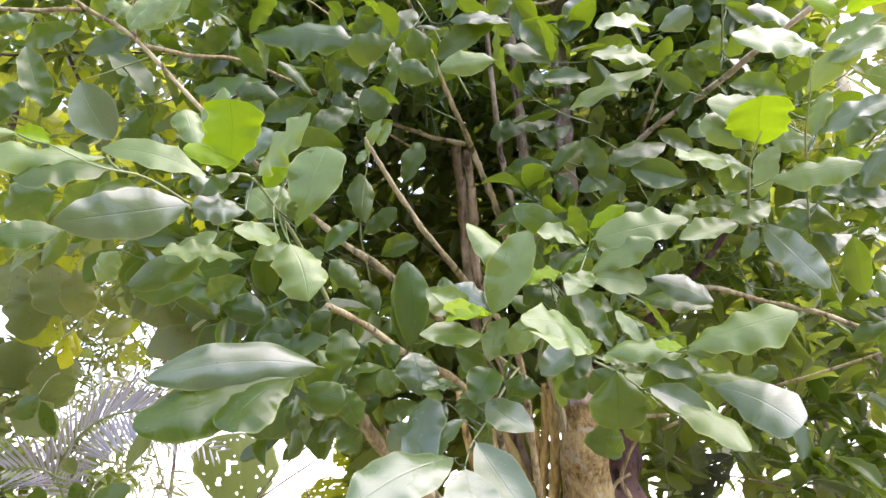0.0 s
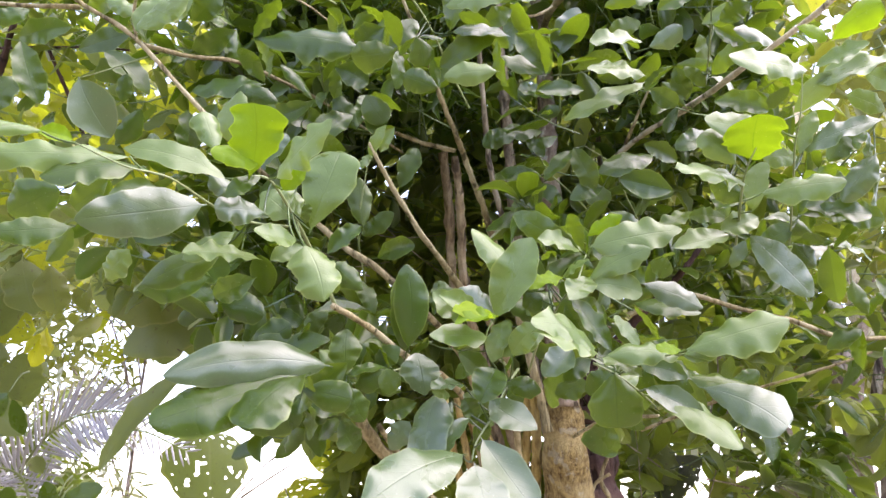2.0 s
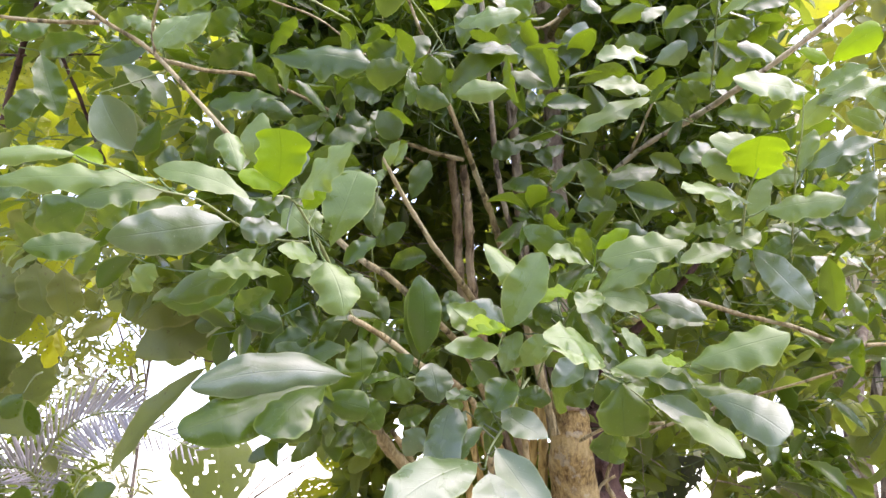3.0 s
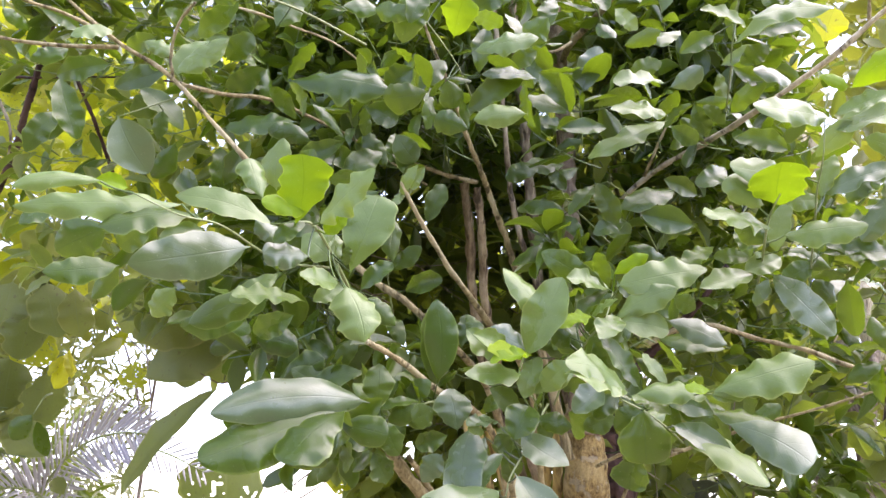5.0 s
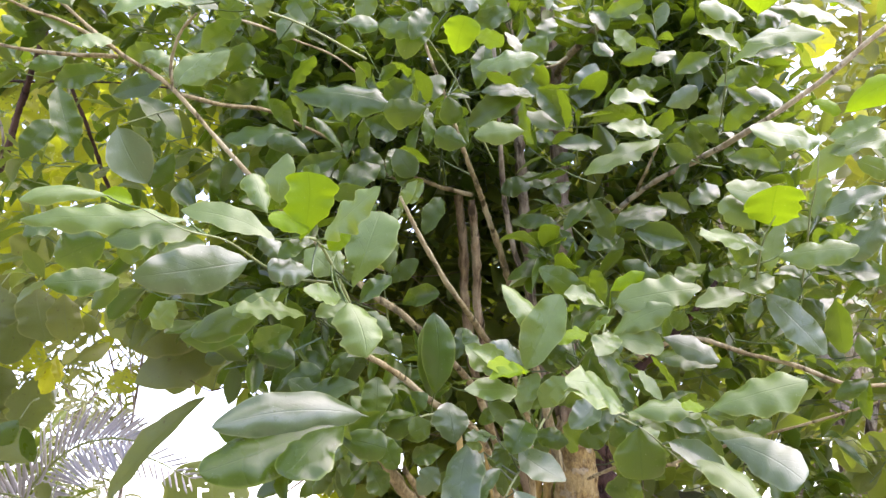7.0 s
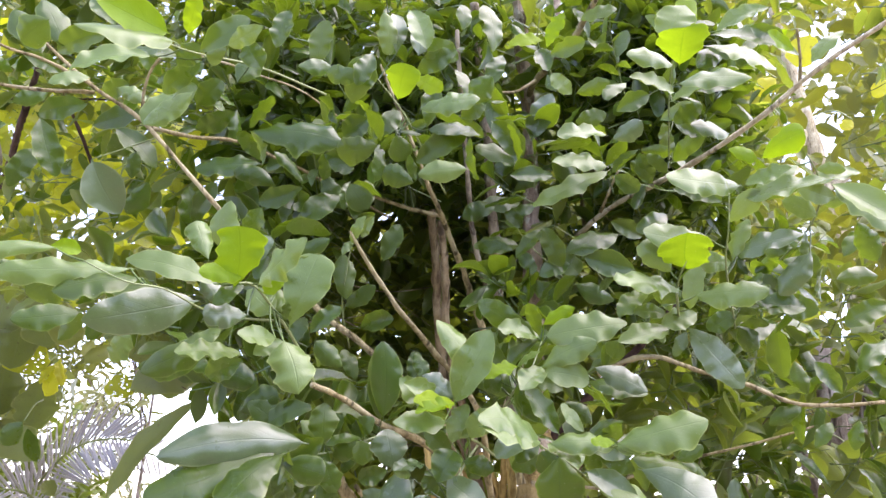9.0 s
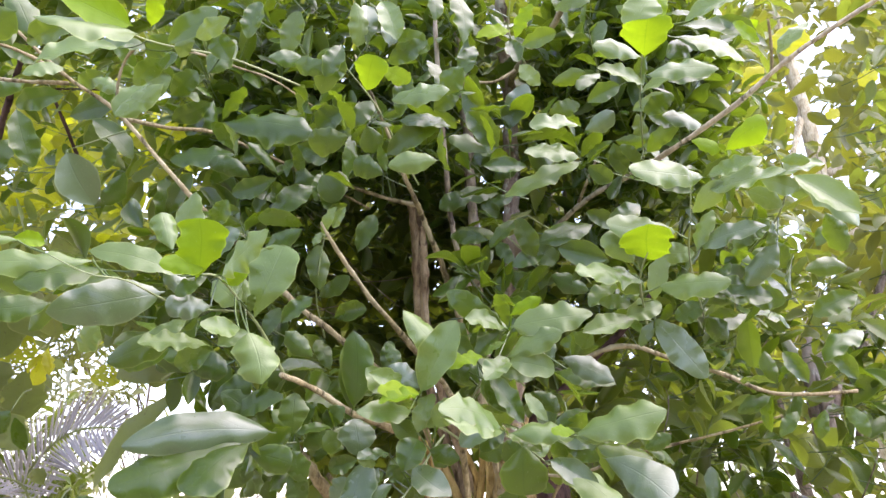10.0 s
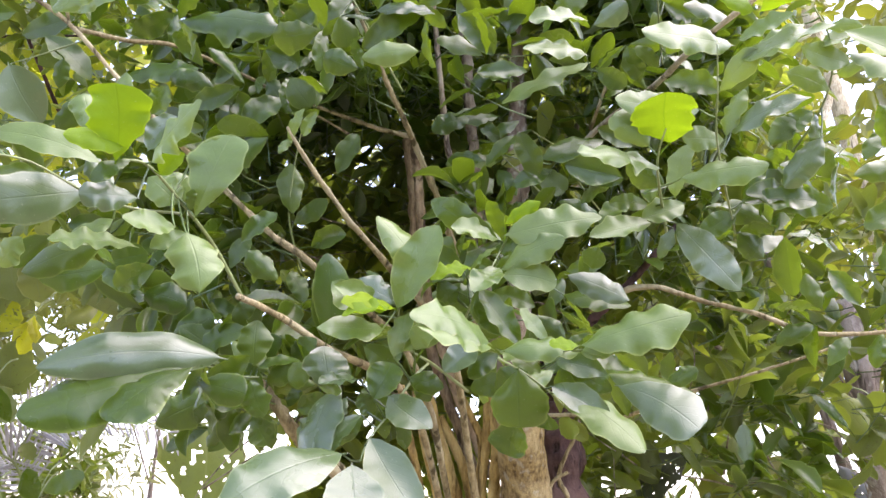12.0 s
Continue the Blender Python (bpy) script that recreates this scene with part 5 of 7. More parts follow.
leaf(tw, (-0.353, 1.160, 2.290), (-0.159, 1.131, 2.262), 0.087, 66, 0.06, wave=2)
leaf(tw, (-0.009, 1.061, 2.299), (0.104, 1.021, 2.310), 0.053, 75, 0.06, LITLEAF)
leaf(tw, (0.148, 1.291, 2.412), (0.223, 1.315, 2.334), 0.056, 119, 0.06)
leaf(tw, (0.248, 1.347, 2.393), (0.294, 1.327, 2.508), 0.063, 89, 0.06, SHINY)
leaf(tw, (0.202, 1.248, 2.285), (0.110, 1.241, 2.315), 0.043, -78, 0.06)
leaf(tw, (0.386, 1.198, 2.259), (0.265, 1.172, 2.255), 0.055, -70, 0.06, LITLEAF, wave=1.8)
leaf(tw, (0.401, 1.244, 2.276), (0.237, 1.251, 2.182), 0.083, -49, 0.06, LITLEAF, wave=1.6)
leaf(tw, (0.390, 1.203, 2.336), (0.279, 1.178, 2.327), 0.050, -58, 0.06, LITLEAF, wave=2)
leaf(tw, (0.396, 1.206, 2.328), (0.455, 1.173, 2.356), 0.044, 98, 0.06, SHINY)
leaf(tw, (0.488, 1.171, 2.358), (0.567, 1.130, 2.378), 0.040, 82, 0.06, LITLEAF, wave=1.6)
leaf(tw, (0.481, 1.300, 2.354), (0.510, 1.323, 2.283), 0.044, 143, 0.06)
leaf(tw, (0.185, 1.284, 2.274), (0.284, 1.281, 2.273), 0.044, 78, 0.06, wave=1.6)
leaf(tw, (0.474, 1.349, 2.089), (0.361, 1.345, 2.112), 0.059, -105, 0.06, wave=0.8)
leaf(tw, (0.326, 1.242, 2.384), (0.395, 1.232, 2.406), 0.040, 109, 0.06)
leaf(tw, (0.415, 1.274, 2.281), (0.473, 1.283, 2.249), 0.040, 117, 0.06)
leaf(tw, (-0.114, 1.212, 2.362), (-0.169, 1.228, 2.320), 0.057, -117, 0.06)
leaf(tw, (-0.213, 1.241, 2.288), (-0.146, 1.249, 2.257), 0.052, 107, 0.06)
leaf(tw, (0.075, 1.205, 2.364), (0.130, 1.192, 2.396), 0.041, 112, 0.06)
leaf(tw, (-0.057, 1.065, 2.421), (-0.060, 1.055, 2.511), 0.042, 30, 0.06, SHINY)
leaf(tw, (-0.015, 1.064, 2.420), (-0.017, 1.055, 2.508), 0.052, 28, 0.06, SHINY)
leaf(tw, (-0.098, 0.996, 2.377), (-0.133, 1.026, 2.289), 0.060, -135, 0.06)
leaf(tw, (-0.045, 0.988, 2.274), (-0.031, 0.940, 2.320), 0.058, 145, 0.06, YOUNG, wave=1.6, blunt=1.6)
leaf(tw, (-0.016, 0.973, 2.316), (0.036, 0.963, 2.282), 0.034, 86, 0.06, YOUNG)
leaf(tw, (0.220, 0.951, 2.369), (0.250, 0.929, 2.432), 0.032, 97, 0.06, YOUNG)
leaf(tw, (0.215, 0.946, 2.385), (0.150, 0.924, 2.359), 0.032, -73, 0.06, YOUNG)
leaf(tw, (0.232, 0.982, 2.340), (0.272, 0.994, 2.304), 0.032, 104, 0.06, LITLEAF)
leaf(tw, (-0.182, 0.991, 2.332), (-0.111, 0.975, 2.313), 0.038, 106, 0.06, wave=2)
leaf(tw, (-0.003, 1.054, 2.451), (0.065, 1.064, 2.416), 0.050, 111, 0.06)
leaf(tw, (0.091, 1.093, 2.332), (0.133, 1.074, 2.386), 0.050, 115, 0.06)
leaf(tw, (-0.085, 1.122, 2.253), (-0.168, 1.128, 2.240), 0.057, -106, 0.06)
leaf(tw, (0.008, 1.131, 2.296), (0.048, 1.134, 2.218), 0.035, 11, 0.04)
leaf(tw, (0.009, 1.140, 2.302), (0.022, 1.130, 2.405), 0.041, -8, 0.10)
leaf(tw, (-0.108, 1.234, 2.323), (-0.111, 1.219, 2.403), 0.035, -66, 0.10)
leaf(tw, (-0.159, 1.240, 2.206), (-0.078, 1.197, 2.172), 0.040, -14, 0.12)
leaf(tw, (-0.088, 1.193, 2.136), (-0.128, 1.212, 2.129), 0.019, 43, 0.11)
leaf(tw, (-0.252, 1.283, 2.234), (-0.308, 1.229, 2.286), 0.037, -72, 0.05)
leaf(tw, (-0.250, 1.270, 2.227), (-0.287, 1.272, 2.135), 0.041, -60, 0.04)
leaf(tw, (-0.171, 1.203, 2.087), (-0.261, 1.182, 2.100), 0.038, 42, 0.07)
leaf(tw, (-0.052, 1.124, 2.282), (-0.082, 1.138, 2.246), 0.020, -9, 0.09)
leaf(tw, (-0.052, 1.134, 2.288), (-0.004, 1.139, 2.286), 0.019, 61, 0.08)
leaf(tw, (-0.009, 1.136, 2.182), (-0.026, 1.101, 2.223), 0.022, 52, 0.05)
leaf(tw, (0.095, 1.129, 2.288), (0.023, 1.109, 2.323), 0.033, 13, 0.11)
leaf(tw, (0.095, 1.135, 2.292), (0.112, 1.137, 2.192), 0.039, 66, 0.04)
leaf(tw, (-0.148, 1.214, 2.214), (-0.154, 1.199, 2.143), 0.029, -15, 0.11)
leaf(tw, (-0.358, 1.182, 2.305), (-0.319, 1.185, 2.228), 0.036, -21, 0.08)
leaf(tw, (-0.359, 1.186, 2.307), (-0.302, 1.126, 2.352), 0.038, 23, 0.11)
leaf(tw, (0.153, 1.325, 2.435), (0.256, 1.320, 2.443), 0.047, 11, 0.05)
leaf(tw, (0.205, 1.264, 2.295), (0.177, 1.195, 2.352), 0.039, -51, 0.05)
leaf(tw, (0.494, 1.334, 2.376), (0.436, 1.370, 2.334), 0.033, -69, 0.06)
leaf(tw, (0.488, 1.318, 2.366), (0.553, 1.283, 2.349), 0.033, -65, 0.10)
leaf(tw, (0.488, 1.387, 2.105), (0.392, 1.372, 2.046), 0.045, 27, 0.09)
leaf(tw, (0.333, 1.267, 2.402), (0.410, 1.300, 2.386), 0.039, 14, 0.09)
leaf(tw, (0.427, 1.309, 2.302), (0.472, 1.275, 2.331), 0.027, 31, 0.04)
leaf(tw, (-0.116, 1.245, 2.385), (-0.161, 1.194, 2.400), 0.029, -13, 0.08)
leaf(tw, (-0.115, 1.238, 2.380), (-0.104, 1.263, 2.320), 0.026, 12, 0.06)
leaf(tw, (-0.215, 1.261, 2.301), (-0.206, 1.310, 2.247), 0.029, -43, 0.06)
leaf(tw, (-0.215, 1.261, 2.300), (-0.174, 1.253, 2.348), 0.024, -8, 0.04)
leaf(tw, (0.076, 1.220, 2.374), (0.127, 1.221, 2.330), 0.028, -53, 0.05)
leaf(tw, (0.093, 1.110, 2.344), (0.159, 1.080, 2.335), 0.028, 38, 0.06)
leaf(tw, (0.095, 1.128, 2.357), (0.063, 1.130, 2.436), 0.034, -62, 0.07)
leaf(tw, (-0.086, 1.159, 2.277), (-0.111, 1.099, 2.317), 0.032, -8, 0.10)
leaf(tw, (-0.086, 1.144, 2.267), (-0.085, 1.137, 2.181), 0.035, -47, 0.10)

# top mid spray
tw = sprig_stem(0.0020, 0.0010, (0.289, 1.280, 2.524), (0.242, 1.136, 2.484), (0.218, 1.040, 2.456), (0.215, 0.979, 2.476))
leaf(tw, (0.248, 1.093, 2.455), (0.312, 1.039, 2.453), 0.038, 100, 0.08)
leaf(tw, (0.224, 1.090, 2.465), (0.242, 1.062, 2.394), 0.035, 44, 0.08)
leaf(tw, (0.159, 1.138, 2.481), (0.135, 1.116, 2.397), 0.041, -42, 0.08)
leaf(tw, (0.269, 1.235, 2.501), (0.294, 1.204, 2.440), 0.033, 54, 0.08)
leaf(tw, (0.334, 1.192, 2.616), (0.404, 1.140, 2.610), 0.039, 88, 0.08)
leaf(tw, (0.446, 1.237, 2.489), (0.387, 1.208, 2.425), 0.041, -43, 0.08)
leaf(tw, (0.350, 1.335, 2.516), (0.419, 1.281, 2.516), 0.039, 109, 0.08)

# top right spray
tw = sprig_stem(0.0020, 0.0010, (0.562, 1.344, 2.337), (0.519, 1.203, 2.345), (0.495, 1.118, 2.375), (0.478, 1.033, 2.405), (0.486, 0.986, 2.444))
leaf(tw, (0.484, 1.094, 2.354), (0.601, 0.986, 2.351), 0.067, 59, 0.08, LITLEAF)
leaf(tw, (0.549, 1.029, 2.470), (0.694, 0.970, 2.392), 0.053, 59, 0.08)
leaf(tw, (0.547, 1.053, 2.462), (0.653, 1.009, 2.402), 0.057, 57, 0.08)
leaf(tw, (0.514, 1.175, 2.363), (0.562, 1.120, 2.367), 0.033, 107, 0.10)
leaf(tw, (0.518, 1.027, 2.475), (0.513, 1.025, 2.568), 0.042, -6, 0.08, YOUNG)
leaf(tw, (0.484, 1.028, 2.474), (0.427, 1.018, 2.504), 0.029, -118, 0.08)
leaf(tw, (0.604, 1.079, 2.476), (0.537, 1.050, 2.413), 0.043, -76, 0.08)
leaf(tw, (0.660, 1.144, 2.440), (0.565, 1.153, 2.421), 0.044, -92, 0.08)
leaf(tw, (0.722, 1.113, 2.522), (0.729, 1.062, 2.516), 0.023, 119, 0.08, YOUNG)
leaf(tw, (0.553, 1.295, 2.326), (0.610, 1.227, 2.363), 0.043, 101, 0.10)
leaf(tw, (0.659, 1.226, 2.364), (0.556, 1.178, 2.353), 0.051, -66, 0.08)
leaf(tw, (0.424, 0.852, 2.279), (0.411, 0.780, 2.304), 0.084, 172, 0.06, YOUNG, wave=1.6, blunt=1.6, lobes=0.2)
leaf(tw, (0.412, 0.876, 2.334), (0.448, 0.868, 2.417), 0.067, 76, 0.06, LITLEAF)
leaf(tw, (0.441, 0.921, 2.324), (0.349, 0.890, 2.325), 0.043, -78, 0.06, LITLEAF, wave=1.6)
leaf(tw, (0.463, 0.983, 2.327), (0.581, 0.931, 2.317), 0.057, 61, 0.06, LITLEAF, wave=1.8)
leaf(tw, (0.463, 0.988, 2.311), (0.371, 0.954, 2.322), 0.044, -74, 0.06, LITLEAF, wave=1.6)
leaf(tw, (0.533, 0.976, 2.405), (0.645, 0.960, 2.354), 0.054, 65, 0.06, LITLEAF, wave=1.6)
leaf(tw, (0.530, 0.950, 2.419), (0.616, 0.908, 2.446), 0.044, 75, 0.06, LITLEAF)
leaf(tw, (0.660, 0.880, 2.310), (0.712, 0.858, 2.370), 0.036, 67, 0.06, LITLEAF)
leaf(tw, (0.632, 0.873, 2.331), (0.577, 0.846, 2.350), 0.028, -108, 0.06, YOUNG)
leaf(tw, (0.612, 0.986, 2.464), (0.689, 0.995, 2.436), 0.036, 107, 0.06)
leaf(tw, (0.446, 1.076, 2.363), (0.380, 1.089, 2.330), 0.039, -104, 0.06)
leaf(tw, (0.547, 1.081, 2.345), (0.493, 1.093, 2.312), 0.039, -101, 0.06)
leaf(tw, (0.497, 1.122, 2.375), (0.495, 1.076, 2.442), 0.033, 24, 0.08)
leaf(tw, (0.529, 1.208, 2.387), (0.613, 1.241, 2.372), 0.037, -66, 0.04)
leaf(tw, (0.568, 1.328, 2.347), (0.647, 1.356, 2.311), 0.040, 70, 0.05)
leaf(tw, (0.568, 1.328, 2.347), (0.533, 1.281, 2.415), 0.040, 51, 0.07)
leaf(tw, (0.558, 1.103, 2.362), (0.510, 1.106, 2.381), 0.021, -46, 0.04)

# middle right spray
tw = sprig_stem(0.0020, 0.0010, (0.513, 1.685, 2.126), (0.411, 1.472, 2.129), (0.362, 1.378, 2.155), (0.296, 1.347, 2.185))
leaf(tw, (0.368, 1.390, 2.124), (0.474, 1.358, 2.090), 0.052, 95, 0.06, wave=0.6)
leaf(tw, (0.270, 1.348, 2.184), (0.312, 1.350, 2.091), 0.046, 99, 0.06)
leaf(tw, (0.338, 1.376, 2.107), (0.263, 1.358, 2.072), 0.038, -85, 0.08)
leaf(tw, (0.268, 1.351, 2.177), (0.211, 1.347, 2.105), 0.041, -56, 0.08)
leaf(tw, (0.448, 1.368, 2.179), (0.318, 1.348, 2.125), 0.064, -57, 0.08)
leaf(tw, (0.463, 1.498, 2.059), (0.368, 1.468, 2.086), 0.046, -105, 0.08)
leaf(tw, (0.132, 1.462, 2.173), (0.212, 1.416, 2.148), 0.043, 71, 0.08)
leaf(tw, (0.523, 1.443, 2.202), (0.440, 1.414, 2.227), 0.041, -112, 0.08)
leaf(tw, (0.239, 1.565, 2.177), (0.167, 1.539, 2.108), 0.046, -72, 0.08)
leaf(tw, (0.487, 1.296, 2.025), (0.409, 1.267, 1.966), 0.046, -37, 0.08)
leaf(tw, (0.356, 1.347, 1.898), (0.427, 1.318, 1.914), 0.035, 90, 0.08)
leaf(tw, (0.545, 1.330, 2.216), (0.468, 1.299, 2.161), 0.045, -73, 0.08)
leaf(tw, (0.535, 1.265, 2.248), (0.627, 1.226, 2.204), 0.049, 88, 0.08)
leaf(tw, (0.543, 1.299, 2.300), (0.494, 1.286, 2.338), 0.029, -120, 0.08)
leaf(tw, (0.281, 1.583, 2.127), (0.349, 1.552, 2.062), 0.045, 83, 0.08)
leaf(tw, (0.183, 1.520, 2.301), (0.098, 1.487, 2.253), 0.046, -86, 0.08)

# middle left spray
tw = sprig_stem(0.0020, 0.0010, (-0.149, 1.457, 1.918), (-0.159, 1.349, 1.981), (-0.149, 1.298, 2.058), (-0.129, 1.259, 2.163))
leaf(tw, (-0.147, 1.325, 1.985), (-0.162, 1.318, 2.090), 0.048, 16, 0.06)
leaf(tw, (-0.125, 1.392, 1.948), (-0.046, 1.334, 1.955), 0.044, 98, 0.08)
leaf(tw, (-0.222, 1.306, 2.184), (-0.308, 1.252, 2.191), 0.046, -105, 0.08)
leaf(tw, (-0.160, 1.377, 1.990), (-0.092, 1.359, 2.034), 0.037, 99, 0.08)
leaf(tw, (-0.131, 1.169, 2.059), (-0.099, 1.130, 2.104), 0.030, 106, 0.08, LITLEAF, wave=1.9)
leaf(tw, (-0.125, 1.167, 2.066), (-0.144, 1.157, 2.035), 0.017, -69, 0.08, LITLEAF, wave=1.9)
leaf(tw, (-0.165, 1.305, 2.184), (-0.215, 1.308, 2.263), 0.042, -83, 0.08)
leaf(tw, (-0.107, 1.254, 2.173), (-0.120, 1.262, 2.240), 0.031, 11, 0.08)
leaf(tw, (-0.323, 1.337, 2.249), (-0.419, 1.328, 2.281), 0.046, -100, 0.08)
leaf(tw, (-0.262, 1.274, 2.129), (-0.177, 1.293, 2.217), 0.056, 77, 0.08)
leaf(tw, (-0.121, 1.383, 1.829), (-0.157, 1.390, 1.899), 0.036, -70, 0.08)
leaf(tw, (-0.211, 1.378, 1.848), (-0.251, 1.382, 1.781), 0.035, -91, 0.08)
leaf(tw, (-0.302, 1.347, 1.795), (-0.355, 1.367, 1.744), 0.034, -103, 0.08)
leaf(tw, (-0.421, 1.399, 1.804), (-0.463, 1.406, 1.874), 0.037, -61, 0.08)
leaf(tw, (-0.082, 1.389, 2.097), (-0.047, 1.386, 2.188), 0.044, 85, 0.08)
leaf(tw, (-0.010, 1.380, 1.830), (0.002, 1.385, 1.901), 0.032, -17, 0.08)
leaf(tw, (-0.267, 1.364, 1.889), (-0.238, 1.368, 1.962), 0.035, 78, 0.08)
leaf(tw, (-0.454, 1.337, 2.259), (-0.511, 1.372, 2.169), 0.050, -114, 0.08)
leaf(tw, (-0.524, 1.361, 2.256), (-0.528, 1.385, 2.135), 0.056, -38, 0.06)

# upper left hang
tw = sprig_stem(0.0020, 0.0010, (-0.598, 1.308, 2.343), (-0.673, 1.303, 2.306), (-0.718, 1.292, 2.279))
leaf(tw, (-0.885, 1.367, 2.490), (-0.947, 1.335, 2.437), 0.039, -100, 0.08)
leaf(tw, (-0.744, 1.266, 2.466), (-0.815, 1.230, 2.424), 0.041, -75, 0.08, LITLEAF)
leaf(tw, (-0.860, 1.353, 2.526), (-0.924, 1.295, 2.540), 0.039, -108, 0.08)
leaf(tw, (-0.739, 1.325, 2.451), (-0.660, 1.268, 2.456), 0.044, 126, 0.08)
leaf(tw, (-0.601, 1.266, 2.457), (-0.482, 1.205, 2.471), 0.061, 89, 0.08)
leaf(tw, (-0.605, 1.304, 2.499), (-0.638, 1.246, 2.512), 0.031, -120, 0.08)
leaf(tw, (-0.974, 1.356, 2.525), (-1.010, 1.298, 2.539), 0.031, -112, 0.08)
leaf(tw, (-0.732, 1.393, 2.410), (-0.629, 1.422, 2.328), 0.061, 77, 0.08)
leaf(tw, (-0.931, 1.460, 2.385), (-0.981, 1.449, 2.276), 0.054, -99, 0.08)
leaf(tw, (-0.707, 1.265, 2.266), (-0.649, 1.320, 2.164), 0.087, 120, 0.06, SHINY, wave=0.6)
leaf(tw, (-0.901, 1.376, 2.425), (-0.857, 1.421, 2.291), 0.065, 104, 0.06)
leaf(tw, (-0.637, 1.414, 2.288), (-0.687, 1.441, 2.213), 0.048, -133, 0.06)
leaf(tw, (-0.650, 1.347, 2.330), (-0.659, 1.368, 2.270), 0.034, -167, 0.06)
leaf(tw, (-0.806, 1.407, 2.479), (-0.932, 1.420, 2.454), 0.057, -109, 0.06)
leaf(tw, (-0.606, 1.274, 2.384), (-0.497, 1.222, 2.432), 0.057, 98, 0.06, LITLEAF, wave=1.6)
leaf(tw, (-0.520, 1.308, 2.430), (-0.462, 1.287, 2.484), 0.053, 127, 0.06)
leaf(tw, (-0.439, 1.353, 2.447), (-0.534, 1.370, 2.404), 0.050, -119, 0.06)
leaf(tw, (-0.363, 1.345, 2.308), (-0.517, 1.354, 2.298), 0.068, -70, 0.06)
leaf(tw, (-0.681, 1.258, 2.438), (-0.614, 1.265, 2.410), 0.038, 92, 0.06, LITLEAF)
leaf(tw, (-0.803, 1.424, 2.428), (-0.677, 1.407, 2.465), 0.058, 101, 0.06)
leaf(tw, (-0.764, 1.443, 2.369), (-0.689, 1.424, 2.417), 0.059, 124, 0.06)
leaf(tw, (-0.532, 1.342, 2.453), (-0.456, 1.303, 2.423), 0.033, 37, 0.11)
leaf(tw, (-0.532, 1.342, 2.454), (-0.537, 1.306, 2.507), 0.025, 9, 0.05)
leaf(tw, (-0.448, 1.387, 2.470), (-0.548, 1.386, 2.520), 0.044, -31, 0.11)
leaf(tw, (-0.448, 1.386, 2.470), (-0.443, 1.400, 2.383), 0.036, -42, 0.05)
leaf(tw, (-0.368, 1.367, 2.321), (-0.420, 1.313, 2.371), 0.037, 50, 0.06)
leaf(tw, (-0.368, 1.368, 2.321), (-0.427, 1.381, 2.253), 0.037, 54, 0.07)

# leaves before the upper trunk
tw = sprig_stem(0.0020, 0.0010, (0.373, 1.627, 2.146), (0.313, 1.591, 2.189), (0.255, 1.565, 2.235), (0.220, 1.542, 2.298))
leaf(tw, (0.248, 1.571, 2.218), (0.132, 1.538, 2.200), 0.057, -66, 0.08, blunt=1.6)
leaf(tw, (0.250, 1.552, 2.325), (0.143, 1.521, 2.301), 0.051, -67, 0.08)
leaf(tw, (0.244, 1.585, 2.210), (0.288, 1.577, 2.142), 0.037, 88, 0.08)
leaf(tw, (0.197, 1.538, 2.310), (0.246, 1.536, 2.254), 0.033, 91, 0.10)
leaf(tw, (0.181, 1.583, 2.191), (0.235, 1.577, 2.147), 0.031, 93, 0.08)
leaf(tw, (0.321, 1.574, 2.206), (0.390, 1.553, 2.144), 0.055, 90, 0.08, blunt=1.6)
leaf(tw, (0.293, 1.621, 2.454), (0.196, 1.589, 2.459), 0.048, -73, 0.08, blunt=1.6)
leaf(tw, (0.239, 1.642, 2.402), (0.305, 1.601, 2.421), 0.036, 106, 0.08)
leaf(tw, (0.264, 1.629, 2.491), (0.181, 1.631, 2.433), 0.046, -88, 0.10)
leaf(tw, (0.307, 1.652, 2.370), (0.232, 1.651, 2.320), 0.041, -70, 0.08)

rng = np.random.default_rng(5)


def crown_points(n, box, keep):
    out = []
    lo, hi = np.array(box[0]), np.array(box[1])
    while len(out) < n:
        p = lo + (hi - lo) * rng.random(3)
        if keep(p):
            out.append(p)
    return np.array(out)


def floor_of(x):
    return 2.12 if x < -0.62 else (1.9 if x < -0.3 else (1.75 if x < 0.35 else 1.5))


def open_side(p, gap):
    """Clear of the gap towards the pale trunk."""
    return abs(p[0] - 0.537 * p[1] - 0.2) > gap


def in_crown(p):
    x, y, z = p
    if z < floor_of(x) + 0.1 * math.sin(x * 9):
        return False
    if 0.2 < x < 0.38 and y < 1.95 and z < 2.95:      # gap before the upper trunk
        return False
    if x < -0.5 and 2.2 < z < 2.95:
        return rng.random() < 0.2
    if x > 0.42 and z < 2.06:
        return rng.random() < (0.12 if z < 1.84 else 0.3)
    if x > 0.75 and z > 2.25 and not open_side(p, 0.13):      # open side towards the pale trunk
        return False
    if x > 0.75:
        return rng.random() < (0.2 if z < 1.95 else 0.5)
    return not (-0.28 < x < 0.36 and y < 2.15 and z < 2.42)


def outward(c):
    return np.array([c[0] - 0.3, -0.5, 0.3])


def foliage(label, cen, per, size, seed, name="foliage", aim=outward, material=None, owner=None, ratio=0.37, twigs=True, face=0.0):
    """Joined leaves on short twigs at the given centres."""
    owner = owner or tree
    q = sprigs(rng, cen, per, size, ratio, aim=aim, face=face)
    st = np.array(SPRIG_STEMS)
    part(name, leaf_cloud(name, *q, seed), material or INNER, owner, label=label)["kind"] = "stuff"
    if twigs:
        part("twiglet_mass", stem_cloud("twiglet_mass", st[:, 0], st[:, 1]), STALK, owner, label="thin green-brown twigs between the leaves")["kind"] = "stuff"


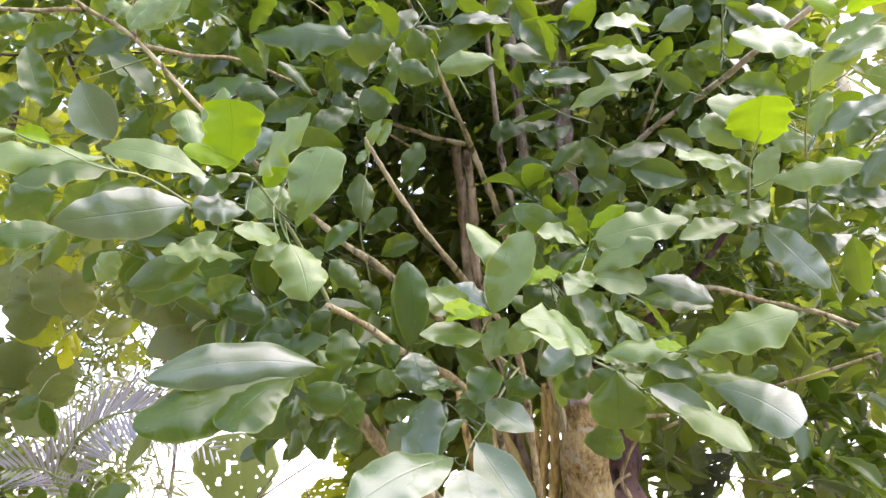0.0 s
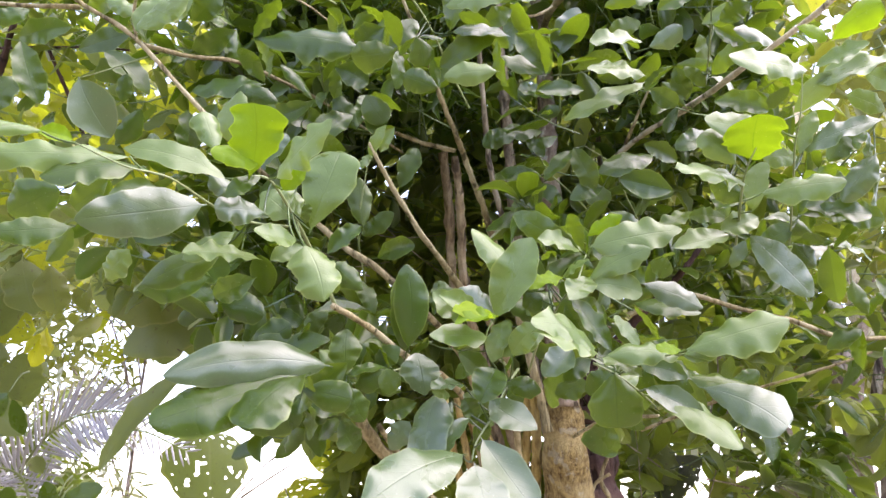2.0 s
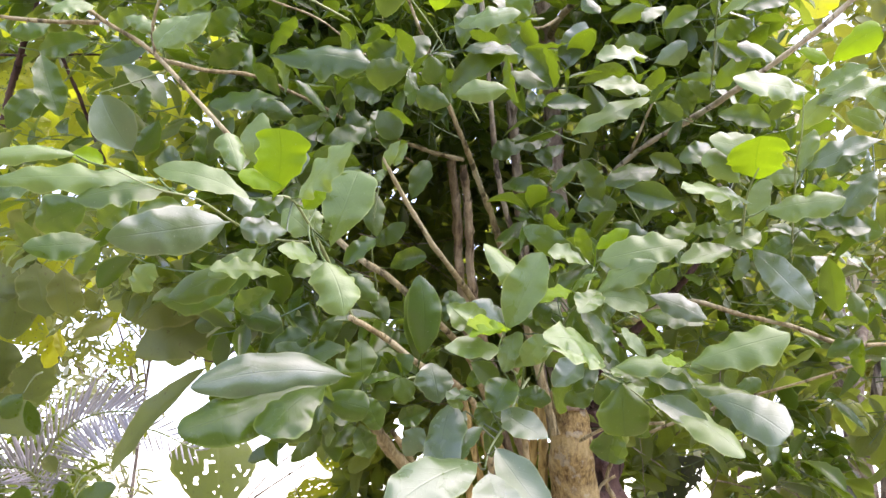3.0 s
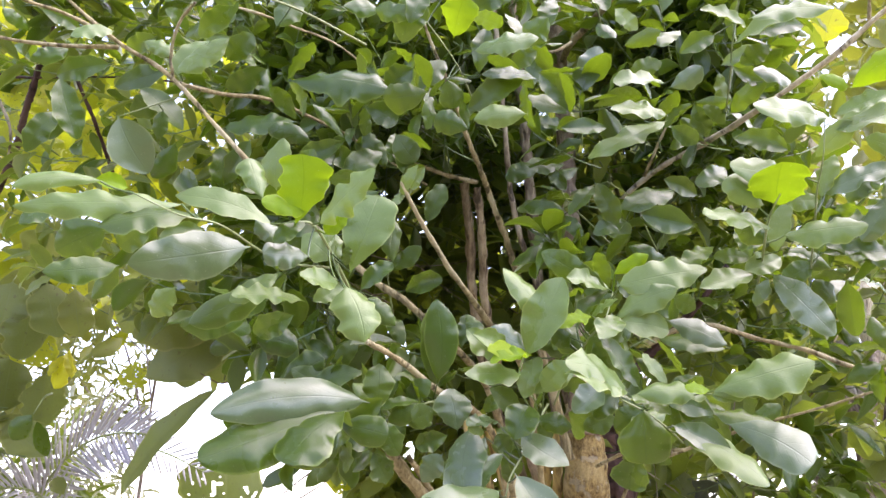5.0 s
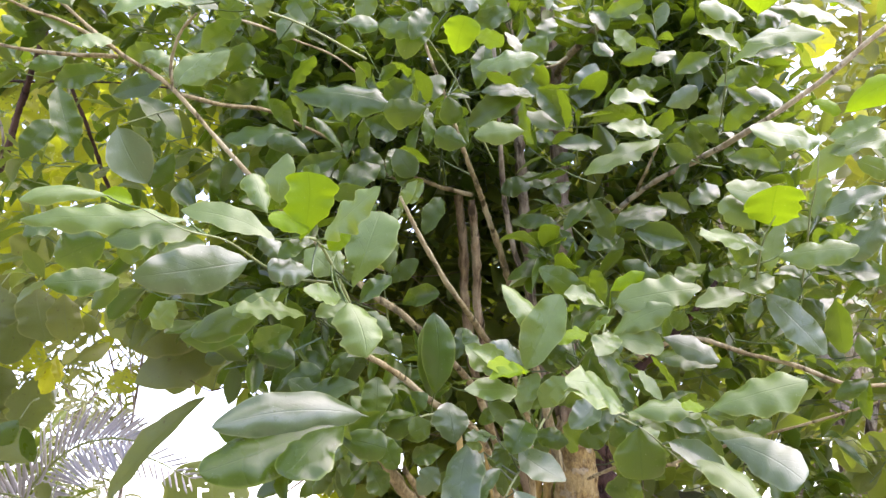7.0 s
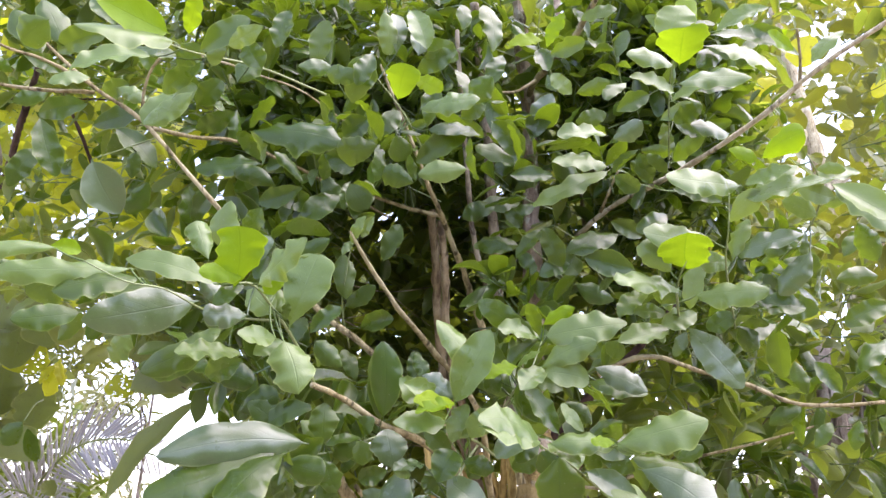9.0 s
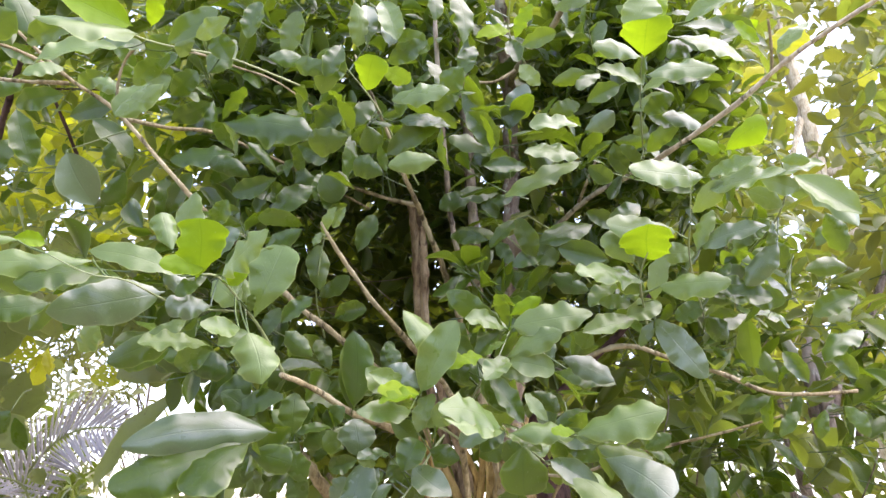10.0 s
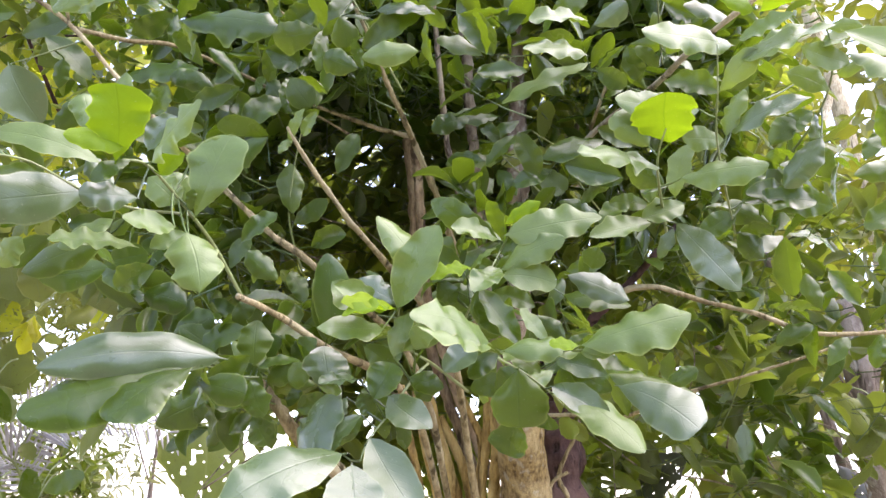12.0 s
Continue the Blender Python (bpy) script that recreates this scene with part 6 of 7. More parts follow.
foliage("dense dark green inner leaves", crown_points(430, ((-1.35, 1.75, 1.5), (1.7, 2.35, 3.2)), in_crown), (5, 7), (0.08, 0.135), 1, face=0.5)
foliage("shaded leaves at the back of the crown", crown_points(200, ((-0.75, 2.3, 1.2), (1.8, 2.9, 3.3)), lambda p: p[2] > (2.12 if p[0] < -0.66 else (1.9 if p[0] < -0.32 else 1.25)) and (p[0] < 0.4 or (p[2] > 1.95 and open_side(p, 0.25) and rng.random() < 0.4))), (4, 7), (0.10, 0.155), 2, material=DEEP)
foliage("small glossy leaves in the upper crown", crown_points(350, ((-1.2, 1.5, 2.3), (0.86, 1.95, 3.05)), lambda p: not (0.38 < p[0] < 0.62 and p[2] < 2.52) and p[2] > 2.38 + 0.12 * math.sin(p[0] * 7) and not (p[0] < -0.5 and p[2] < 2.9) and not 0.2 < p[0] < 0.38), (5, 8), (0.065, 0.115), 4, material=LEAF)
foliage("shaded leaves behind the trunk", crown_points(85, ((-0.22, 2.2, 1.3), (0.45, 2.7, 2.45)), lambda p: True), (4, 7), (0.10, 0.16), 7, material=DEEP, face=1.3)
# Mostly out of view above; put there to shade the leaves below.
foliage("top crown leaves, mostly unseen, added for shade", crown_points(105, ((-2.2, 1.4, 3.0), (1.2, 2.9, 3.8)), lambda p: True), (5, 8), (0.08, 0.13), 3, material=LEAF)

foliage("glossy leaves in the middle of the crown", crown_points(260, ((-0.5, 1.7, 1.9), (1.0, 2.05, 2.9)), in_crown), (4, 7), (0.06, 0.105), 11, material=LEAF)



def round_the_sprays(p):
    """Behind the nearest sprays, clear of the bare stems and of the trunk."""
    x, y, z = p
    if -0.30 < x < 0.17 and 1.9 < z < 2.45:
        return False
    if -0.22 < x < 0.36 and z < 1.8:
        return False
    if x > 0.36 or (x < -0.42 and z > 2.12):
        return False
    return z > 1.62 + (1.2 * (-0.3 - x) if x < -0.3 else 0.0)


foliage("leaves of the outer sprays", crown_points(58, ((-0.75, 1.36, 1.55), (0.85, 1.65, 2.5)), round_the_sprays), (4, 6), (0.075, 0.12), 16, material=LEAF, ratio=0.42)
foliage("small glossy leaves of the upper sprays", crown_points(46, ((-0.6, 1.42, 2.3), (0.74, 1.7, 2.85)), lambda p: not 0.08 < p[0] < 0.42 and not (p[0] < -0.3 and p[2] < 2.45)), (5, 8), (0.05, 0.095), 21, material=LEAF, ratio=0.4)
foliage("shaded leaves beside the bare stems", crown_points(16, ((-0.36, 1.5, 1.95), (-0.24, 1.75, 2.4)), lambda p: True), (4, 6), (0.07, 0.12), 22, material=LEAF, ratio=0.45)
foliage("large leaves low at the side of the crown", crown_points(55, ((0.75, 1.8, 1.45), (1.6, 2.35, 2.2)), lambda p: abs(p[0] - 0.57 * p[1]) > 0.1), (4, 6), (0.09, 0.15), 13, material=LEAF)
foliage("leaves high at the side of the crown", crown_points(70, ((0.5, 1.6, 2.62), (1.0, 2.2, 3.4)), lambda p: p[0] < 0.35 + 0.3 * p[1]), (5, 8), (0.075, 0.125), 17, material=LEAF)
foliage("shaded leaves low between the stems", crown_points(24, ((-0.24, 2.35, 1.3), (0.1, 2.75, 1.72)), lambda p: True), (4, 6), (0.09, 0.14), 23, material=INNER, face=0.6)
foliage("shaded leaves far down behind the side branches", crown_points(34, ((1.05, 3.1, 1.3), (2.0, 3.7, 1.85)), lambda p: True), (4, 6), (0.09, 0.15), 24, material=INNER, face=0.5)
foliage("shaded leaves low beside the old trunk", crown_points(34, ((0.42, 2.3, 1.2), (0.78, 2.7, 1.66)), lambda p: True), (4, 6), (0.10, 0.16), 19, material=INNER)
foliage("dark leaves before the yellow foliage", crown_points(28, ((-1.7, 2.2, 2.5), (-0.6, 2.7, 3.3)), lambda p: True), (4, 6), (0.09, 0.14), 14, material=LEAF)
# Unseen leaves overhead, added to keep sun and sky off the near sprays.
foliage("unseen leaves added overhead to shade the crown", crown_points(50, ((-1.9, 0.7, 3.15), (0.3, 1.9, 4.0)), lambda p: p[2] > 2.35 + 0.5 * p[1] and p[0] < 0.3 - 0.5 * (1.9 - p[1])), (5, 8), (0.08, 0.13), 15, material=LEAF)
foliage("leaves between the stems", crown_points(150, ((-0.4, 2.04, 1.7), (0.6, 2.2, 2.55)), lambda p: True), (3, 6), (0.10, 0.155), 12, material=INNER, face=1.3)

# ---- the thin broad-leaved tree behind ----
broad = thing("broad_leaved_tree", (-2.7, 3.4, 0.0), "slender tree with large thin yellow-green leaves riddled with holes", "tree")
part("trunk", tube([(-2.7, 3.4, -0.05), (-2.72, 3.38, 1.2), (-2.6, 3.3, 2.4), (-2.3, 3.2, 3.6)], 0.05, 0.03, 10, 8), GREY, broad)
limb("branch", "dark", 0.0140, 0.0100, (-1.681, 2.466, 2.454), (-1.520, 2.319, 2.696), (-1.464, 2.236, 2.828), (-1.412, 2.166, 2.954), (-1.349, 2.093, 3.145), owner=broad)
limb("branch", "dark", 0.0080, 0.0060, (-1.174, 2.389, 2.629), (-1.206, 2.300, 2.728), (-1.221, 2.222, 2.794), (-1.256, 2.196, 2.866), (-1.327, 2.140, 3.019), owner=broad)
limb("branch", "dark", 0.0050, 0.0030, (-1.557, 2.177, 2.934), (-1.441, 2.178, 2.923), (-1.286, 2.173, 2.929), (-1.101, 2.186, 2.939), (-0.951, 2.257, 2.971), owner=broad)
limb("branch", "grey", 0.0050, 0.0030, (-1.377, 1.942, 2.696), (-1.341, 1.970, 2.616), (-1.347, 2.001, 2.536), (-1.381, 2.016, 2.496), owner=broad)
limb("branch", "dark", 0.0040, 0.0015, (-0.607, 2.393, 2.013), (-0.681, 2.413, 1.963), (-0.745, 2.424, 1.938), (-0.811, 2.414, 1.968), owner=broad)


def broad_twig(a, b):
    return part("leaf_stalk", tube([a, Vector(a).lerp(Vector(b), 0.5) + Vector((0, 0, 0.02)), b], 0.002, 0.004, 5, 4), STALK, broad)


leaf(broad_twig((-1.598, 2.430, 3.117), (-1.618, 2.580, 3.237)), (-1.598, 2.430, 3.117), (-1.681, 2.479, 2.990), 0.134, -139, 0.05, BROAD, lobes=0.3, wave=1.2, holes=0.42, blunt=1.6)
leaf(broad_twig((-1.533, 2.434, 3.103), (-1.553, 2.584, 3.223)), (-1.533, 2.434, 3.103), (-1.493, 2.456, 2.897), 0.138, -38, 0.05, BROAD, lobes=0.3, wave=1.2, holes=0.42, blunt=1.6)
leaf(broad_twig((-1.463, 2.326, 3.101), (-1.483, 2.476, 3.221)), (-1.463, 2.326, 3.101), (-1.458, 2.351, 3.035), 0.039, 127, 0.05, YELLOW, lobes=0.3, wave=1.2)
leaf(broad_twig((-1.336, 2.481, 2.965), (-1.356, 2.631, 3.085)), (-1.336, 2.481, 2.965), (-1.354, 2.482, 2.820), 0.115, -13, 0.05, BROAD, lobes=0.3, wave=1.2, holes=0.42, blunt=1.6)
leaf(broad_twig((-1.077, 2.487, 2.934), (-1.097, 2.637, 3.054)), (-1.077, 2.487, 2.934), (-1.077, 2.500, 2.754), 0.138, -36, 0.05, BROAD, lobes=0.3, wave=1.2, holes=0.42, blunt=1.6)
leaf(broad_twig((-0.964, 2.491, 2.915), (-0.984, 2.641, 3.035)), (-0.964, 2.491, 2.915), (-0.960, 2.516, 2.706), 0.138, -33, 0.05, BROAD, lobes=0.3, wave=1.2, holes=0.42, blunt=1.6)
leaf(broad_twig((-1.311, 2.568, 2.874), (-1.331, 2.718, 2.994)), (-1.311, 2.568, 2.874), (-1.461, 2.548, 2.792), 0.099, -104, 0.05, BROAD, lobes=0.3, wave=1.2, holes=0.42, blunt=1.6)
leaf(broad_twig((-1.008, 2.543, 2.778), (-1.028, 2.693, 2.898)), (-1.008, 2.543, 2.778), (-1.201, 2.564, 2.735), 0.107, -84, 0.05, BROAD, lobes=0.3, wave=1.2, holes=0.42, blunt=1.6)
leaf(broad_twig((-1.697, 2.562, 2.768), (-1.717, 2.712, 2.888)), (-1.697, 2.562, 2.768), (-1.737, 2.609, 2.647), 0.134, -155, 0.05, BROAD, lobes=0.3, wave=1.2, holes=0.42, blunt=1.6)
leaf(broad_twig((-1.637, 2.485, 2.971), (-1.657, 2.635, 3.091)), (-1.637, 2.485, 2.971), (-1.670, 2.502, 2.786), 0.124, -18, 0.05, BROAD, lobes=0.3, wave=1.2, holes=0.42, blunt=1.6)
leaf(broad_twig((-1.388, 2.537, 2.533), (-1.408, 2.687, 2.653)), (-1.388, 2.537, 2.533), (-1.530, 2.591, 2.395), 0.151, -122, 0.05, OLIVE, lobes=0.3, wave=1.2)
leaf(broad_twig((-1.284, 2.534, 2.534), (-1.304, 2.684, 2.654)), (-1.284, 2.534, 2.534), (-1.321, 2.600, 2.359), 0.130, -160, 0.05, OLIVE, lobes=0.3, wave=1.2)
leaf(broad_twig((-0.691, 2.413, 2.250), (-0.711, 2.563, 2.370)), (-0.691, 2.413, 2.250), (-1.036, 2.379, 2.076), 0.236, -92, 0.05, OLIVE, lobes=0.3, wave=1.2)
leaf(broad_twig((-0.733, 2.461, 2.182), (-0.753, 2.611, 2.302)), (-0.733, 2.461, 2.182), (-1.014, 2.474, 1.965), 0.220, -96, 0.05, OLIVE, lobes=0.3, wave=1.2)
leaf(broad_twig((-0.996, 2.503, 2.313), (-1.016, 2.653, 2.433)), (-0.996, 2.503, 2.313), (-1.152, 2.571, 2.141), 0.208, -117, 0.05, OLIVE, lobes=0.3, wave=1.2)
leaf(broad_twig((-0.893, 2.543, 2.201), (-0.913, 2.693, 2.321)), (-0.893, 2.543, 2.201), (-0.912, 2.584, 1.948), 0.196, -2, 0.05, OLIVE, lobes=0.3, wave=1.2)
leaf(broad_twig((-0.771, 2.567, 2.128), (-0.791, 2.717, 2.248)), (-0.771, 2.567, 2.128), (-0.788, 2.624, 1.977), 0.146, -162, 0.05, OLIVE, lobes=0.3, wave=1.2)
leaf(broad_twig((-1.090, 2.604, 2.048), (-1.110, 2.754, 2.168)), (-1.090, 2.604, 2.048), (-1.089, 2.589, 1.946), 0.103, -5, 0.05, BROAD, lobes=0.3, wave=1.2, holes=0.42, blunt=1.6)
leaf(broad_twig((-1.466, 2.612, 2.337), (-1.486, 2.762, 2.457)), (-1.466, 2.612, 2.337), (-1.396, 2.633, 2.131), 0.171, -36, 0.05, OLIVE, lobes=0.3, wave=1.2)
leaf(broad_twig((-1.362, 2.616, 2.319), (-1.382, 2.766, 2.439)), (-1.362, 2.616, 2.319), (-1.314, 2.631, 2.132), 0.129, -36, 0.05, OLIVE, lobes=0.3, wave=1.2)
leaf(broad_twig((-1.527, 2.642, 2.258), (-1.547, 2.792, 2.378)), (-1.527, 2.642, 2.258), (-1.537, 2.666, 2.053), 0.171, -44, 0.05, OLIVE, lobes=0.3, wave=1.2)
leaf(broad_twig((-1.591, 2.615, 2.335), (-1.611, 2.765, 2.455)), (-1.591, 2.615, 2.335), (-1.601, 2.625, 2.167), 0.171, -14, 0.05, OLIVE, lobes=0.3, wave=1.2)
leaf(broad_twig((-1.533, 2.769, 2.206), (-1.553, 2.919, 2.326)), (-1.533, 2.769, 2.206), (-1.547, 2.773, 2.054), 0.200, -12, 0.05, BROAD, lobes=0.3, wave=1.2, holes=0.42, blunt=1.6)
leaf(broad_twig((-1.419, 2.794, 2.131), (-1.439, 2.944, 2.251)), (-1.419, 2.794, 2.131), (-1.465, 2.800, 1.976), 0.087, 24, 0.05, YELLOW, lobes=0.3, wave=1.2)
leaf(broad_twig((-1.428, 2.799, 2.118), (-1.448, 2.949, 2.238)), (-1.428, 2.799, 2.118), (-1.390, 2.784, 2.013), 0.061, 3, 0.05, YELLOW, lobes=0.3, wave=1.2)
leaf(broad_twig((-1.436, 2.804, 2.106), (-1.456, 2.954, 2.226)), (-1.436, 2.804, 2.106), (-1.479, 2.784, 2.019), 0.053, -45, 0.05, YELLOW, lobes=0.3, wave=1.2)
leaf(broad_twig((-1.557, 2.929, 2.064), (-1.577, 3.079, 2.184)), (-1.557, 2.929, 2.064), (-1.575, 2.996, 1.886), 0.185, 153, 0.05, OLIVE, lobes=0.3, wave=1.2)
leaf(broad_twig((-1.692, 2.910, 2.125), (-1.712, 3.060, 2.245)), (-1.692, 2.910, 2.125), (-1.731, 2.989, 1.915), 0.185, 163, 0.05, OLIVE, lobes=0.3, wave=1.2)
leaf(broad_twig((-1.708, 3.000, 1.884), (-1.728, 3.150, 2.004)), (-1.708, 3.000, 1.884), (-1.501, 2.941, 1.742), 0.159, 53, 0.05, OLIVE, lobes=0.3, wave=1.2)
leaf(broad_twig((-1.753, 2.997, 1.894), (-1.773, 3.147, 2.014)), (-1.753, 2.997, 1.894), (-1.617, 3.032, 1.792), 0.139, 71, 0.05, OLIVE, lobes=0.3, wave=1.2)
leaf(broad_twig((-0.762, 2.526, 1.952), (-0.782, 2.676, 2.072)), (-0.762, 2.526, 1.952), (-1.130, 2.663, 1.607), 0.118, -68, 0.05, OLIVE, lobes=0.0, wave=1.2)
leaf(broad_twig((-1.025, 3.815, 1.376), (-1.045, 3.965, 1.496)), (-1.025, 3.815, 1.376), (-1.032, 3.751, 1.833), 0.423, 30, 0.05, OLIVE, lobes=0.0, wave=1.2, holes=0.42, blunt=1.6)
leaf(broad_twig((-1.388, 2.675, 2.450), (-1.408, 2.825, 2.570)), (-1.388, 2.675, 2.450), (-1.450, 2.721, 2.328), 0.179, -137, 0.05, BROAD, lobes=0.3, wave=1.2, holes=0.42, blunt=1.6)
leaf(broad_twig((-0.287, 2.659, 1.569), (-0.307, 2.809, 1.669)), (-0.287, 2.659, 1.569), (-0.501, 2.654, 1.513), 0.094, -68, 0.05, BROAD, lobes=0.3, wave=1.2, holes=0.42)
leaf(broad_twig((-0.341, 3.211, 1.808), (-0.361, 3.361, 1.928)), (-0.341, 3.211, 1.808), (-0.456, 3.272, 1.651), 0.148, -103, 0.05, BROAD, lobes=0.3, wave=1.2, holes=0.42, blunt=1.6)
leaf(broad_twig((-0.390, 2.594, 1.747), (-0.410, 2.744, 1.867)), (-0.390, 2.594, 1.747), (-0.291, 2.632, 1.640), 0.141, 88, 0.05, BROAD, lobes=0.3, wave=1.2, holes=0.42, blunt=1.6)
leaf(broad_twig((-1.479, 3.099, 1.606), (-1.499, 3.249, 1.726)), (-1.479, 3.099, 1.606), (-1.525, 3.077, 1.668), 0.069, -77, 0.05, OLIVE, lobes=0.3, wave=1.2)
leaf(broad_twig((-1.381, 2.318, 3.117), (-1.401, 2.468, 3.237)), (-1.381, 2.318, 3.117), (-1.355, 2.390, 2.923), 0.173, 123, 0.05, BROAD, lobes=0.3, wave=1.2, holes=0.42, blunt=1.6)
leaf(broad_twig((-1.209, 2.436, 3.077), (-1.229, 2.586, 3.197)), (-1.209, 2.436, 3.077), (-1.260, 2.486, 2.946), 0.157, -146, 0.05, BROAD, lobes=0.3, wave=1.2, holes=0.42, blunt=1.6)
leaf(broad_twig((-1.593, 2.499, 2.931), (-1.613, 2.649, 3.051)), (-1.593, 2.499, 2.931), (-1.525, 2.550, 2.791), 0.157, 93, 0.05, BROAD, lobes=0.3, wave=1.2, holes=0.42, blunt=1.6)
leaf(broad_twig((-0.864, 2.449, 3.022), (-0.884, 2.599, 3.142)), (-0.864, 2.449, 3.022), (-0.882, 2.502, 2.880), 0.134, -162, 0.05, BROAD, lobes=0.3, wave=1.2, holes=0.42, blunt=1.6)
leaf(broad_twig((-1.374, 2.561, 2.753), (-1.394, 2.711, 2.873)), (-1.374, 2.561, 2.753), (-1.458, 2.594, 2.671), 0.134, -124, 0.05, BROAD, lobes=0.3, wave=1.2, holes=0.42, blunt=1.6)
leaf(broad_twig((1.571, 2.746, 3.509), (1.551, 2.896, 3.629)), (1.571, 2.746, 3.509), (1.472, 2.775, 3.437), 0.089, -95, 0.05, YELLOW, lobes=0.3, wave=1.2)
leaf(broad_twig((1.137, 2.713, 3.052), (1.117, 2.863, 3.172)), (1.137, 2.713, 3.052), (1.092, 2.756, 2.940), 0.084, -104, 0.05, YELLOW, lobes=0.3, wave=1.2)
leaf(broad_twig((1.002, 2.642, 3.251), (0.982, 2.792, 3.371)), (1.002, 2.642, 3.251), (0.991, 2.663, 3.195), 0.049, -123, 0.05, YELLOW, lobes=0.3, wave=1.2)
leaf(broad_twig((1.708, 2.458, 3.139), (1.688, 2.608, 3.259)), (1.708, 2.458, 3.139), (1.664, 2.474, 3.096), 0.056, -89, 0.05, YELLOW, lobes=0.3, wave=1.2)
leaf(broad_twig((1.576, 2.433, 3.524), (1.556, 2.583, 3.644)), (1.576, 2.433, 3.524), (1.534, 2.484, 3.389), 0.148, -106, 0.05, YELLOW, lobes=0.3, wave=1.2)
leaf(broad_twig((1.916, 2.489, 3.355), (1.896, 2.639, 3.475)), (1.916, 2.489, 3.355), (1.847, 2.516, 3.286), 0.074, -88, 0.05, YELLOW, lobes=0.3, wave=1.2)
leaf(broad_twig((-0.338, 2.799, 2.052), (-0.358, 2.949, 2.172)), (-0.338, 2.799, 2.052), (-0.405, 2.793, 2.071), 0.056, -83, 0.05, YELLOW, lobes=0.3, wave=1.2)
leaf(broad_twig((-1.427, 2.737, 1.460), (-1.447, 2.887, 1.560)), (-1.427, 2.737, 1.460), (-1.398, 2.675, 1.545), 0.085, -154, 0.05, LEAF, wave=0.8)
leaf(broad_twig((-1.250, 2.730, 1.461), (-1.270, 2.880, 1.561)), (-1.250, 2.730, 1.461), (-1.270, 2.664, 1.564), 0.077, -109, 0.05, LEAF, wave=0.8)
leaf(broad_twig((-1.296, 2.825, 1.498), (-1.316, 2.975, 1.598)), (-1.296, 2.825, 1.498), (-1.125, 2.768, 1.553), 0.080, 80, 0.05, LEAF, wave=0.8)
leaf(broad_twig((-1.408, 2.754, 1.720), (-1.428, 2.904, 1.820)), (-1.408, 2.754, 1.720), (-1.443, 2.683, 1.837), 0.058, -100, 0.05, LEAF, wave=0.8)
leaf(broad_twig((-1.467, 2.705, 1.867), (-1.487, 2.855, 1.967)), (-1.467, 2.705, 1.867), (-1.529, 2.706, 1.778), 0.080, -92, 0.05, LEAF, wave=0.8)
foliage("thin yellow-green leaves", crown_points(140, ((-3.2, 2.9, 2.3), (-0.8, 4.0, 4.2)), lambda p: p[2] > 2.5 + 0.2 * p[0] + 0.3), (3, 5), (0.13, 0.22), 5,
        material=BROAD, owner=broad, ratio=0.62)
foliage("olive leaves with self-shade in their colour", crown_points(75, ((-2.6, 2.8, 1.75), (-1.35, 3.6, 2.6)), lambda p: p[0] < -1.6 or p[2] > 2.2), (3, 5), (0.12, 0.2), 6,
        material=OLIVE, owner=broad, ratio=0.6)

# ---- palm ----
palm = thing("palm", (-1.65, 3.3, 0.0), "small feather palm with grey-green arching fronds", "palm")
part("trunk", tube([(-1.65, 3.3, -0.05), (-1.64, 3.3, 0.5), (-1.63, 3.3, 0.95)], 0.06, 0.04, 12, 6), GREY, palm)
lv, luv, lf = blade(1.0, 1.0, 0.03, 77, 0.1, 6, 1, fold=0.3, blunt=0.0)


def frond(pts, n, above, below, wide=0.012):
    """A feather frond; above and below: leaflet lengths on its two sides."""
    path = catmull(pts, 10)
    rach = part("frond", tube(pts, 0.007, 0.003, 6, 10, knobs=0.0), STALK, palm)
    m = len(path)
    shared = {}
    for sg, span in ((-1, above), (1, below)):
        me = mesh_of("leaflet", lv * np.array([wide, span, 0.055]) - np.array([0, 0.04 * span, 0]), luv, lf)
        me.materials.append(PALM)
        shared[sg] = me
    up = Vector((0.25, -1, 0.3))
    for i in range(n):
        s = 0.08 + 0.92 * i / (n - 1)
        k = min(m - 2, int(s * (m - 1)))
        p = path[k].lerp(path[k + 1], s * (m - 1) - k)
        d = (path[k + 1] - path[k]).normalized()
        side = d.cross(up).normalized()
        for sg in (-1, 1):
            a = radians((74 - 42 * s if sg < 0 else 50 - 8 * s) + rng.normal() * 2.0)
            y = (d * math.cos(a) + side * sg * math.sin(a) + up * rng.normal() * 0.05).normalized()
            z = (up + side * sg * -0.5 + Vector((0, 0, 0.4))).normalized()
            z = (z - y * z.dot(y)).normalized()
            mt = Matrix((y.cross(z), y, z)).transposed().to_4x4()
            k2 = math.sin(math.pi * (0.18 + 0.72 * s)) ** 0.6
            part("leaflet", shared[sg], None, rach, Matrix.Translation(p) @ mt @ Matrix.Diagonal((1, k2 * (0.9 + 0.2 * rng.random()), 1, 1)))


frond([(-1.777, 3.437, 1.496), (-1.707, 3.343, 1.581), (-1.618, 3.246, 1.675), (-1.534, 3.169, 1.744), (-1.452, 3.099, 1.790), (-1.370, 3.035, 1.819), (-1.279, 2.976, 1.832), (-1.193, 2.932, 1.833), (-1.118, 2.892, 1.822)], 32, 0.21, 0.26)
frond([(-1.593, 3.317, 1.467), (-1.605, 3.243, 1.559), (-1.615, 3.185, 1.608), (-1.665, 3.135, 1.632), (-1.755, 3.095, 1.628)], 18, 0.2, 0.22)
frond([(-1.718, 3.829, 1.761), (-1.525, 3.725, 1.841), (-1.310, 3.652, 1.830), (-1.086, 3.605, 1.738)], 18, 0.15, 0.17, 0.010)

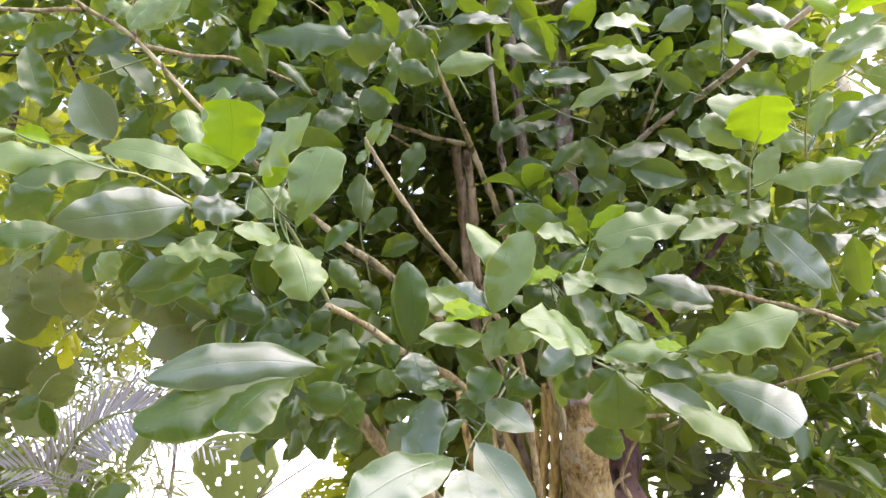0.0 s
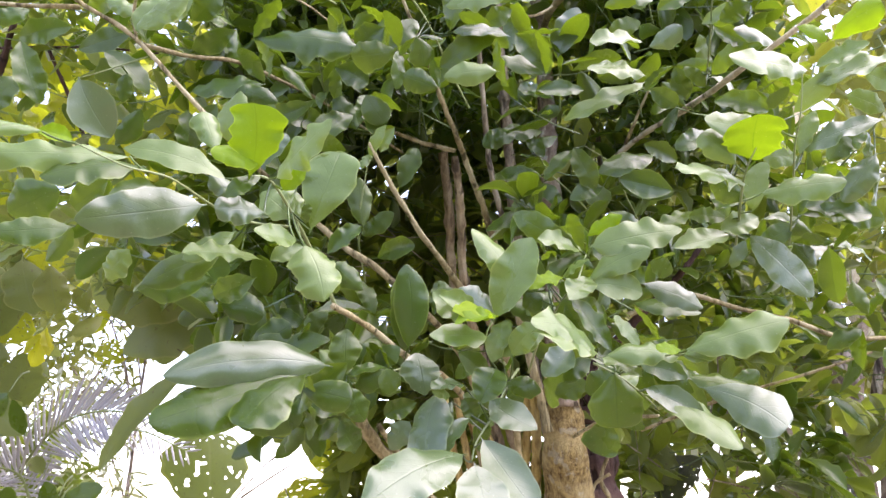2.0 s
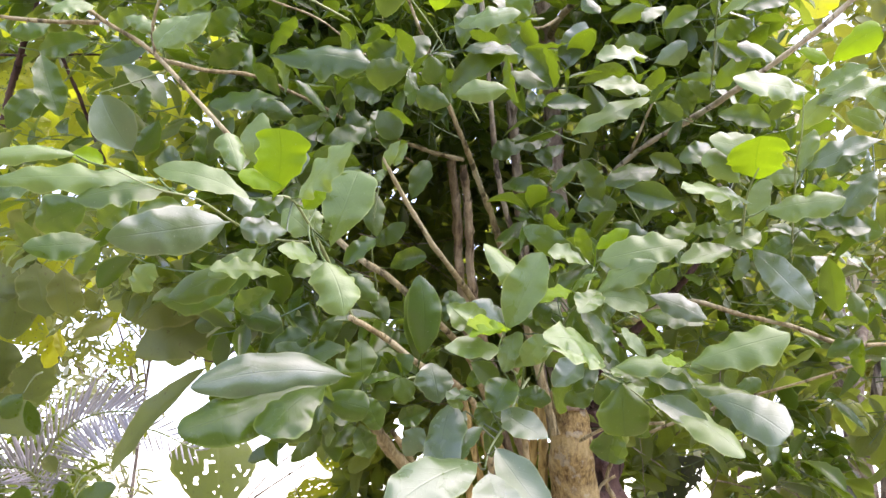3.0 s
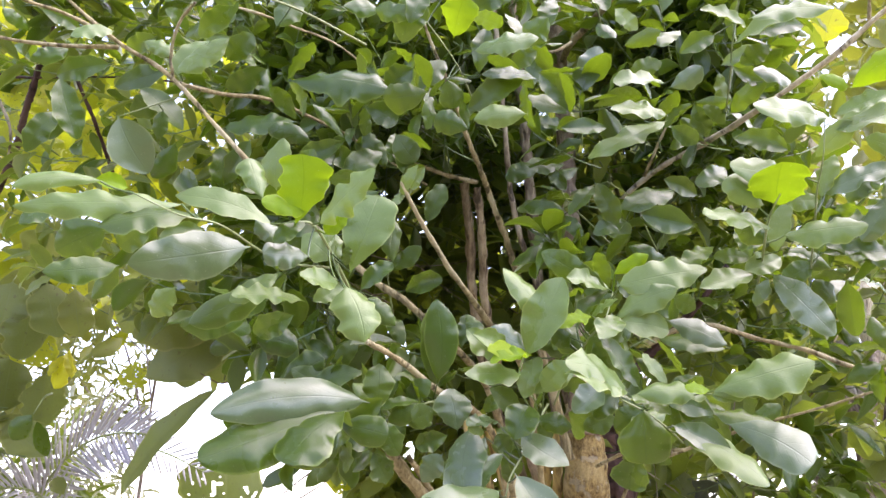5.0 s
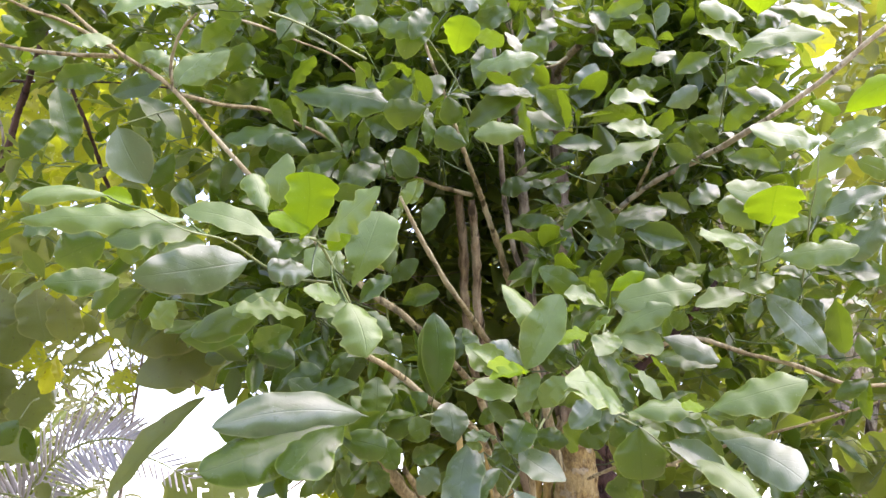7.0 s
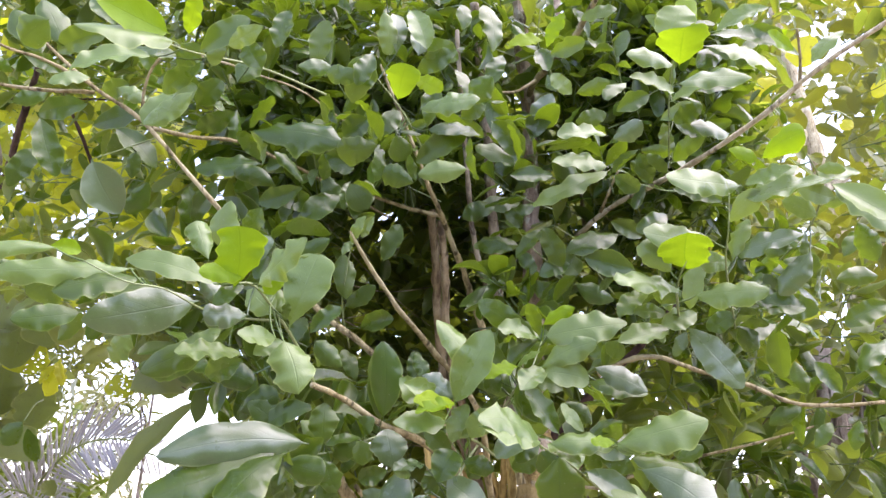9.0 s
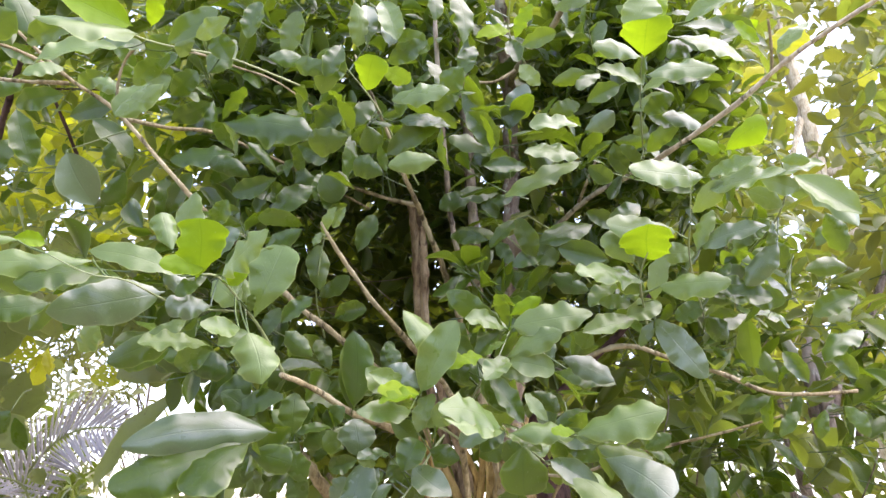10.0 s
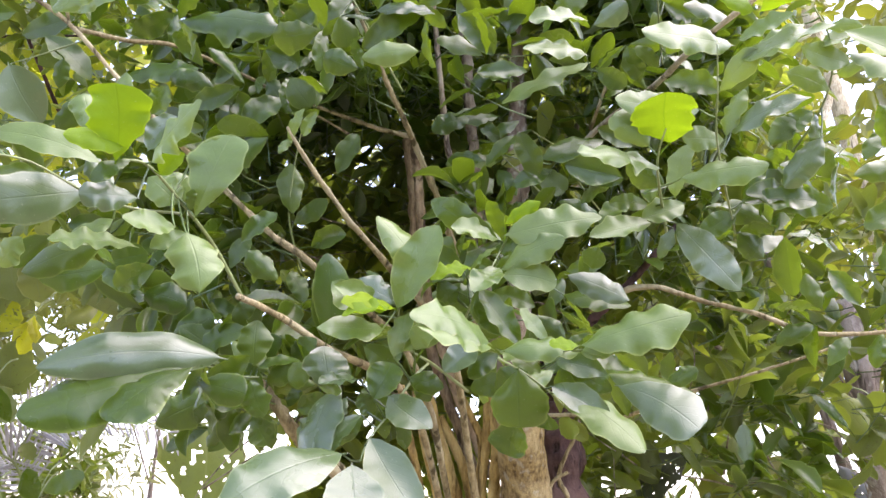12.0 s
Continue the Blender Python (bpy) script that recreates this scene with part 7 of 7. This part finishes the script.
# ---- trees further off ----
def far_tree(name, at, height, trunk_r, crown_box, n, size, material, label, bark=None, seed=1, ratio=0.5, lean=(0, 0), per=(5, 8), keep=None, gap=0.05):
    t = thing(name, at, label, "tree", group="trees behind")
    x, y, _ = at
    part("trunk", tube([(x, y, -0.1), (x + lean[0] * 0.4, y + lean[1] * 0.4, height * 0.45), (x + lean[0], y + lean[1], height)], trunk_r, trunk_r * 0.5, 10, 8, knobs=0.2, seed=seed),
         bark or ROUGHBARK, t)
    cen = crown_points(n, crown_box, keep or (lambda p: True))
    for k in range(5):
        c = cen[k * len(cen) // 5]
        z0 = height * (0.35 + 0.1 * k)
        a = Vector((x + lean[0] * z0 / height, y + lean[1] * z0 / height, z0))
        part("limb", tube([a, a.lerp(Vector(c), 0.5) + Vector((0, 0, 0.2)), c], trunk_r * 0.35, 0.012, 6, 6, seed=seed + k), bark or ROUGHBARK, t)
    q = sprigs(rng, cen, per, size, ratio, up=0.7, gap=gap)
    part("crown", leaf_cloud("crown", *q, seed + 10), material, t)["kind"] = "stuff"
    return t


def off_the_trunk(p):
    """Leaves of the pale-trunked tree stand clear of the trunk's open side."""
    return p[1] > 8.3 or abs(p[0] - 5.43 + 0.115 * p[2]) > 0.24


far_tree("background_tree", (5.43, 8.2, 0), 8.5, 0.16, ((2.6, 7.0, 2.6), (7.5, 10.0, 9.0)), 640, (0.16, 0.28), FARLEAF, "tree with a pale sunlit trunk and sunlit yellow-green leaves", bark=SUNBARK, seed=21,
         lean=(-0.98, 0.0), keep=off_the_trunk)
far_tree("background_tree", (1.4, 7.5, 0), 9.0, 0.14, ((-1.2, 6.0, 2.9), (3.6, 8.5, 8.5)), 620, (0.14, 0.24), FARLEAF, "tree with yellow-green leaves behind the near crown", seed=31,
         keep=lambda p: open_side(p, 0.15))
far_tree("background_tree", (-7.0, 8.5, 0), 9.0, 0.14, ((-8.0, 7.0, 3.2), (-1.0, 10.0, 9.0)), 1000, (0.14, 0.24), FARLEAF, "tree with yellow-green leaves behind the palm", seed=41)
shrub = far_tree("understorey_tree", (2.12, 3.7, 0), 2.5, 0.10, ((0.9, 3.2, 2.1), (3.4, 4.8, 4.6)), 330, (0.13, 0.22), FARLEAF, "rough grey trunk with broad dark leaves beside the tree", seed=51,
                 keep=lambda p: p[2] < 2.6 or open_side(p, 0.26))


def beside_trunk(p):
    """Leaves keep to the sides of the rough trunk."""
    return abs(p[0] - 0.57 * p[1]) > 0.13


def shrub_twig(a, b):
    return part("leaf_stalk", tube([a, Vector(a).lerp(Vector(b), 0.5) + Vector((0, 0, 0.02)), b], 0.002, 0.004, 5, 4), STALK, shrub)


leaf(shrub_twig((0.903, 2.481, 1.655), (0.883, 2.631, 1.755)), (0.903, 2.481, 1.655), (0.744, 2.493, 1.513), 0.143, -57, 0.05, DUSTY, lobes=0.3, wave=1.6, holes=0.5)
leaf(shrub_twig((1.466, 2.873, 1.686), (1.446, 3.023, 1.786)), (1.466, 2.873, 1.686), (1.385, 2.903, 1.481), 0.176, -60, 0.05, DUSTY, lobes=0.3, wave=1.6, holes=0.5)
leaf(shrub_twig((1.552, 2.877, 1.666), (1.532, 3.027, 1.766)), (1.552, 2.877, 1.666), (1.629, 2.898, 1.473), 0.166, 108, 0.05, DUSTY, lobes=0.3, wave=1.6, holes=0.5)
leaf(shrub_twig((1.361, 2.774, 1.678), (1.341, 2.924, 1.778)), (1.361, 2.774, 1.678), (1.199, 2.772, 1.578), 0.064, -53, 0.05, FARLEAF, lobes=0.15, wave=1.0)
leaf(shrub_twig((1.161, 2.684, 1.651), (1.141, 2.834, 1.751)), (1.161, 2.684, 1.651), (1.043, 2.635, 1.686), 0.111, -85, 0.05, OLIVE, lobes=0.15, wave=1.0)
leaf(shrub_twig((1.179, 2.505, 1.864), (1.159, 2.655, 1.964)), (1.179, 2.505, 1.864), (1.282, 2.421, 1.976), 0.115, 80, 0.05, INNER, lobes=0.15, wave=1.0)
leaf(shrub_twig((1.437, 2.596, 1.880), (1.417, 2.746, 1.980)), (1.437, 2.596, 1.880), (1.536, 2.597, 1.744), 0.119, 94, 0.05, INNER, lobes=0.15, wave=1.0)
leaf(shrub_twig((1.286, 2.730, 1.816), (1.266, 2.880, 1.916)), (1.286, 2.730, 1.816), (1.389, 2.665, 1.869), 0.096, 73, 0.05, OLIVE, lobes=0.15, wave=1.0)
leaf(shrub_twig((1.241, 2.074, 1.883), (1.221, 2.224, 1.983)), (1.241, 2.074, 1.883), (1.283, 2.007, 1.952), 0.065, 90, 0.05, INNER, lobes=0.15, wave=1.0)
leaf(shrub_twig((0.814, 2.190, 1.899), (0.794, 2.340, 1.999)), (0.814, 2.190, 1.899), (0.942, 2.172, 1.813), 0.102, 81, 0.05, INNER, lobes=0.15, wave=1.0)
leaf(shrub_twig((0.966, 2.260, 1.986), (0.946, 2.410, 2.086)), (0.966, 2.260, 1.986), (1.108, 2.249, 1.878), 0.126, 86, 0.05, INNER, lobes=0.15, wave=1.0)
leaf(shrub_twig((0.769, 2.245, 2.052), (0.749, 2.395, 2.152)), (0.769, 2.245, 2.052), (0.862, 2.236, 1.944), 0.106, 84, 0.05, INNER, lobes=0.15, wave=1.0)
leaf(shrub_twig((1.094, 2.162, 1.949), (1.074, 2.312, 2.049)), (1.094, 2.162, 1.949), (1.160, 2.153, 1.846), 0.094, 87, 0.05, INNER, lobes=0.15, wave=1.0)
leaf(shrub_twig((0.809, 2.625, 1.552), (0.789, 2.775, 1.652)), (0.809, 2.625, 1.552), (0.680, 2.551, 1.658), 0.115, -99, 0.05, OLIVE, lobes=0.15, wave=1.0)
leaf(shrub_twig((1.660, 2.709, 1.837), (1.640, 2.859, 1.937)), (1.660, 2.709, 1.837), (1.556, 2.725, 1.676), 0.124, -49, 0.05, OLIVE, lobes=0.15, wave=1.0)
leaf(shrub_twig((1.110, 2.134, 2.030), (1.090, 2.284, 2.130)), (1.110, 2.134, 2.030), (1.225, 2.113, 1.957), 0.087, 85, 0.05, INNER, lobes=0.15, wave=1.0)
leaf(shrub_twig((0.717, 2.464, 1.725), (0.697, 2.614, 1.825)), (0.717, 2.464, 1.725), (0.798, 2.473, 1.565), 0.123, 88, 0.05, OLIVE, lobes=0.15, wave=1.0)
leaf(shrub_twig((1.373, 2.800, 1.600), (1.353, 2.950, 1.700)), (1.373, 2.800, 1.600), (1.263, 2.806, 1.471), 0.078, -48, 0.05, FARLEAF, lobes=0.15, wave=1.0)
leaf(shrub_twig((1.051, 2.806, 1.618), (1.031, 2.956, 1.718)), (1.051, 2.806, 1.618), (1.108, 2.798, 1.509), 0.115, 78, 0.05, FARLEAF, lobes=0.15, wave=1.0)
foliage("low broad dark leaves", crown_points(75, ((0.65, 2.5, 1.15), (2.7, 3.5, 2.1)), beside_trunk), (3, 5), (0.13, 0.21), 8, material=INNER, owner=shrub, aim=None, ratio=0.52)
foliage("low yellow-green leaves lit from behind", crown_points(26, ((0.65, 2.9, 1.15), (2.7, 3.6, 2.0)), beside_trunk), (3, 5), (0.12, 0.18), 18, material=FARLEAF, owner=shrub, aim=None, ratio=0.55)


def stray_twigs(owner, n, box, reach, bark, r=0.0028):
    """Thin bare twigs that cross one another inside the foliage."""
    for c in crown_points(n, box, lambda p: True):
        d = Vector(rng.normal(size=3) * np.array([1, 0.5, 0.8])).normalized() * reach * (0.6 + 0.8 * rng.random())
        kink = Vector(rng.normal(size=3)) * reach * 0.12
        a = Vector(c)
        part("twig", tube([a - d * 0.5, a + kink, a + d * 0.5 + kink * 0.4], r * (0.7 + 0.8 * rng.random()), r * 0.5, 5, 5, knobs=0.2, seed=len(WORLD_OF), wander=0.006), bark, owner)


stray_twigs(shrub, 46, ((0.75, 2.2, 1.2), (2.3, 3.2, 2.3)), 0.5, GREY)
stray_twigs(tree, 34, ((-0.5, 1.9, 1.5), (0.9, 2.4, 2.5)), 0.35, GREY, 0.0022)
far_tree("feathery_shrub", (-3.2, 6.6, 0), 1.9, 0.02, ((-3.9, 6.2, 1.35), (-2.5, 7.0, 2.6)), 130, (0.10, 0.2), LACY, "feathery shrub with narrow grey-green leaves beside the palm", seed=71, ratio=0.11, gap=0.03)
# Dark leaves added behind the palm, standing in for shade between its leaflets.
far_tree("shade_shrub", (-3.1, 6.3, 0), 1.5, 0.02, ((-4.3, 5.95, 0.9), (-2.62, 6.5, 2.02)), 170, (0.12, 0.2), INNER, "dark shrub added for the shade between palm leaflets", seed=81, ratio=0.35)
# Trees out of view, added to block low sky light and darken reflections.
for k, (x, y, h) in enumerate([(-5.5, -6.0, 3.2), (0.5, -8.0, 3.6), (6.5, -5.0, 3.2), (9.0, 2.0, 4.4), (-8.5, 1.5, 4.4)]):
    far_tree("unseen_tree", (x, y, 0), h * 0.8, 0.12, ((x - 3.4, y - 1.6, 0.6), (x + 3.4, y + 1.6, h)), 420, (0.22, 0.36), INNER, "unseen bushy tree added to darken what the leaves reflect", seed=91 + k, ratio=0.5)
far_tree("bamboo_clump", (-3.4, 9.5, 0), 4.5, 0.03, ((-5.3, 8.5, 2.5), (-3.6, 10.5, 4.6)), 170, (0.14, 0.24), FARLEAF, "feathery clump with narrow leaves behind the palm", seed=61, ratio=0.14)
